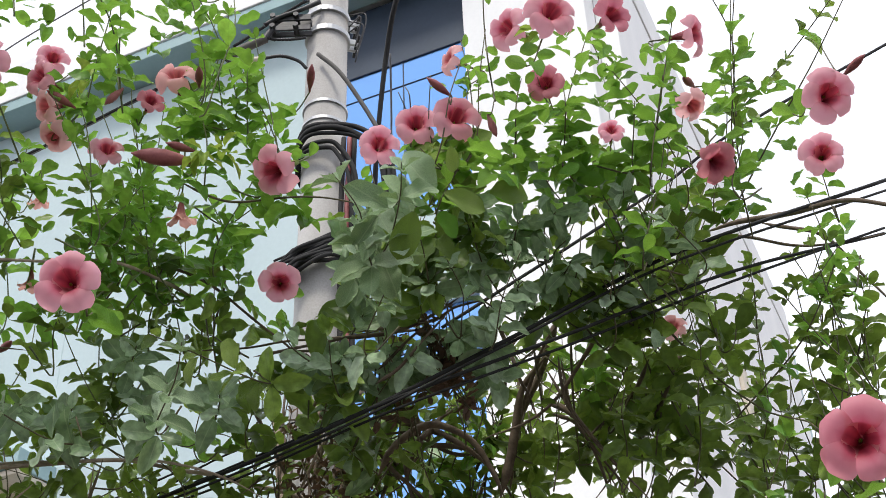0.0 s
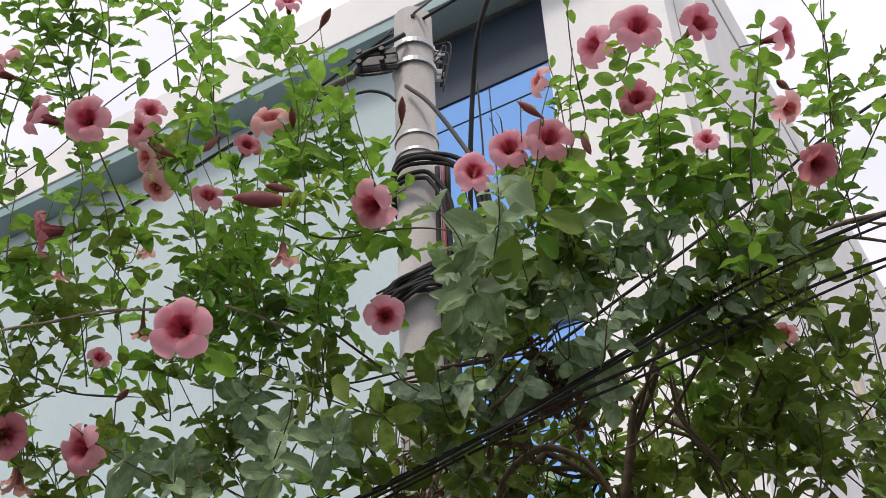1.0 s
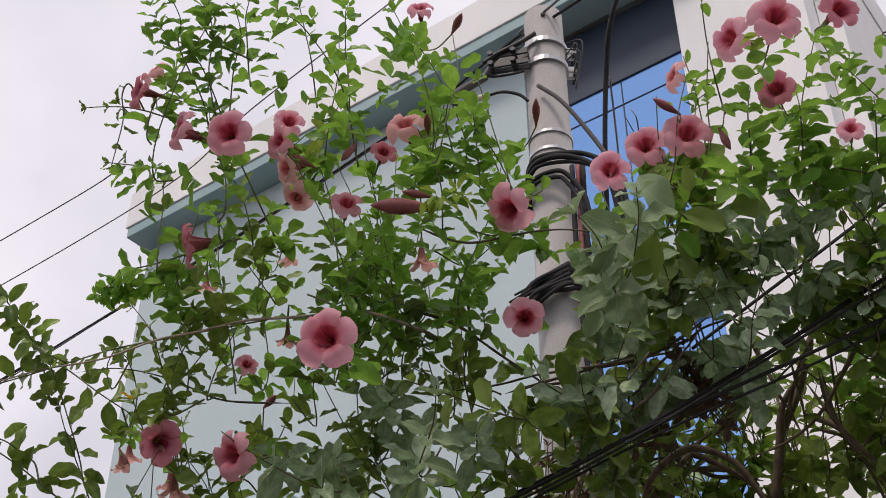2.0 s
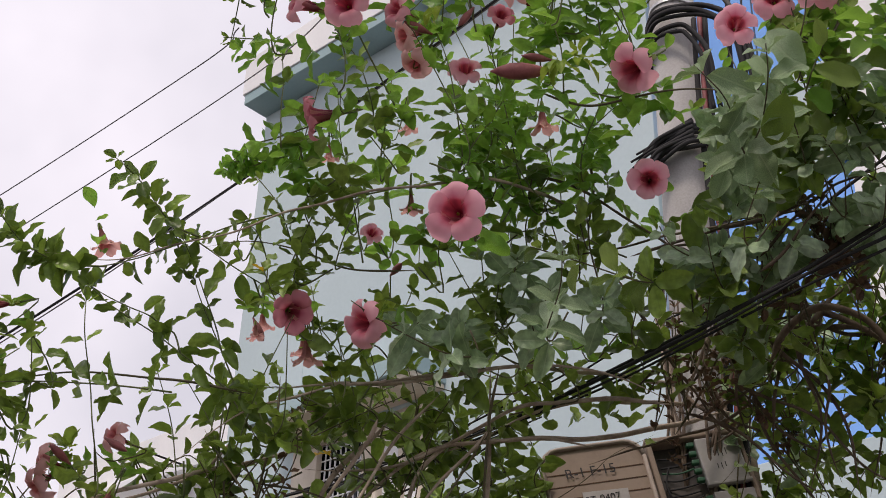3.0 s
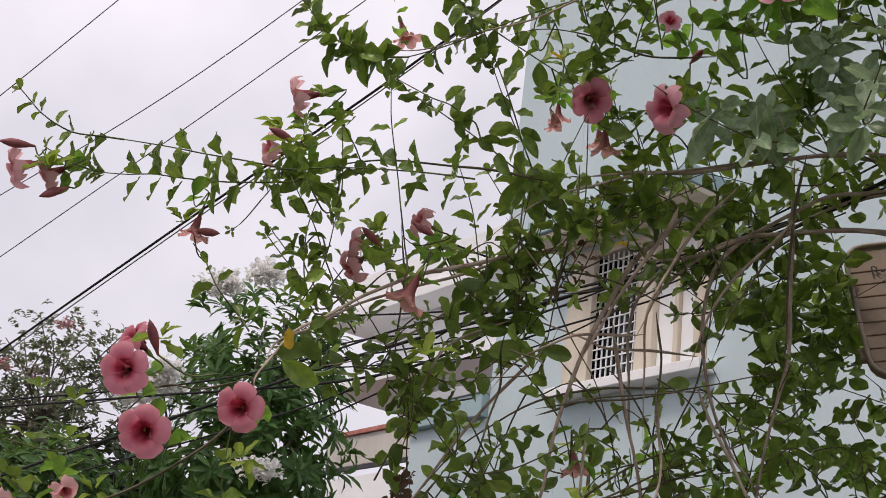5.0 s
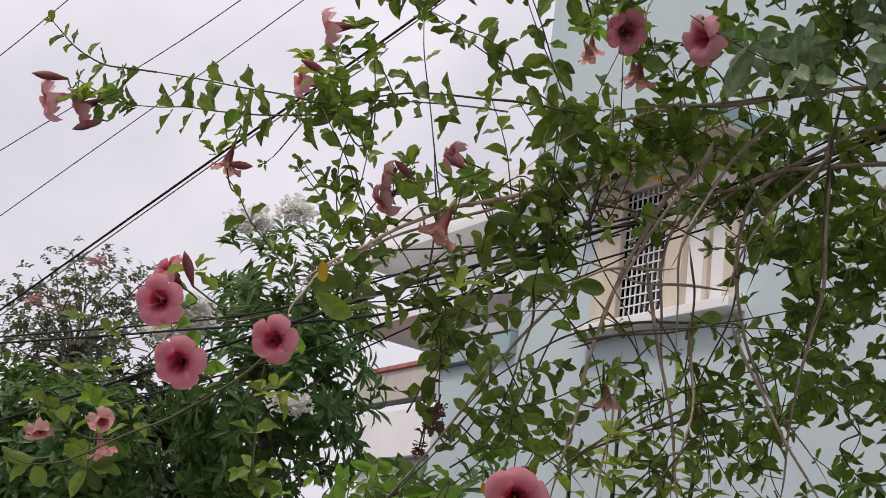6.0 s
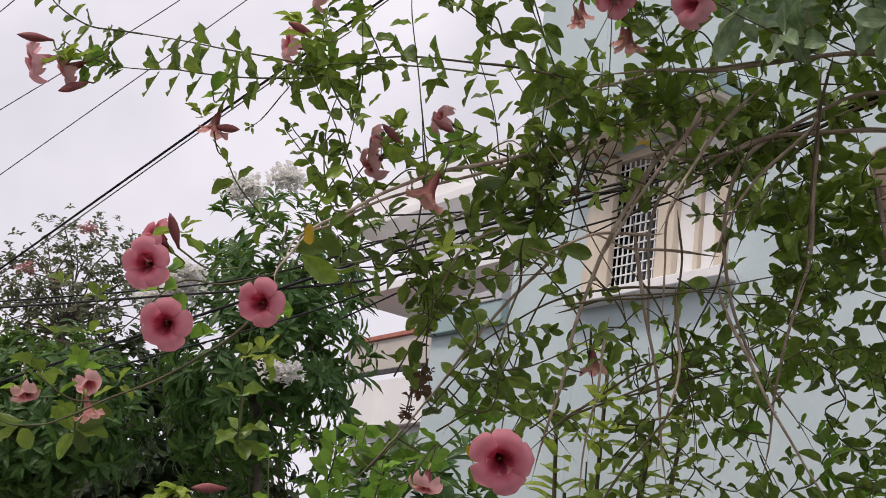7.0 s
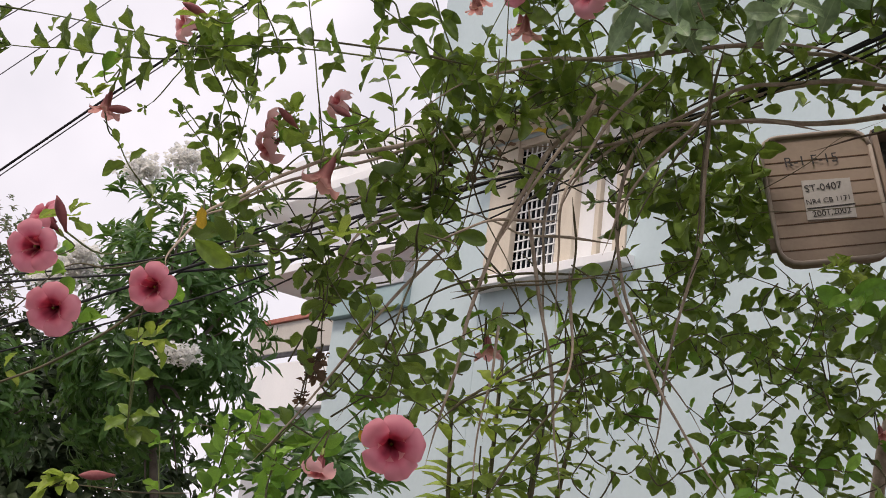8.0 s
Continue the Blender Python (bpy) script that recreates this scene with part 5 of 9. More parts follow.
branch("centre", [(-0.25, 2.87, 3.23), (-0.29, 2.78, 3.13), (-0.35, 2.88, 3.15), (-0.40, 2.82, 3.10), (-0.47, 2.81, 3.10)], 0.0067, 0.0040)
branch("centre", [(-0.24, 2.93, 3.07), (-0.18, 2.91, 2.99), (-0.12, 2.94, 2.94), (-0.07, 2.96, 2.88), (-0.02, 3.13, 2.89)], 0.0068, 0.0041)
branch("centre", [(-0.22, 2.95, 2.97), (-0.25, 3.04, 2.95), (-0.30, 2.99, 2.88), (-0.35, 3.06, 2.86), (-0.40, 2.97, 2.80)], 0.0070, 0.0042)
branch("centre", [(-0.27, 2.84, 3.01), (-0.29, 2.81, 2.93), (-0.30, 2.82, 2.86), (-0.30, 2.91, 2.84), (-0.28, 2.88, 2.76)], 0.0051, 0.0031)
branch("centre", [(-0.07, 2.79, 3.10), (-0.09, 2.74, 2.99), (-0.12, 2.77, 2.95), (-0.15, 2.83, 2.92), (-0.21, 2.74, 2.83)], 0.0046, 0.0028)
branch("centre", [(0.07, 3.05, 3.07), (0.02, 3.15, 3.00), (-0.08, 3.12, 2.89), (-0.16, 3.16, 2.83), (-0.28, 3.09, 2.75)], 0.0072, 0.0043)
branch("centre", [(-0.15, 2.80, 2.99), (-0.14, 2.82, 2.92), (-0.12, 2.85, 2.87), (-0.10, 2.96, 2.84), (-0.07, 3.01, 2.78)], 0.0052, 0.0031)
branch("centre", [(-0.23, 2.87, 2.90), (-0.34, 2.96, 2.86), (-0.45, 2.87, 2.79), (-0.57, 2.93, 2.79), (-0.70, 2.93, 2.77)], 0.0057, 0.0034)
branch("low", [(-1.30, 2.23, 2.59), (-1.31, 2.33, 2.54), (-1.34, 2.37, 2.47), (-1.35, 2.36, 2.38), (-1.38, 2.33, 2.30)], 0.0026, 0.0016)
branch("low", [(-1.19, 2.64, 2.56), (-1.17, 2.61, 2.44), (-1.16, 2.58, 2.32), (-1.18, 2.62, 2.25), (-1.23, 2.65, 2.15)], 0.0036, 0.0022)
branch("low", [(-1.38, 2.49, 2.48), (-1.47, 2.53, 2.34), (-1.56, 2.58, 2.20), (-1.60, 2.62, 2.04), (-1.60, 2.62, 1.88)], 0.0029, 0.0017)
branch("low", [(-1.06, 2.65, 2.55), (-1.10, 2.65, 2.38), (-1.18, 2.70, 2.24), (-1.24, 2.67, 2.08), (-1.32, 2.65, 1.93)], 0.0028, 0.0017)
branch("low", [(-1.36, 2.33, 2.72), (-1.48, 2.33, 2.57), (-1.59, 2.31, 2.47), (-1.68, 2.18, 2.34), (-1.88, 2.18, 2.30)], 0.0043, 0.0026)
branch("low", [(-1.39, 2.27, 2.42), (-1.50, 2.29, 2.40), (-1.50, 2.17, 2.32), (-1.56, 2.21, 2.26), (-1.63, 2.26, 2.19)], 0.0044, 0.0026)
branch("low", [(-1.33, 2.15, 2.36), (-1.42, 2.30, 2.29), (-1.40, 2.21, 2.14), (-1.50, 2.31, 2.05), (-1.52, 2.23, 1.93)], 0.0034, 0.0020)
branch("low", [(-0.92, 2.42, 2.77), (-1.03, 2.42, 2.66), (-1.07, 2.31, 2.47), (-1.10, 2.36, 2.34), (-1.12, 2.43, 2.19)], 0.0048, 0.0029, True)
branch("low", [(-1.16, 2.48, 2.45), (-1.24, 2.38, 2.42), (-1.27, 2.26, 2.36), (-1.37, 2.28, 2.33), (-1.42, 2.25, 2.25)], 0.0041, 0.0025)
branch("low", [(-1.12, 2.48, 2.33), (-1.13, 2.53, 2.24), (-1.11, 2.50, 2.14), (-1.11, 2.47, 2.05), (-1.19, 2.59, 1.97)], 0.0046, 0.0028)
branch("low", [(-1.24, 2.24, 2.78), (-1.24, 2.24, 2.62), (-1.31, 2.31, 2.50), (-1.40, 2.33, 2.38), (-1.52, 2.37, 2.28)], 0.0036, 0.0021)
branch("low", [(-1.44, 2.34, 2.37), (-1.38, 2.44, 2.30), (-1.36, 2.56, 2.21), (-1.36, 2.61, 2.09), (-1.40, 2.69, 1.96)], 0.0025, 0.0015)
branch("low", [(-1.41, 2.54, 2.44), (-1.30, 2.51, 2.32), (-1.26, 2.55, 2.24), (-1.25, 2.60, 2.14), (-1.28, 2.72, 2.05)], 0.0031, 0.0019)
branch("low", [(-1.40, 2.23, 2.66), (-1.30, 2.24, 2.52), (-1.30, 2.36, 2.43), (-1.22, 2.38, 2.30), (-1.23, 2.52, 2.19)], 0.0026, 0.0015)
branch("low", [(-0.98, 2.75, 2.24), (-1.03, 2.83, 2.16), (-1.06, 2.89, 2.07), (-1.03, 2.92, 1.99), (-0.99, 2.95, 1.91)], 0.0023, 0.0014)
branch("low", [(-1.45, 2.22, 2.19), (-1.47, 2.36, 2.15), (-1.40, 2.35, 2.05), (-1.37, 2.44, 1.99), (-1.33, 2.51, 1.93)], 0.0023, 0.0014)
branch("low", [(-1.27, 2.51, 2.39), (-1.18, 2.53, 2.29), (-1.15, 2.58, 2.19), (-1.14, 2.66, 2.09), (-1.15, 2.74, 1.97)], 0.0026, 0.0016)
branch("right", [(0.43, 2.52, 3.10), (0.48, 2.69, 3.06), (0.46, 2.71, 2.93), (0.44, 2.77, 2.84), (0.37, 2.84, 2.74)], 0.0034, 0.0021)
branch("right", [(0.40, 2.85, 3.40), (0.42, 2.85, 3.33), (0.43, 2.90, 3.28), (0.46, 2.97, 3.25), (0.46, 2.93, 3.15)], 0.0034, 0.0021)
branch("right", [(0.08, 2.52, 3.23), (0.11, 2.57, 3.17), (0.13, 2.51, 3.05), (0.17, 2.69, 3.06), (0.19, 2.65, 2.96)], 0.0066, 0.0040)
branch("right", [(0.57, 2.64, 3.20), (0.51, 2.64, 3.07), (0.45, 2.73, 2.99), (0.39, 2.85, 2.95), (0.28, 2.78, 2.80)], 0.0065, 0.0039)
branch("right", [(0.46, 2.61, 3.12), (0.43, 2.68, 3.08), (0.38, 2.73, 3.04), (0.31, 2.69, 2.97), (0.26, 2.78, 2.95)], 0.0067, 0.0040)
branch("right", [(0.41, 2.75, 3.30), (0.39, 2.78, 3.24), (0.36, 2.82, 3.18), (0.30, 2.78, 3.08), (0.23, 2.82, 3.05)], 0.0066, 0.0040)
branch("right", [(0.41, 2.74, 3.27), (0.37, 2.73, 3.19), (0.32, 2.77, 3.15), (0.27, 2.76, 3.09), (0.20, 2.75, 3.07)], 0.0035, 0.0021)
branch("right", [(0.59, 2.61, 3.24), (0.54, 2.71, 3.16), (0.48, 2.78, 3.08), (0.38, 2.78, 2.99), (0.27, 2.76, 2.90)], 0.0037, 0.0022)
branch("right", [(0.16, 2.77, 3.28), (0.08, 2.77, 3.20), (-0.00, 2.79, 3.12), (-0.08, 2.80, 3.07), (-0.18, 2.94, 3.08)], 0.0065, 0.0039)
branch("right", [(0.24, 2.52, 3.15), (0.14, 2.52, 3.07), (0.08, 2.66, 3.07), (0.04, 2.71, 2.99), (0.00, 2.79, 2.91)], 0.0030, 0.0018)
branch("right", [(0.12, 2.81, 3.32), (0.15, 2.85, 3.23), (0.15, 2.83, 3.11), (0.17, 2.94, 3.05), (0.16, 2.98, 2.96)], 0.0056, 0.0033)
branch("right", [(0.45, 2.65, 3.30), (0.40, 2.79, 3.24), (0.38, 2.83, 3.11), (0.36, 2.85, 2.98), (0.39, 3.01, 2.91)], 0.0061, 0.0036)
branch("right", [(-0.04, 2.45, 3.13), (-0.02, 2.53, 3.08), (-0.01, 2.63, 3.05), (-0.00, 2.59, 2.93), (0.00, 2.76, 2.92)], 0.0032, 0.0019)
branch("right", [(0.36, 2.49, 3.19), (0.31, 2.58, 3.12), (0.24, 2.61, 3.04), (0.15, 2.68, 2.99), (0.04, 2.64, 2.93)], 0.0070, 0.0042)
shoot("right", "fresh", [(0.70, 2.37, 3.29), (0.64, 2.16, 3.41), (0.65, 2.03, 3.58), (0.60, 1.96, 3.69)], 9, 0.064)
shoot("right", "fresh", [(0.65, 2.33, 3.33), (0.74, 2.15, 3.43), (0.80, 1.99, 3.48), (0.88, 1.90, 3.60)], 9, 0.064)
shoot("right", "fresh", [(0.62, 2.52, 2.90), (0.75, 2.34, 2.99), (0.84, 2.23, 3.15), (0.78, 2.27, 3.09)], 8, 0.064)
shoot("left", "fresh", [(-0.96, 2.15, 3.40), (-1.01, 1.98, 3.54), (-1.04, 1.81, 3.66), (-1.12, 1.74, 3.73)], 10, 0.072)
shoot("left", "fresh", [(-0.74, 2.09, 3.52), (-0.74, 1.94, 3.64), (-0.79, 1.81, 3.71), (-0.85, 1.77, 3.75)], 9, 0.064)
shoot("left", "fresh", [(-0.92, 1.83, 3.66), (-1.01, 1.78, 3.71), (-1.01, 1.73, 3.77), (-0.99, 1.69, 3.83)], 9, 0.064)
shoot("left", "fresh", [(-0.62, 2.04, 3.45), (-0.60, 1.87, 3.59), (-0.52, 1.77, 3.66)], 10, 0.068)
shoot("left", "fresh", [(-0.80, 2.13, 3.38), (-0.91, 1.98, 3.47), (-1.18, 1.96, 3.44), (-1.26, 1.92, 3.47)], 8, 0.064)
shoot("left", "fresh", [(-1.03, 2.10, 3.37), (-1.20, 2.06, 3.30), (-1.28, 2.06, 3.29), (-1.33, 2.07, 3.26)], 8, 0.056)
spray("left", "wavy", [(-1.738, 1.911, 2.668), (-1.830, 1.827, 2.670), (-1.898, 1.763, 2.667), (-1.955, 1.704, 2.665), (-2.010, 1.646, 2.660), (-2.053, 1.599, 2.654)], 0.072, 0.087, 4)
spray("left", "mature", [(-2.053, 1.599, 2.654), (-2.089, 1.559, 2.648), (-2.112, 1.523, 2.656), (-2.128, 1.491, 2.670), (-2.137, 1.468, 2.686), (-2.148, 1.436, 2.707)], 0.033, 0.048, 4)
spray("left", "wavy", [(-1.742, 1.882, 2.636), (-1.831, 1.814, 2.614), (-1.874, 1.778, 2.606), (-1.927, 1.728, 2.598), (-1.967, 1.688, 2.594), (-2.006, 1.652, 2.582), (-2.047, 1.609, 2.573)], 0.062, 0.083, 4)
spray("left", "mature", [(-2.047, 1.609, 2.573), (-2.074, 1.573, 2.577), (-2.096, 1.539, 2.586), (-2.113, 1.510, 2.597)], 0.032, 0.045, 4)
spray("left", "wavy", [(-1.404, 2.077, 2.686), (-1.477, 2.030, 2.687), (-1.547, 1.983, 2.683), (-1.634, 1.923, 2.673), (-1.726, 1.858, 2.653), (-1.791, 1.811, 2.634)], 0.074, 0.076, 4)
spray("left", "mature", [(-1.781, 1.884, 2.675), (-1.844, 1.927, 2.655), (-1.830, 1.883, 2.600), (-1.906, 1.917, 2.569), (-1.895, 1.863, 2.522)], 0.076, 0.033, 2)
spray("left", "mature", [(-1.854, 1.949, 2.321), (-1.905, 1.972, 2.361), (-1.899, 1.876, 2.397), (-1.955, 1.876, 2.470), (-1.930, 1.807, 2.478)], 0.063, 0.053, 2, 0.3)
spray("left", "mature", [(-1.671, 2.028, 2.521), (-1.713, 2.043, 2.591), (-1.704, 1.945, 2.632), (-1.756, 1.934, 2.726), (-1.719, 1.853, 2.765)], 0.050, 0.053, 2, 0.2)
spray("left", "mature", [(-1.685, 2.008, 2.422), (-1.721, 2.042, 2.464), (-1.696, 1.970, 2.487), (-1.744, 1.971, 2.574), (-1.727, 1.884, 2.607), (-1.775, 1.889, 2.674)], 0.055, 0.052, 2, 0.2)
spray("left", "mature", [(-1.539, 2.063, 2.483), (-1.572, 2.088, 2.549), (-1.539, 2.006, 2.602), (-1.568, 2.013, 2.699), (-1.532, 1.917, 2.766), (-1.552, 1.923, 2.864)], 0.062, 0.054, 2, 0.2)
spray("left", "mature", [(-1.621, 1.960, 2.675), (-1.658, 1.975, 2.742), (-1.639, 1.893, 2.761), (-1.675, 1.914, 2.819)], 0.043, 0.050, 3, 0.2)
spray("left", "mature", [(-1.328, 2.203, 2.727), (-1.402, 2.205, 2.785), (-1.413, 2.117, 2.791), (-1.487, 2.115, 2.849), (-1.504, 2.021, 2.852), (-1.572, 2.024, 2.901), (-1.568, 1.940, 2.904)], 0.056, 0.054, 2, 0.2)
spray("left", "mature", [(-1.327, 2.229, 2.725), (-1.360, 2.260, 2.775), (-1.348, 2.172, 2.808), (-1.390, 2.180, 2.885), (-1.376, 2.092, 2.913), (-1.412, 2.099, 2.991)], 0.059, 0.057, 2, 0.2)
spray("left", "mature", [(-1.706, 1.989, 2.364), (-1.751, 2.022, 2.392), (-1.730, 1.943, 2.427), (-1.791, 1.947, 2.487), (-1.780, 1.860, 2.510)], 0.039, 0.044, 3, 0.1)
spray("left", "mature", [(-1.678, 2.014, 2.358), (-1.734, 2.025, 2.418), (-1.718, 1.941, 2.452), (-1.760, 1.960, 2.516)], 0.044, 0.047, 2, 0.2)
spray("left", "mature", [(-0.981, 2.172, 3.178), (-1.146, 2.178, 3.174), (-1.205, 2.107, 3.118), (-1.311, 2.124, 3.123), (-1.366, 2.056, 3.057), (-1.473, 2.073, 3.050), (-1.505, 2.007, 2.992), (-1.602, 2.018, 2.995), (-1.630, 1.934, 2.958), (-1.700, 1.937, 2.997), (-1.700, 1.853, 2.987), (-1.756, 1.842, 3.057)], 0.044, 0.055, 2, 0.5)
spray("left", "mature", [(-1.549, 1.969, 2.958), (-1.652, 1.961, 2.977), (-1.655, 1.884, 2.958), (-1.723, 1.879, 3.007), (-1.712, 1.787, 3.019)], 0.039, 0.065, 4, 0.1)
spray("left", "mature", [(-1.425, 2.072, 2.997), (-1.456, 2.069, 3.092), (-1.447, 1.984, 3.099), (-1.497, 1.982, 3.169), (-1.494, 1.895, 3.168), (-1.539, 1.915, 3.212)], 0.039, 0.057, 4, 0.1)
spray("left", "mature", [(-1.414, 2.021, 3.061), (-1.398, 2.112, 3.065), (-1.323, 2.118, 3.005), (-1.294, 2.215, 3.003), (-1.220, 2.211, 2.950)], 0.057, 0.055, 2, 0.2)
spray("left", "mature", [(-1.346, 2.150, 2.823), (-1.378, 2.174, 2.885), (-1.362, 2.081, 2.922), (-1.402, 2.080, 3.007), (-1.386, 1.995, 3.026)], 0.059, 0.056, 2, 0.2)
spray("left", "mature", [(-1.439, 2.106, 2.843), (-1.485, 2.136, 2.877), (-1.480, 2.062, 2.872), (-1.544, 2.076, 2.909), (-1.544, 2.001, 2.894), (-1.614, 2.003, 2.940)], 0.057, 0.049, 2, 0.2)
spray("left", "fresh", [(-1.185, 2.139, 3.269), (-1.263, 2.150, 3.308), (-1.282, 2.095, 3.257), (-1.349, 2.124, 3.277), (-1.352, 2.067, 3.239)], 0.024, 0.035, 4)
spray("left", "mature", [(-1.742, 1.953, 2.661), (-1.785, 1.978, 2.704), (-1.757, 1.906, 2.721), (-1.777, 1.927, 2.803), (-1.732, 1.876, 2.805)], 0.051, 0.054, 2, 0.2)
spray("left", "mature", [(-1.707, 1.996, 2.493), (-1.753, 2.007, 2.566), (-1.764, 1.948, 2.493), (-1.826, 1.956, 2.540), (-1.799, 1.894, 2.539)], 0.038, 0.045, 3, 0.1)
spray("left", "mature", [(-1.165, 2.147, 2.994), (-1.199, 2.159, 3.067), (-1.188, 2.056, 3.107), (-1.247, 2.044, 3.188)], 0.051, 0.051, 2, 0.2)
spray("left", "fresh", [(-0.960, 1.920, 3.673), (-0.975, 1.927, 3.745), (-0.945, 1.835, 3.755), (-0.958, 1.842, 3.826), (-0.920, 1.776, 3.815)], 0.037, 0.047, 2)
spray("left", "fresh", [(-0.822, 2.004, 3.652), (-0.836, 2.018, 3.720), (-0.815, 1.922, 3.732), (-0.832, 1.915, 3.815), (-0.817, 1.824, 3.816)], 0.037, 0.047, 2)
spray("left", "fresh", [(-0.757, 2.071, 3.609), (-0.767, 2.086, 3.679), (-0.740, 1.984, 3.701), (-0.748, 1.972, 3.794), (-0.719, 1.875, 3.807), (-0.723, 1.898, 3.866)], 0.038, 0.049, 2)
spray("left", "fresh", [(-1.018, 1.975, 3.470), (-1.014, 1.932, 3.517), (-1.020, 1.865, 3.579), (-1.014, 1.808, 3.634), (-0.990, 1.761, 3.687), (-0.987, 1.714, 3.726), (-0.971, 1.682, 3.759)], 0.048, 0.056, 4)
spray("left", "fresh", [(-1.085, 1.926, 3.560), (-1.103, 1.872, 3.602), (-1.131, 1.813, 3.640), (-1.139, 1.762, 3.680), (-1.115, 1.733, 3.718), (-1.120, 1.696, 3.744), (-1.119, 1.662, 3.772)], 0.036, 0.044, 3)
spray("left", "fresh", [(-1.058, 1.946, 3.555), (-1.057, 1.890, 3.610), (-1.072, 1.827, 3.659), (-1.083, 1.774, 3.700), (-1.067, 1.741, 3.735), (-1.074, 1.699, 3.765)], 0.040, 0.046, 4)
spray("left", "fresh", [(-1.013, 1.944, 3.580), (-0.994, 1.894, 3.637), (-0.975, 1.853, 3.684), (-0.948, 1.814, 3.730), (-0.948, 1.755, 3.779)], 0.040, 0.040, 2)
spray("left", "mature", [(-1.060, 2.112, 3.164), (-1.090, 2.143, 3.211), (-1.099, 2.044, 3.227), (-1.144, 2.019, 3.329), (-1.133, 1.918, 3.352)], 0.057, 0.065, 4, 0.1)
spray("left", "fresh", [(-1.118, 2.076, 3.172), (-1.158, 2.100, 3.220), (-1.164, 2.019, 3.213), (-1.208, 2.031, 3.271), (-1.210, 1.945, 3.270)], 0.031, 0.047, 3)
spray("left", "fresh", [(-1.125, 2.112, 3.298), (-1.196, 2.147, 3.311), (-1.232, 2.085, 3.257), (-1.299, 2.109, 3.283), (-1.320, 2.045, 3.240)], 0.024, 0.040, 4)
spray("left", "mature", [(-1.001, 2.152, 3.324), (-1.022, 2.180, 3.379), (-0.999, 2.099, 3.389), (-1.028, 2.080, 3.492), (-1.029, 1.996, 3.489)], 0.048, 0.057, 3, 0.1)
spray("left", "mature", [(-0.848, 2.308, 3.199), (-0.865, 2.345, 3.247), (-0.838, 2.230, 3.311), (-0.838, 2.217, 3.428), (-0.795, 2.138, 3.445)], 0.048, 0.059, 3, 0.1)
spray("left", "mature", [(-1.234, 2.222, 2.963), (-1.237, 2.238, 3.059), (-1.172, 2.168, 3.097), (-1.162, 2.192, 3.186), (-1.120, 2.117, 3.207)], 0.048, 0.053, 2, 0.1)
spray("left", "mature", [(-1.080, 2.296, 3.072), (-1.101, 2.301, 3.168), (-1.079, 2.194, 3.222), (-1.098, 2.192, 3.319)], 0.054, 0.054, 2, 0.1)
spray("left", "mature", [(-0.991, 2.377, 3.106), (-1.007, 2.374, 3.216), (-0.965, 2.282, 3.263), (-0.981, 2.279, 3.362), (-0.946, 2.190, 3.392)], 0.055, 0.055, 2, 0.1)
spray("left", "mature", [(-1.325, 2.275, 3.004), (-1.329, 2.290, 3.101), (-1.313, 2.197, 3.135), (-1.359, 2.217, 3.184)], 0.055, 0.055, 2, 0.1)
spray("left", "mature", [(-1.351, 2.215, 3.075), (-1.384, 2.227, 3.147), (-1.331, 2.166, 3.163)], 0.049, 0.049, 2, 0.1)
spray("left", "fresh", [(-0.596, 2.079, 3.429), (-0.590, 2.075, 3.527), (-0.567, 1.972, 3.553), (-0.567, 1.971, 3.641), (-0.549, 1.876, 3.651), (-0.548, 1.890, 3.721)], 0.039, 0.057, 4)
spray("left", "fresh", [(-0.809, 1.938, 3.351), (-0.823, 1.939, 3.436), (-0.788, 1.851, 3.451), (-0.791, 1.861, 3.528)], 0.043, 0.058, 4)
spray("left", "fresh", [(-0.444, 2.076, 3.399), (-0.451, 2.078, 3.486), (-0.437, 1.983, 3.502), (-0.443, 2.000, 3.571)], 0.041, 0.051, 4)
spray("centre", "fresh", [(-0.087, 2.155, 3.434), (-0.087, 2.158, 3.522), (-0.085, 2.079, 3.521), (-0.096, 2.108, 3.577)], 0.034, 0.044, 4)
spray("centre", "fresh", [(0.108, 2.092, 3.504), (0.106, 2.117, 3.566), (0.096, 2.030, 3.571), (0.093, 2.023, 3.663), (0.091, 1.928, 3.672), (0.098, 1.926, 3.754)], 0.039, 0.042, 2)
spray("right", "fresh", [(0.330, 2.186, 3.367), (0.342, 2.210, 3.431), (0.348, 2.090, 3.477), (0.362, 2.068, 3.586), (0.357, 1.968, 3.602)], 0.055, 0.060, 4)
spray("right", "fresh", [(0.463, 2.190, 3.412), (0.482, 2.204, 3.485), (0.489, 2.087, 3.523), (0.515, 2.067, 3.626), (0.513, 1.985, 3.622)], 0.058, 0.066, 4)
spray("right", "mature", [(0.669, 2.188, 3.508), (0.682, 2.195, 3.588), (0.664, 2.094, 3.612), (0.678, 2.091, 3.699), (0.670, 1.987, 3.717)], 0.082, 0.052, 2, 0.1)
spray("centre", "fresh", [(0.142, 2.144, 3.366), (0.150, 2.167, 3.431), (0.153, 2.058, 3.464), (0.170, 2.065, 3.544)], 0.036, 0.051, 4)
spray("right", "fresh", [(0.250, 2.147, 3.349), (0.260, 2.171, 3.413), (0.261, 2.062, 3.446), (0.264, 2.077, 3.520)], 0.036, 0.051, 4)
spray("right", "fresh", [(0.405, 2.185, 3.352), (0.418, 2.209, 3.416), (0.417, 2.108, 3.442), (0.428, 2.124, 3.513)], 0.039, 0.055, 4)
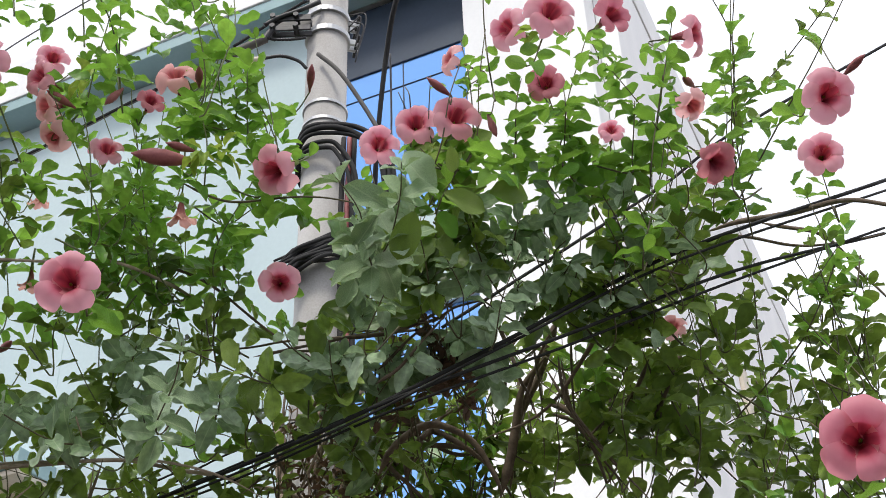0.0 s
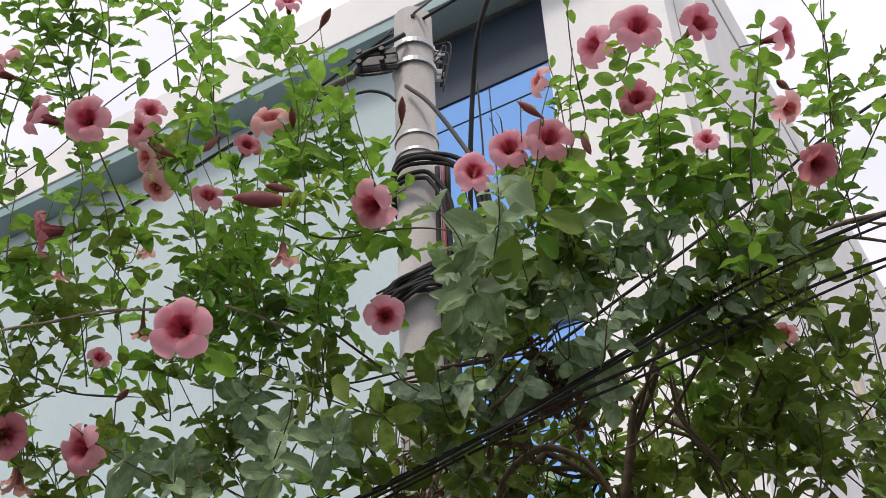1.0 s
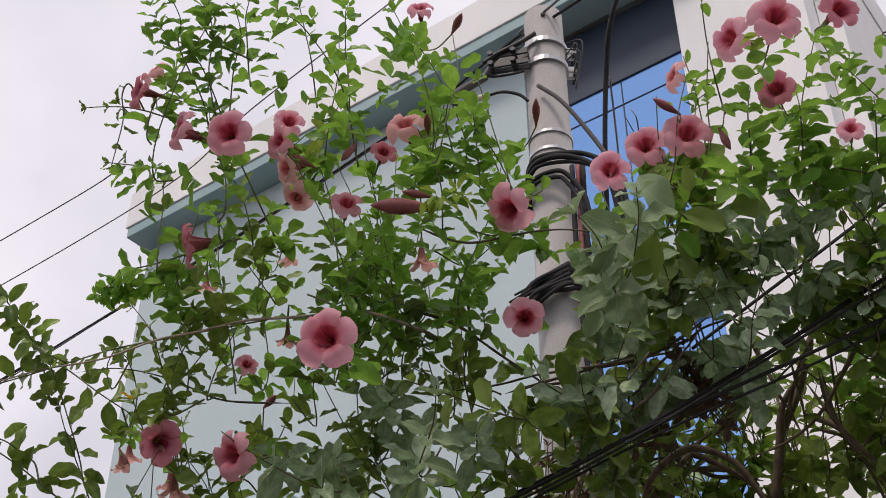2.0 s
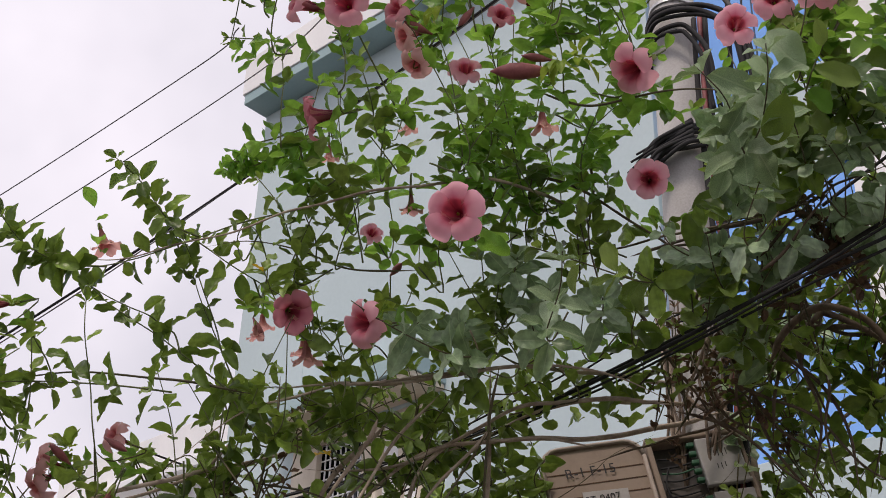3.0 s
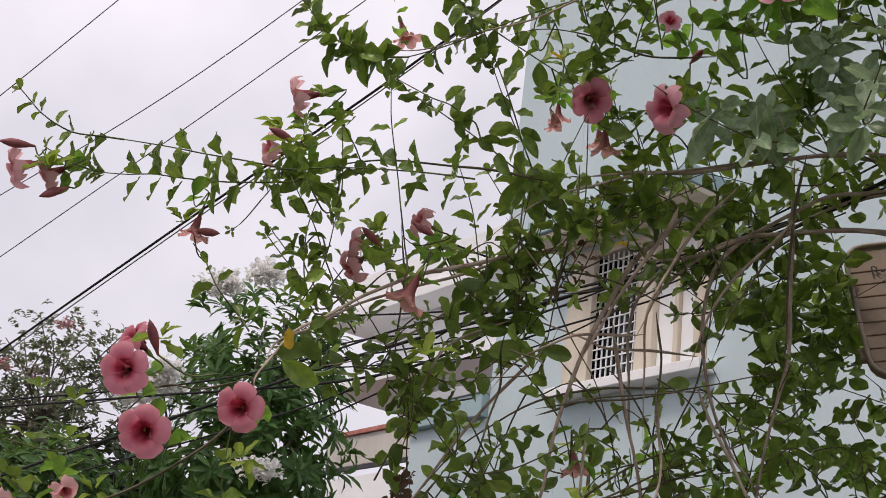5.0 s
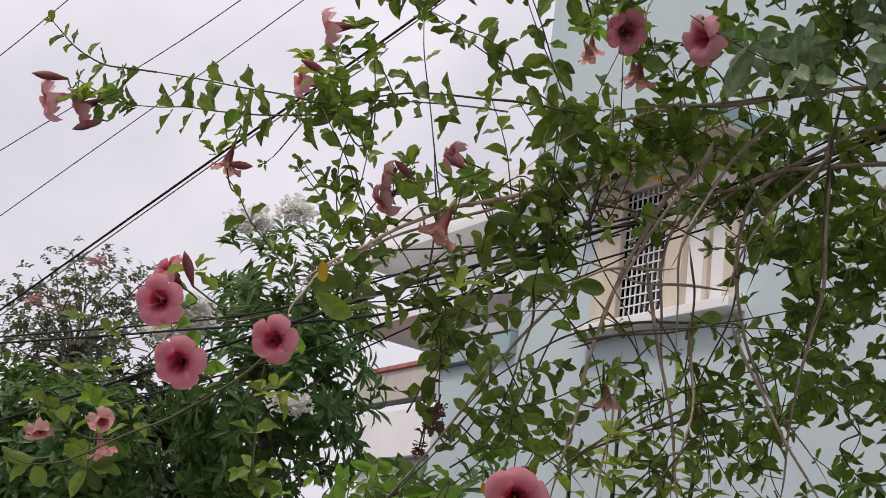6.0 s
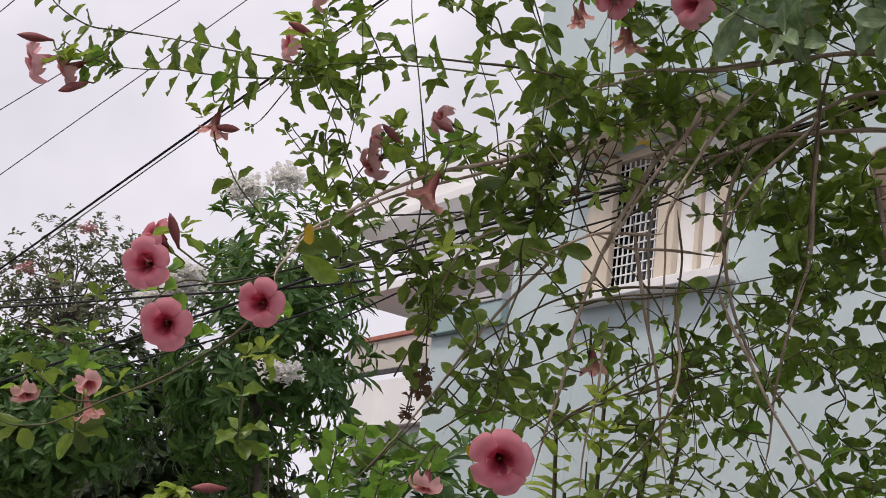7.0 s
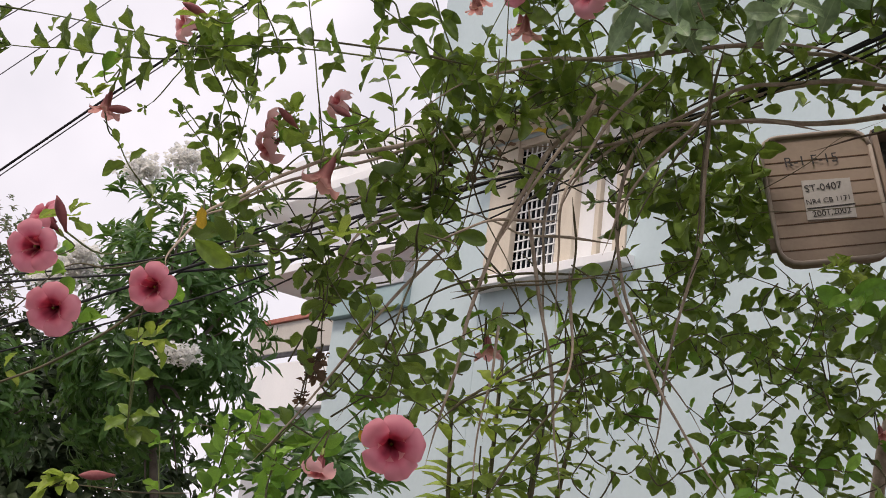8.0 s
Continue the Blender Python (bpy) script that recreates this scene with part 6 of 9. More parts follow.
spray("right", "fresh", [(0.675, 2.262, 3.422), (0.683, 2.274, 3.502), (0.663, 2.167, 3.539), (0.674, 2.132, 3.663), (0.662, 1.992, 3.718)], 0.055, 0.049, 2)
spray("right", "mature", [(0.614, 2.283, 3.499), (0.676, 2.283, 3.573), (0.733, 2.178, 3.578), (0.818, 2.152, 3.664), (0.878, 2.020, 3.683), (0.920, 2.020, 3.753)], 0.047, 0.053, 2, 0.1)
spray("right", "fresh", [(0.380, 2.243, 3.371), (0.387, 2.248, 3.459), (0.378, 2.152, 3.480), (0.398, 2.135, 3.585), (0.387, 2.057, 3.582)], 0.045, 0.058, 4)
spray("right", "fresh", [(0.281, 2.208, 3.353), (0.284, 2.222, 3.431), (0.271, 2.127, 3.452), (0.273, 2.146, 3.521)], 0.044, 0.057, 4)
spray("right", "fresh", [(0.148, 2.209, 3.368), (0.156, 2.214, 3.456), (0.152, 2.118, 3.475)], 0.039, 0.055, 4)
spray("right", "mature", [(0.824, 2.490, 3.018), (0.854, 2.483, 3.135), (0.823, 2.395, 3.173), (0.848, 2.420, 3.236), (0.858, 2.329, 3.252)], 0.055, 0.060, 2, 0.2)
spray("right", "mature", [(0.877, 2.515, 2.940), (0.926, 2.507, 3.052), (0.925, 2.414, 3.086), (0.960, 2.416, 3.179)], 0.057, 0.063, 2, 0.2)
spray("right", "mature", [(0.703, 2.515, 3.039), (0.709, 2.526, 3.138), (0.694, 2.435, 3.175), (0.699, 2.441, 3.275)], 0.057, 0.063, 2, 0.2)
spray("right", "mature", [(0.513, 2.584, 2.767), (0.545, 2.591, 2.882), (0.535, 2.491, 2.945), (0.559, 2.490, 3.062), (0.532, 2.415, 3.079)], 0.053, 0.069, 3, 0.2)
spray("right", "mature", [(0.352, 2.608, 2.773), (0.378, 2.622, 2.877), (0.364, 2.529, 2.931), (0.390, 2.536, 3.038), (0.379, 2.453, 3.064)], 0.053, 0.069, 3, 0.2)
spray("right", "mature", [(0.668, 2.562, 2.736), (0.678, 2.579, 2.841), (0.684, 2.478, 2.902), (0.692, 2.488, 3.008)], 0.056, 0.069, 3, 0.2)
spray("right", "mature", [(0.797, 2.581, 2.739), (0.810, 2.597, 2.843), (0.812, 2.508, 2.882), (0.822, 2.531, 2.967)], 0.057, 0.067, 3, 0.2)
spray("right", "mature", [(0.203, 2.664, 2.806), (0.226, 2.679, 2.912), (0.221, 2.583, 2.967), (0.250, 2.597, 3.064)], 0.057, 0.062, 2, 0.2)
spray("centre", "dusty", [(-0.74, 2.40, 3.02), (-0.72, 2.34, 3.02), (-0.70, 2.29, 3.02)], 0.034, 0.080, 5, 0.1)
spray("centre", "dusty", [(-0.70, 2.44, 2.96), (-0.66, 2.39, 2.96), (-0.64, 2.35, 2.96)], 0.034, 0.080, 5, 0.1)
spray("centre", "dusty", [(-0.56, 2.49, 2.94), (-0.54, 2.43, 2.94), (-0.53, 2.38, 2.94)], 0.034, 0.083, 4, 0.1)
spray("centre", "dusty", [(-0.71, 2.47, 2.90), (-0.70, 2.42, 2.90), (-0.69, 2.36, 2.90)], 0.034, 0.082, 4, 0.1)
spray("centre", "dusty", [(-0.88, 2.42, 2.89), (-0.86, 2.37, 2.89), (-0.83, 2.32, 2.89)], 0.034, 0.074, 4, 0.1)
spray("centre", "dusty", [(-0.99, 2.38, 2.89), (-0.96, 2.33, 2.90), (-0.93, 2.29, 2.89)], 0.034, 0.081, 4, 0.1)
spray("centre", "dusty", [(-0.21, 2.32, 3.30), (-0.20, 2.26, 3.30), (-0.19, 2.21, 3.28)], 0.034, 0.068, 4, 0.1)
spray("centre", "dusty", [(-0.29, 2.33, 3.27), (-0.26, 2.28, 3.26), (-0.24, 2.23, 3.25)], 0.034, 0.066, 4, 0.1)
spray("centre", "dusty", [(-0.15, 2.29, 3.35), (-0.12, 2.23, 3.34), (-0.10, 2.18, 3.32)], 0.034, 0.069, 4, 0.1)
spray("centre", "dusty", [(0.04, 2.31, 3.32), (0.04, 2.25, 3.32), (0.03, 2.20, 3.30)], 0.034, 0.084, 5, 0.1)
spray("centre", "dusty", [(0.07, 2.35, 3.26), (0.09, 2.30, 3.25), (0.10, 2.25, 3.24)], 0.034, 0.078, 4, 0.1)
spray("centre", "dusty", [(0.12, 2.33, 3.29), (0.14, 2.28, 3.28), (0.15, 2.22, 3.26)], 0.034, 0.079, 4, 0.1)
spray("centre", "dusty", [(0.20, 2.38, 3.21), (0.19, 2.32, 3.21), (0.18, 2.27, 3.20)], 0.034, 0.073, 4, 0.1)
spray("centre", "dusty", [(0.22, 2.36, 3.24), (0.23, 2.30, 3.23), (0.25, 2.25, 3.22)], 0.034, 0.071, 4, 0.1)
spray("centre", "dusty", [(0.34, 2.34, 3.24), (0.33, 2.28, 3.24), (0.32, 2.23, 3.23)], 0.034, 0.077, 4, 0.1)
spray("centre", "dusty", [(0.39, 2.32, 3.27), (0.39, 2.26, 3.26), (0.38, 2.21, 3.25)], 0.034, 0.079, 4, 0.1)
spray("centre", "dusty", [(0.04, 2.40, 3.20), (0.03, 2.34, 3.20), (0.03, 2.29, 3.18)], 0.034, 0.081, 4, 0.1)
spray("centre", "dusty", [(0.07, 2.42, 3.16), (0.08, 2.37, 3.15), (0.08, 2.31, 3.14)], 0.034, 0.069, 4, 0.1)
spray("centre", "dusty", [(0.13, 2.41, 3.17), (0.14, 2.35, 3.17), (0.15, 2.30, 3.15)], 0.034, 0.067, 4, 0.1)
spray("centre", "dusty", [(0.23, 2.38, 3.20), (0.25, 2.33, 3.19), (0.26, 2.27, 3.18)], 0.034, 0.072, 4, 0.1)
spray("centre", "dusty", [(0.48, 2.33, 3.22), (0.45, 2.28, 3.22), (0.43, 2.23, 3.21)], 0.034, 0.081, 4, 0.1)
spray("centre", "dusty", [(-0.01, 2.45, 3.11), (-0.01, 2.39, 3.11), (-0.01, 2.34, 3.10)], 0.034, 0.082, 4, 0.1)
spray("centre", "dusty", [(-0.21, 2.52, 2.98), (-0.22, 2.46, 2.99), (-0.23, 2.41, 2.98)], 0.034, 0.069, 4, 0.1)
spray("centre", "dusty", [(-0.25, 2.54, 2.95), (-0.26, 2.48, 2.95), (-0.27, 2.42, 2.94)], 0.034, 0.071, 4, 0.1)
spray("centre", "dusty", [(0.40, 2.28, 3.31), (0.39, 2.23, 3.31), (0.38, 2.17, 3.29)], 0.034, 0.072, 5, 0.1)
spray("centre", "dusty", [(-0.17, 2.51, 3.02), (-0.17, 2.45, 3.02), (-0.17, 2.39, 3.01)], 0.034, 0.075, 5, 0.1)
spray("centre", "dusty", [(0.21, 2.32, 3.30), (0.22, 2.26, 3.29), (0.23, 2.21, 3.27)], 0.034, 0.081, 4, 0.1)
spray("centre", "mature", [(-0.01, 2.29, 3.21), (-0.03, 2.23, 3.21), (-0.04, 2.18, 3.20)], 0.045, 0.125, 4, 0.1)
spray("centre", "mature", [(-0.00, 2.18, 3.39), (-0.01, 2.13, 3.38), (-0.02, 2.08, 3.36)], 0.045, 0.103, 4, 0.1)
spray("centre", "mature", [(0.29, 2.48, 3.17), (0.30, 2.42, 3.17), (0.31, 2.37, 3.16)], 0.045, 0.084, 5, 0.1)
spray("centre", "mature", [(-0.42, 2.55, 3.03), (-0.41, 2.49, 3.03), (-0.40, 2.44, 3.02)], 0.045, 0.079, 4, 0.1)
spray("centre", "mature", [(-0.34, 2.66, 2.95), (-0.34, 2.60, 2.96), (-0.34, 2.55, 2.95)], 0.045, 0.089, 5, 0.1)
spray("right", "mature", [(0.31, 2.67, 3.07), (0.36, 2.73, 3.06), (0.44, 2.74, 3.09), (0.47, 2.69, 2.99)], 0.042, 0.072, 3, 0.4)
spray("right", "mature", [(0.48, 2.64, 3.06), (0.51, 2.76, 3.03), (0.55, 2.74, 2.95), (0.61, 2.71, 2.96)], 0.042, 0.080, 3, 0.4)
spray("right", "mature", [(0.58, 2.75, 2.84), (0.56, 2.76, 2.91), (0.64, 2.73, 2.99), (0.71, 2.67, 2.99)], 0.042, 0.080, 3, 0.4)
spray("right", "fresh", [(0.26, 2.67, 3.13), (0.32, 2.62, 3.14), (0.36, 2.71, 3.14), (0.31, 2.66, 3.06)], 0.042, 0.066, 3, 0.2)
spray("right", "mature", [(0.17, 2.79, 2.94), (0.23, 2.81, 2.98), (0.28, 2.75, 2.91), (0.37, 2.79, 2.95)], 0.042, 0.070, 3, 0.4)
spray("right", "fresh", [(0.02, 2.83, 2.97), (0.05, 2.78, 3.00), (0.09, 2.79, 3.03)], 0.042, 0.066, 3, 0.2)
spray("right", "mature", [(0.13, 2.63, 3.17), (0.20, 2.65, 3.19), (0.25, 2.59, 3.22)], 0.042, 0.070, 3, 0.4)
spray("right", "mature", [(-0.10, 2.77, 3.17), (-0.02, 2.74, 3.11), (0.06, 2.73, 3.16), (0.13, 2.80, 3.15)], 0.040, 0.064, 3, 0.4)
spray("right", "mature", [(-0.17, 2.81, 3.10), (-0.05, 2.81, 3.12), (0.03, 2.77, 3.09), (0.09, 2.78, 3.07)], 0.040, 0.064, 3, 0.4)
spray("centre", "dusty", [(-0.25, 2.44, 3.11), (-0.23, 2.39, 3.11), (-0.21, 2.33, 3.10)], 0.034, 0.081, 4, 0.1)
spray("centre", "dusty", [(-0.17, 2.47, 3.08), (-0.15, 2.41, 3.07), (-0.14, 2.36, 3.07)], 0.034, 0.066, 4, 0.1)
spray("centre", "dusty", [(-0.08, 2.45, 3.11), (-0.07, 2.40, 3.11), (-0.06, 2.34, 3.10)], 0.034, 0.075, 5, 0.1)
spray("centre", "dusty", [(0.02, 2.48, 3.07), (0.01, 2.42, 3.07), (0.01, 2.37, 3.06)], 0.034, 0.081, 4, 0.1)
spray("centre", "dusty", [(-0.16, 2.51, 3.01), (-0.16, 2.45, 3.01), (-0.16, 2.40, 3.00)], 0.034, 0.070, 4, 0.1)
spray("centre", "dusty", [(-0.30, 2.48, 3.04), (-0.27, 2.42, 3.04), (-0.25, 2.37, 3.03)], 0.034, 0.076, 4, 0.1)
spray("centre", "dusty", [(0.08, 2.51, 3.01), (0.07, 2.45, 3.01), (0.06, 2.40, 3.01)], 0.034, 0.076, 5, 0.1)
spray("centre", "dusty", [(-0.20, 2.40, 3.18), (-0.21, 2.35, 3.17), (-0.21, 2.29, 3.16)], 0.034, 0.081, 5, 0.1)
spray("centre", "dusty", [(-0.20, 2.30, 3.23), (-0.21, 2.25, 3.23), (-0.22, 2.19, 3.21)], 0.034, 0.081, 4, 0.1)
spray("centre", "mature", [(-0.15, 2.31, 3.24), (-0.15, 2.25, 3.23), (-0.15, 2.20, 3.21)], 0.045, 0.095, 4, 0.1)
spray("centre", "mature", [(-0.08, 2.33, 3.20), (-0.08, 2.28, 3.19), (-0.08, 2.23, 3.18)], 0.045, 0.087, 4, 0.1)
spray("centre", "dusty", [(-0.18, 2.42, 3.07), (-0.16, 2.36, 3.06), (-0.16, 2.31, 3.05)], 0.034, 0.088, 4, 0.1)
spray("centre", "dusty", [(-0.13, 2.45, 3.02), (-0.11, 2.39, 3.01), (-0.10, 2.34, 3.00)], 0.034, 0.084, 4, 0.1)
spray("centre", "dusty", [(-0.29, 2.44, 3.01), (-0.27, 2.39, 3.01), (-0.25, 2.33, 3.00)], 0.034, 0.091, 4, 0.1)
spray("centre", "mature", [(-0.33, 2.37, 3.11), (-0.30, 2.32, 3.11), (-0.28, 2.27, 3.09)], 0.045, 0.108, 5, 0.1)
spray("centre", "mature", [(-0.09, 2.39, 3.11), (-0.08, 2.34, 3.10), (-0.08, 2.29, 3.09)], 0.045, 0.109, 5, 0.1)
spray("centre", "fresh", [(-0.56, 2.41, 3.34), (-0.48, 2.32, 3.30), (-0.41, 2.32, 3.37), (-0.42, 2.31, 3.44)], 0.040, 0.060, 3, 0.1)
spray("centre", "fresh", [(-0.60, 2.27, 3.38), (-0.54, 2.33, 3.37), (-0.46, 2.27, 3.37)], 0.040, 0.060, 3, 0.1)
spray("centre", "fresh", [(-0.46, 2.51, 3.20), (-0.38, 2.47, 3.21), (-0.33, 2.45, 3.15)], 0.040, 0.060, 3, 0.1)
spray("centre", "fresh", [(-0.81, 2.34, 3.16), (-0.75, 2.29, 3.22), (-0.77, 2.29, 3.31)], 0.040, 0.066, 3, 0.2)
spray("centre", "mature", [(-0.68, 2.32, 3.19), (-0.64, 2.35, 3.26), (-0.63, 2.29, 3.31)], 0.040, 0.066, 3, 0.2)
spray("centre", "mature", [(-0.56, 2.34, 3.19), (-0.50, 2.39, 3.24), (-0.45, 2.37, 3.18)], 0.040, 0.066, 3, 0.2)
spray("centre", "fresh", [(-0.60, 2.34, 3.26), (-0.52, 2.31, 3.26), (-0.47, 2.30, 3.28)], 0.040, 0.066, 3, 0.2)
spray("centre", "mature", [(-0.48, 2.44, 3.15), (-0.42, 2.47, 3.20), (-0.37, 2.43, 3.13)], 0.040, 0.066, 3, 0.2)
spray("centre", "mature", [(-0.38, 2.39, 3.20), (-0.33, 2.42, 3.26), (-0.34, 2.41, 3.33)], 0.040, 0.066, 3, 0.2)
spray("centre", "mature", [(-0.32, 2.47, 3.17), (-0.27, 2.44, 3.18), (-0.21, 2.52, 3.20)], 0.040, 0.066, 3, 0.2)
spray("centre", "mature", [(-0.53, 2.42, 3.09), (-0.59, 2.48, 3.16), (-0.64, 2.42, 3.11)], 0.040, 0.066, 3, 0.2)
spray("centre", "fresh", [(-0.43, 2.35, 3.23), (-0.38, 2.34, 3.26), (-0.36, 2.32, 3.32)], 0.040, 0.066, 3, 0.2)
spray("centre", "mature", [(-0.26, 2.45, 3.26), (-0.21, 2.38, 3.23), (-0.18, 2.40, 3.29)], 0.040, 0.066, 3, 0.2)
spray("centre", "dusty", [(-0.31, 2.52, 3.11), (-0.24, 2.49, 3.11), (-0.20, 2.53, 3.09)], 0.040, 0.066, 3, 0.2)
spray("centre", "dusty", [(-0.42, 2.46, 3.05), (-0.36, 2.45, 3.08), (-0.32, 2.49, 3.06)], 0.040, 0.066, 3, 0.2)
spray("centre", "mature", [(-0.78, 2.42, 3.13), (-0.71, 2.39, 3.15), (-0.66, 2.40, 3.13)], 0.040, 0.066, 3, 0.2)
spray("centre", "mature", [(-0.22, 2.58, 3.01), (-0.27, 2.54, 3.04), (-0.31, 2.52, 3.02)], 0.040, 0.066, 3, 0.2)
spray("right", "mature", [(-0.27, 2.84, 2.96), (-0.20, 2.91, 3.04), (-0.13, 2.83, 2.98)], 0.040, 0.066, 3, 0.3)
spray("right", "mature", [(-0.18, 2.94, 2.90), (-0.12, 2.85, 2.92), (-0.05, 2.87, 2.93)], 0.040, 0.066, 3, 0.3)
spray("right", "mature", [(-0.10, 3.01, 2.83), (-0.05, 2.90, 2.85), (0.02, 2.94, 2.88)], 0.040, 0.066, 3, 0.3)
spray("right", "mature", [(-0.18, 2.84, 3.05), (-0.10, 2.82, 3.08), (-0.03, 2.85, 3.05)], 0.040, 0.066, 3, 0.3)
spray("right", "mature", [(-0.03, 2.85, 2.96), (0.03, 2.90, 3.03), (0.07, 2.81, 3.02)], 0.040, 0.066, 3, 0.3)
spray("right", "mature", [(-0.17, 2.94, 2.75), (-0.11, 2.93, 2.71), (-0.04, 2.95, 2.75)], 0.040, 0.066, 3, 0.3)
spray("right", "mature", [(-0.28, 2.91, 2.87), (-0.23, 2.98, 2.86), (-0.18, 2.95, 2.78)], 0.040, 0.066, 3, 0.3)
spray("right", "fresh", [(-0.01, 2.92, 2.78), (0.04, 2.91, 2.83), (0.07, 2.97, 2.91)], 0.040, 0.066, 3, 0.3)
spray("right", "mature", [(-0.23, 2.85, 2.90), (-0.17, 2.90, 2.97), (-0.19, 2.85, 3.01)], 0.040, 0.066, 3, 0.3)
spray("right", "fresh", [(-0.09, 2.88, 3.02), (-0.06, 2.88, 2.95), (0.00, 2.92, 2.96)], 0.040, 0.066, 3, 0.3)
spray("right", "mature", [(-0.12, 3.00, 2.68), (-0.06, 3.01, 2.71), (0.00, 3.05, 2.70)], 0.040, 0.066, 3, 0.3)
spray("right", "mature", [(-0.21, 3.01, 2.68), (-0.15, 2.95, 2.68), (-0.12, 2.96, 2.64)], 0.040, 0.066, 3, 0.3)
spray("right", "mature", [(0.01, 3.03, 2.76), (-0.03, 2.99, 2.71), (-0.08, 2.98, 2.64)], 0.040, 0.066, 3, 0.3)
spray("low", "mature", [(-1.72, 2.16, 2.48), (-1.69, 2.20, 2.54), (-1.64, 2.21, 2.53)], 0.040, 0.058, 2, 0.4)
spray("low", "mature", [(-1.65, 2.21, 2.39), (-1.62, 2.26, 2.45), (-1.56, 2.29, 2.44)], 0.040, 0.058, 2, 0.4)
spray("low", "mature", [(-1.77, 2.22, 2.40), (-1.79, 2.18, 2.45), (-1.75, 2.18, 2.50)], 0.040, 0.058, 2, 0.4)
spray("low", "mature", [(-1.62, 2.33, 2.36), (-1.60, 2.37, 2.43), (-1.51, 2.35, 2.39)], 0.040, 0.058, 3, 0.4)
spray("low", "mature", [(-1.54, 2.37, 2.51), (-1.44, 2.30, 2.52), (-1.43, 2.40, 2.54)], 0.040, 0.058, 2, 0.4)
spray("low", "mature", [(-1.47, 2.40, 2.38), (-1.44, 2.44, 2.44), (-1.39, 2.45, 2.42)], 0.040, 0.058, 2, 0.4)
spray("low", "mature", [(-1.67, 2.23, 2.28), (-1.64, 2.27, 2.24), (-1.71, 2.36, 2.20)], 0.040, 0.058, 2, 0.4)
spray("low", "mature", [(-1.58, 2.33, 2.25), (-1.59, 2.44, 2.23), (-1.58, 2.39, 2.15)], 0.040, 0.058, 3, 0.4)
spray("low", "mature", [(-1.73, 2.20, 2.30), (-1.71, 2.25, 2.34), (-1.64, 2.26, 2.32)], 0.040, 0.058, 2, 0.4)
spray("low", "mature", [(-1.42, 2.50, 2.32), (-1.34, 2.48, 2.34), (-1.32, 2.56, 2.34)], 0.040, 0.058, 2, 0.4)
spray("low", "mature", [(-1.53, 2.28, 2.59), (-1.48, 2.29, 2.63), (-1.42, 2.28, 2.59)], 0.040, 0.058, 2, 0.4)
spray("low", "mature", [(-1.82, 2.15, 2.37), (-1.81, 2.21, 2.33), (-1.81, 2.21, 2.26)], 0.040, 0.058, 3, 0.4)
spray("low", "mature", [(-1.50, 2.45, 2.18), (-1.46, 2.47, 2.23), (-1.39, 2.43, 2.21)], 0.040, 0.058, 2, 0.4)
spray("low", "mature", [(-1.39, 2.57, 2.15), (-1.32, 2.55, 2.19), (-1.26, 2.55, 2.16)], 0.040, 0.058, 2, 0.4)
spray("low", "mature", [(-1.66, 2.42, 2.06), (-1.59, 2.39, 2.10), (-1.53, 2.42, 2.09)], 0.040, 0.058, 2, 0.4)
spray("low", "mature", [(-1.26, 2.51, 2.24), (-1.22, 2.53, 2.29), (-1.18, 2.57, 2.27)], 0.040, 0.058, 2, 0.4)
spray("low", "mature", [(-1.12, 2.58, 2.18), (-1.07, 2.61, 2.22), (-1.04, 2.69, 2.21)], 0.040, 0.058, 3, 0.4)
spray("low", "mature", [(-1.07, 2.66, 2.07), (-1.00, 2.64, 2.10), (-0.95, 2.69, 2.09)], 0.040, 0.058, 2, 0.4)
spray("low", "mature", [(-0.92, 2.65, 2.20), (-0.88, 2.70, 2.24), (-0.83, 2.74, 2.22)], 0.040, 0.058, 2, 0.4)
spray("low", "mature", [(-1.23, 2.57, 2.02), (-1.19, 2.64, 2.06), (-1.12, 2.59, 2.02)], 0.040, 0.058, 2, 0.4)
spray("low", "mature", [(-1.46, 2.50, 2.00), (-1.41, 2.53, 2.04), (-1.37, 2.58, 2.01)], 0.040, 0.058, 2, 0.4)
spray("low", "mature", [(-1.80, 2.13, 2.47), (-1.74, 2.11, 2.53), (-1.71, 2.12, 2.59)], 0.040, 0.058, 3, 0.4)
spray("low", "mature", [(-1.22, 2.49, 2.53), (-1.18, 2.51, 2.59), (-1.17, 2.41, 2.62)], 0.040, 0.058, 2, 0.4)
spray("low", "mature", [(-1.32, 2.36, 2.66), (-1.26, 2.39, 2.69), (-1.20, 2.38, 2.65)], 0.040, 0.058, 2, 0.4)
spray("low", "mature", [(-1.17, 2.66, 2.16), (-1.16, 2.71, 2.23), (-1.17, 2.65, 2.27)], 0.038, 0.052, 3, 0.3)
spray("low", "mature", [(-1.23, 2.61, 2.18), (-1.30, 2.60, 2.15), (-1.37, 2.66, 2.11)], 0.038, 0.052, 2, 0.3)
spray("low", "mature", [(-1.32, 2.66, 1.97), (-1.25, 2.64, 2.02), (-1.20, 2.66, 2.00), (-1.20, 2.74, 1.95)], 0.038, 0.052, 3, 0.3)
spray("low", "mature", [(-1.39, 2.69, 1.89), (-1.32, 2.69, 1.87), (-1.24, 2.68, 1.90)], 0.038, 0.052, 3, 0.3)
spray("low", "mature", [(-1.12, 2.75, 1.94), (-1.05, 2.75, 1.92), (-1.02, 2.80, 1.98)], 0.038, 0.052, 2, 0.3)
spray("low", "mature", [(-0.98, 2.71, 2.10), (-0.95, 2.76, 2.17), (-0.98, 2.77, 2.25)], 0.038, 0.052, 2, 0.3)
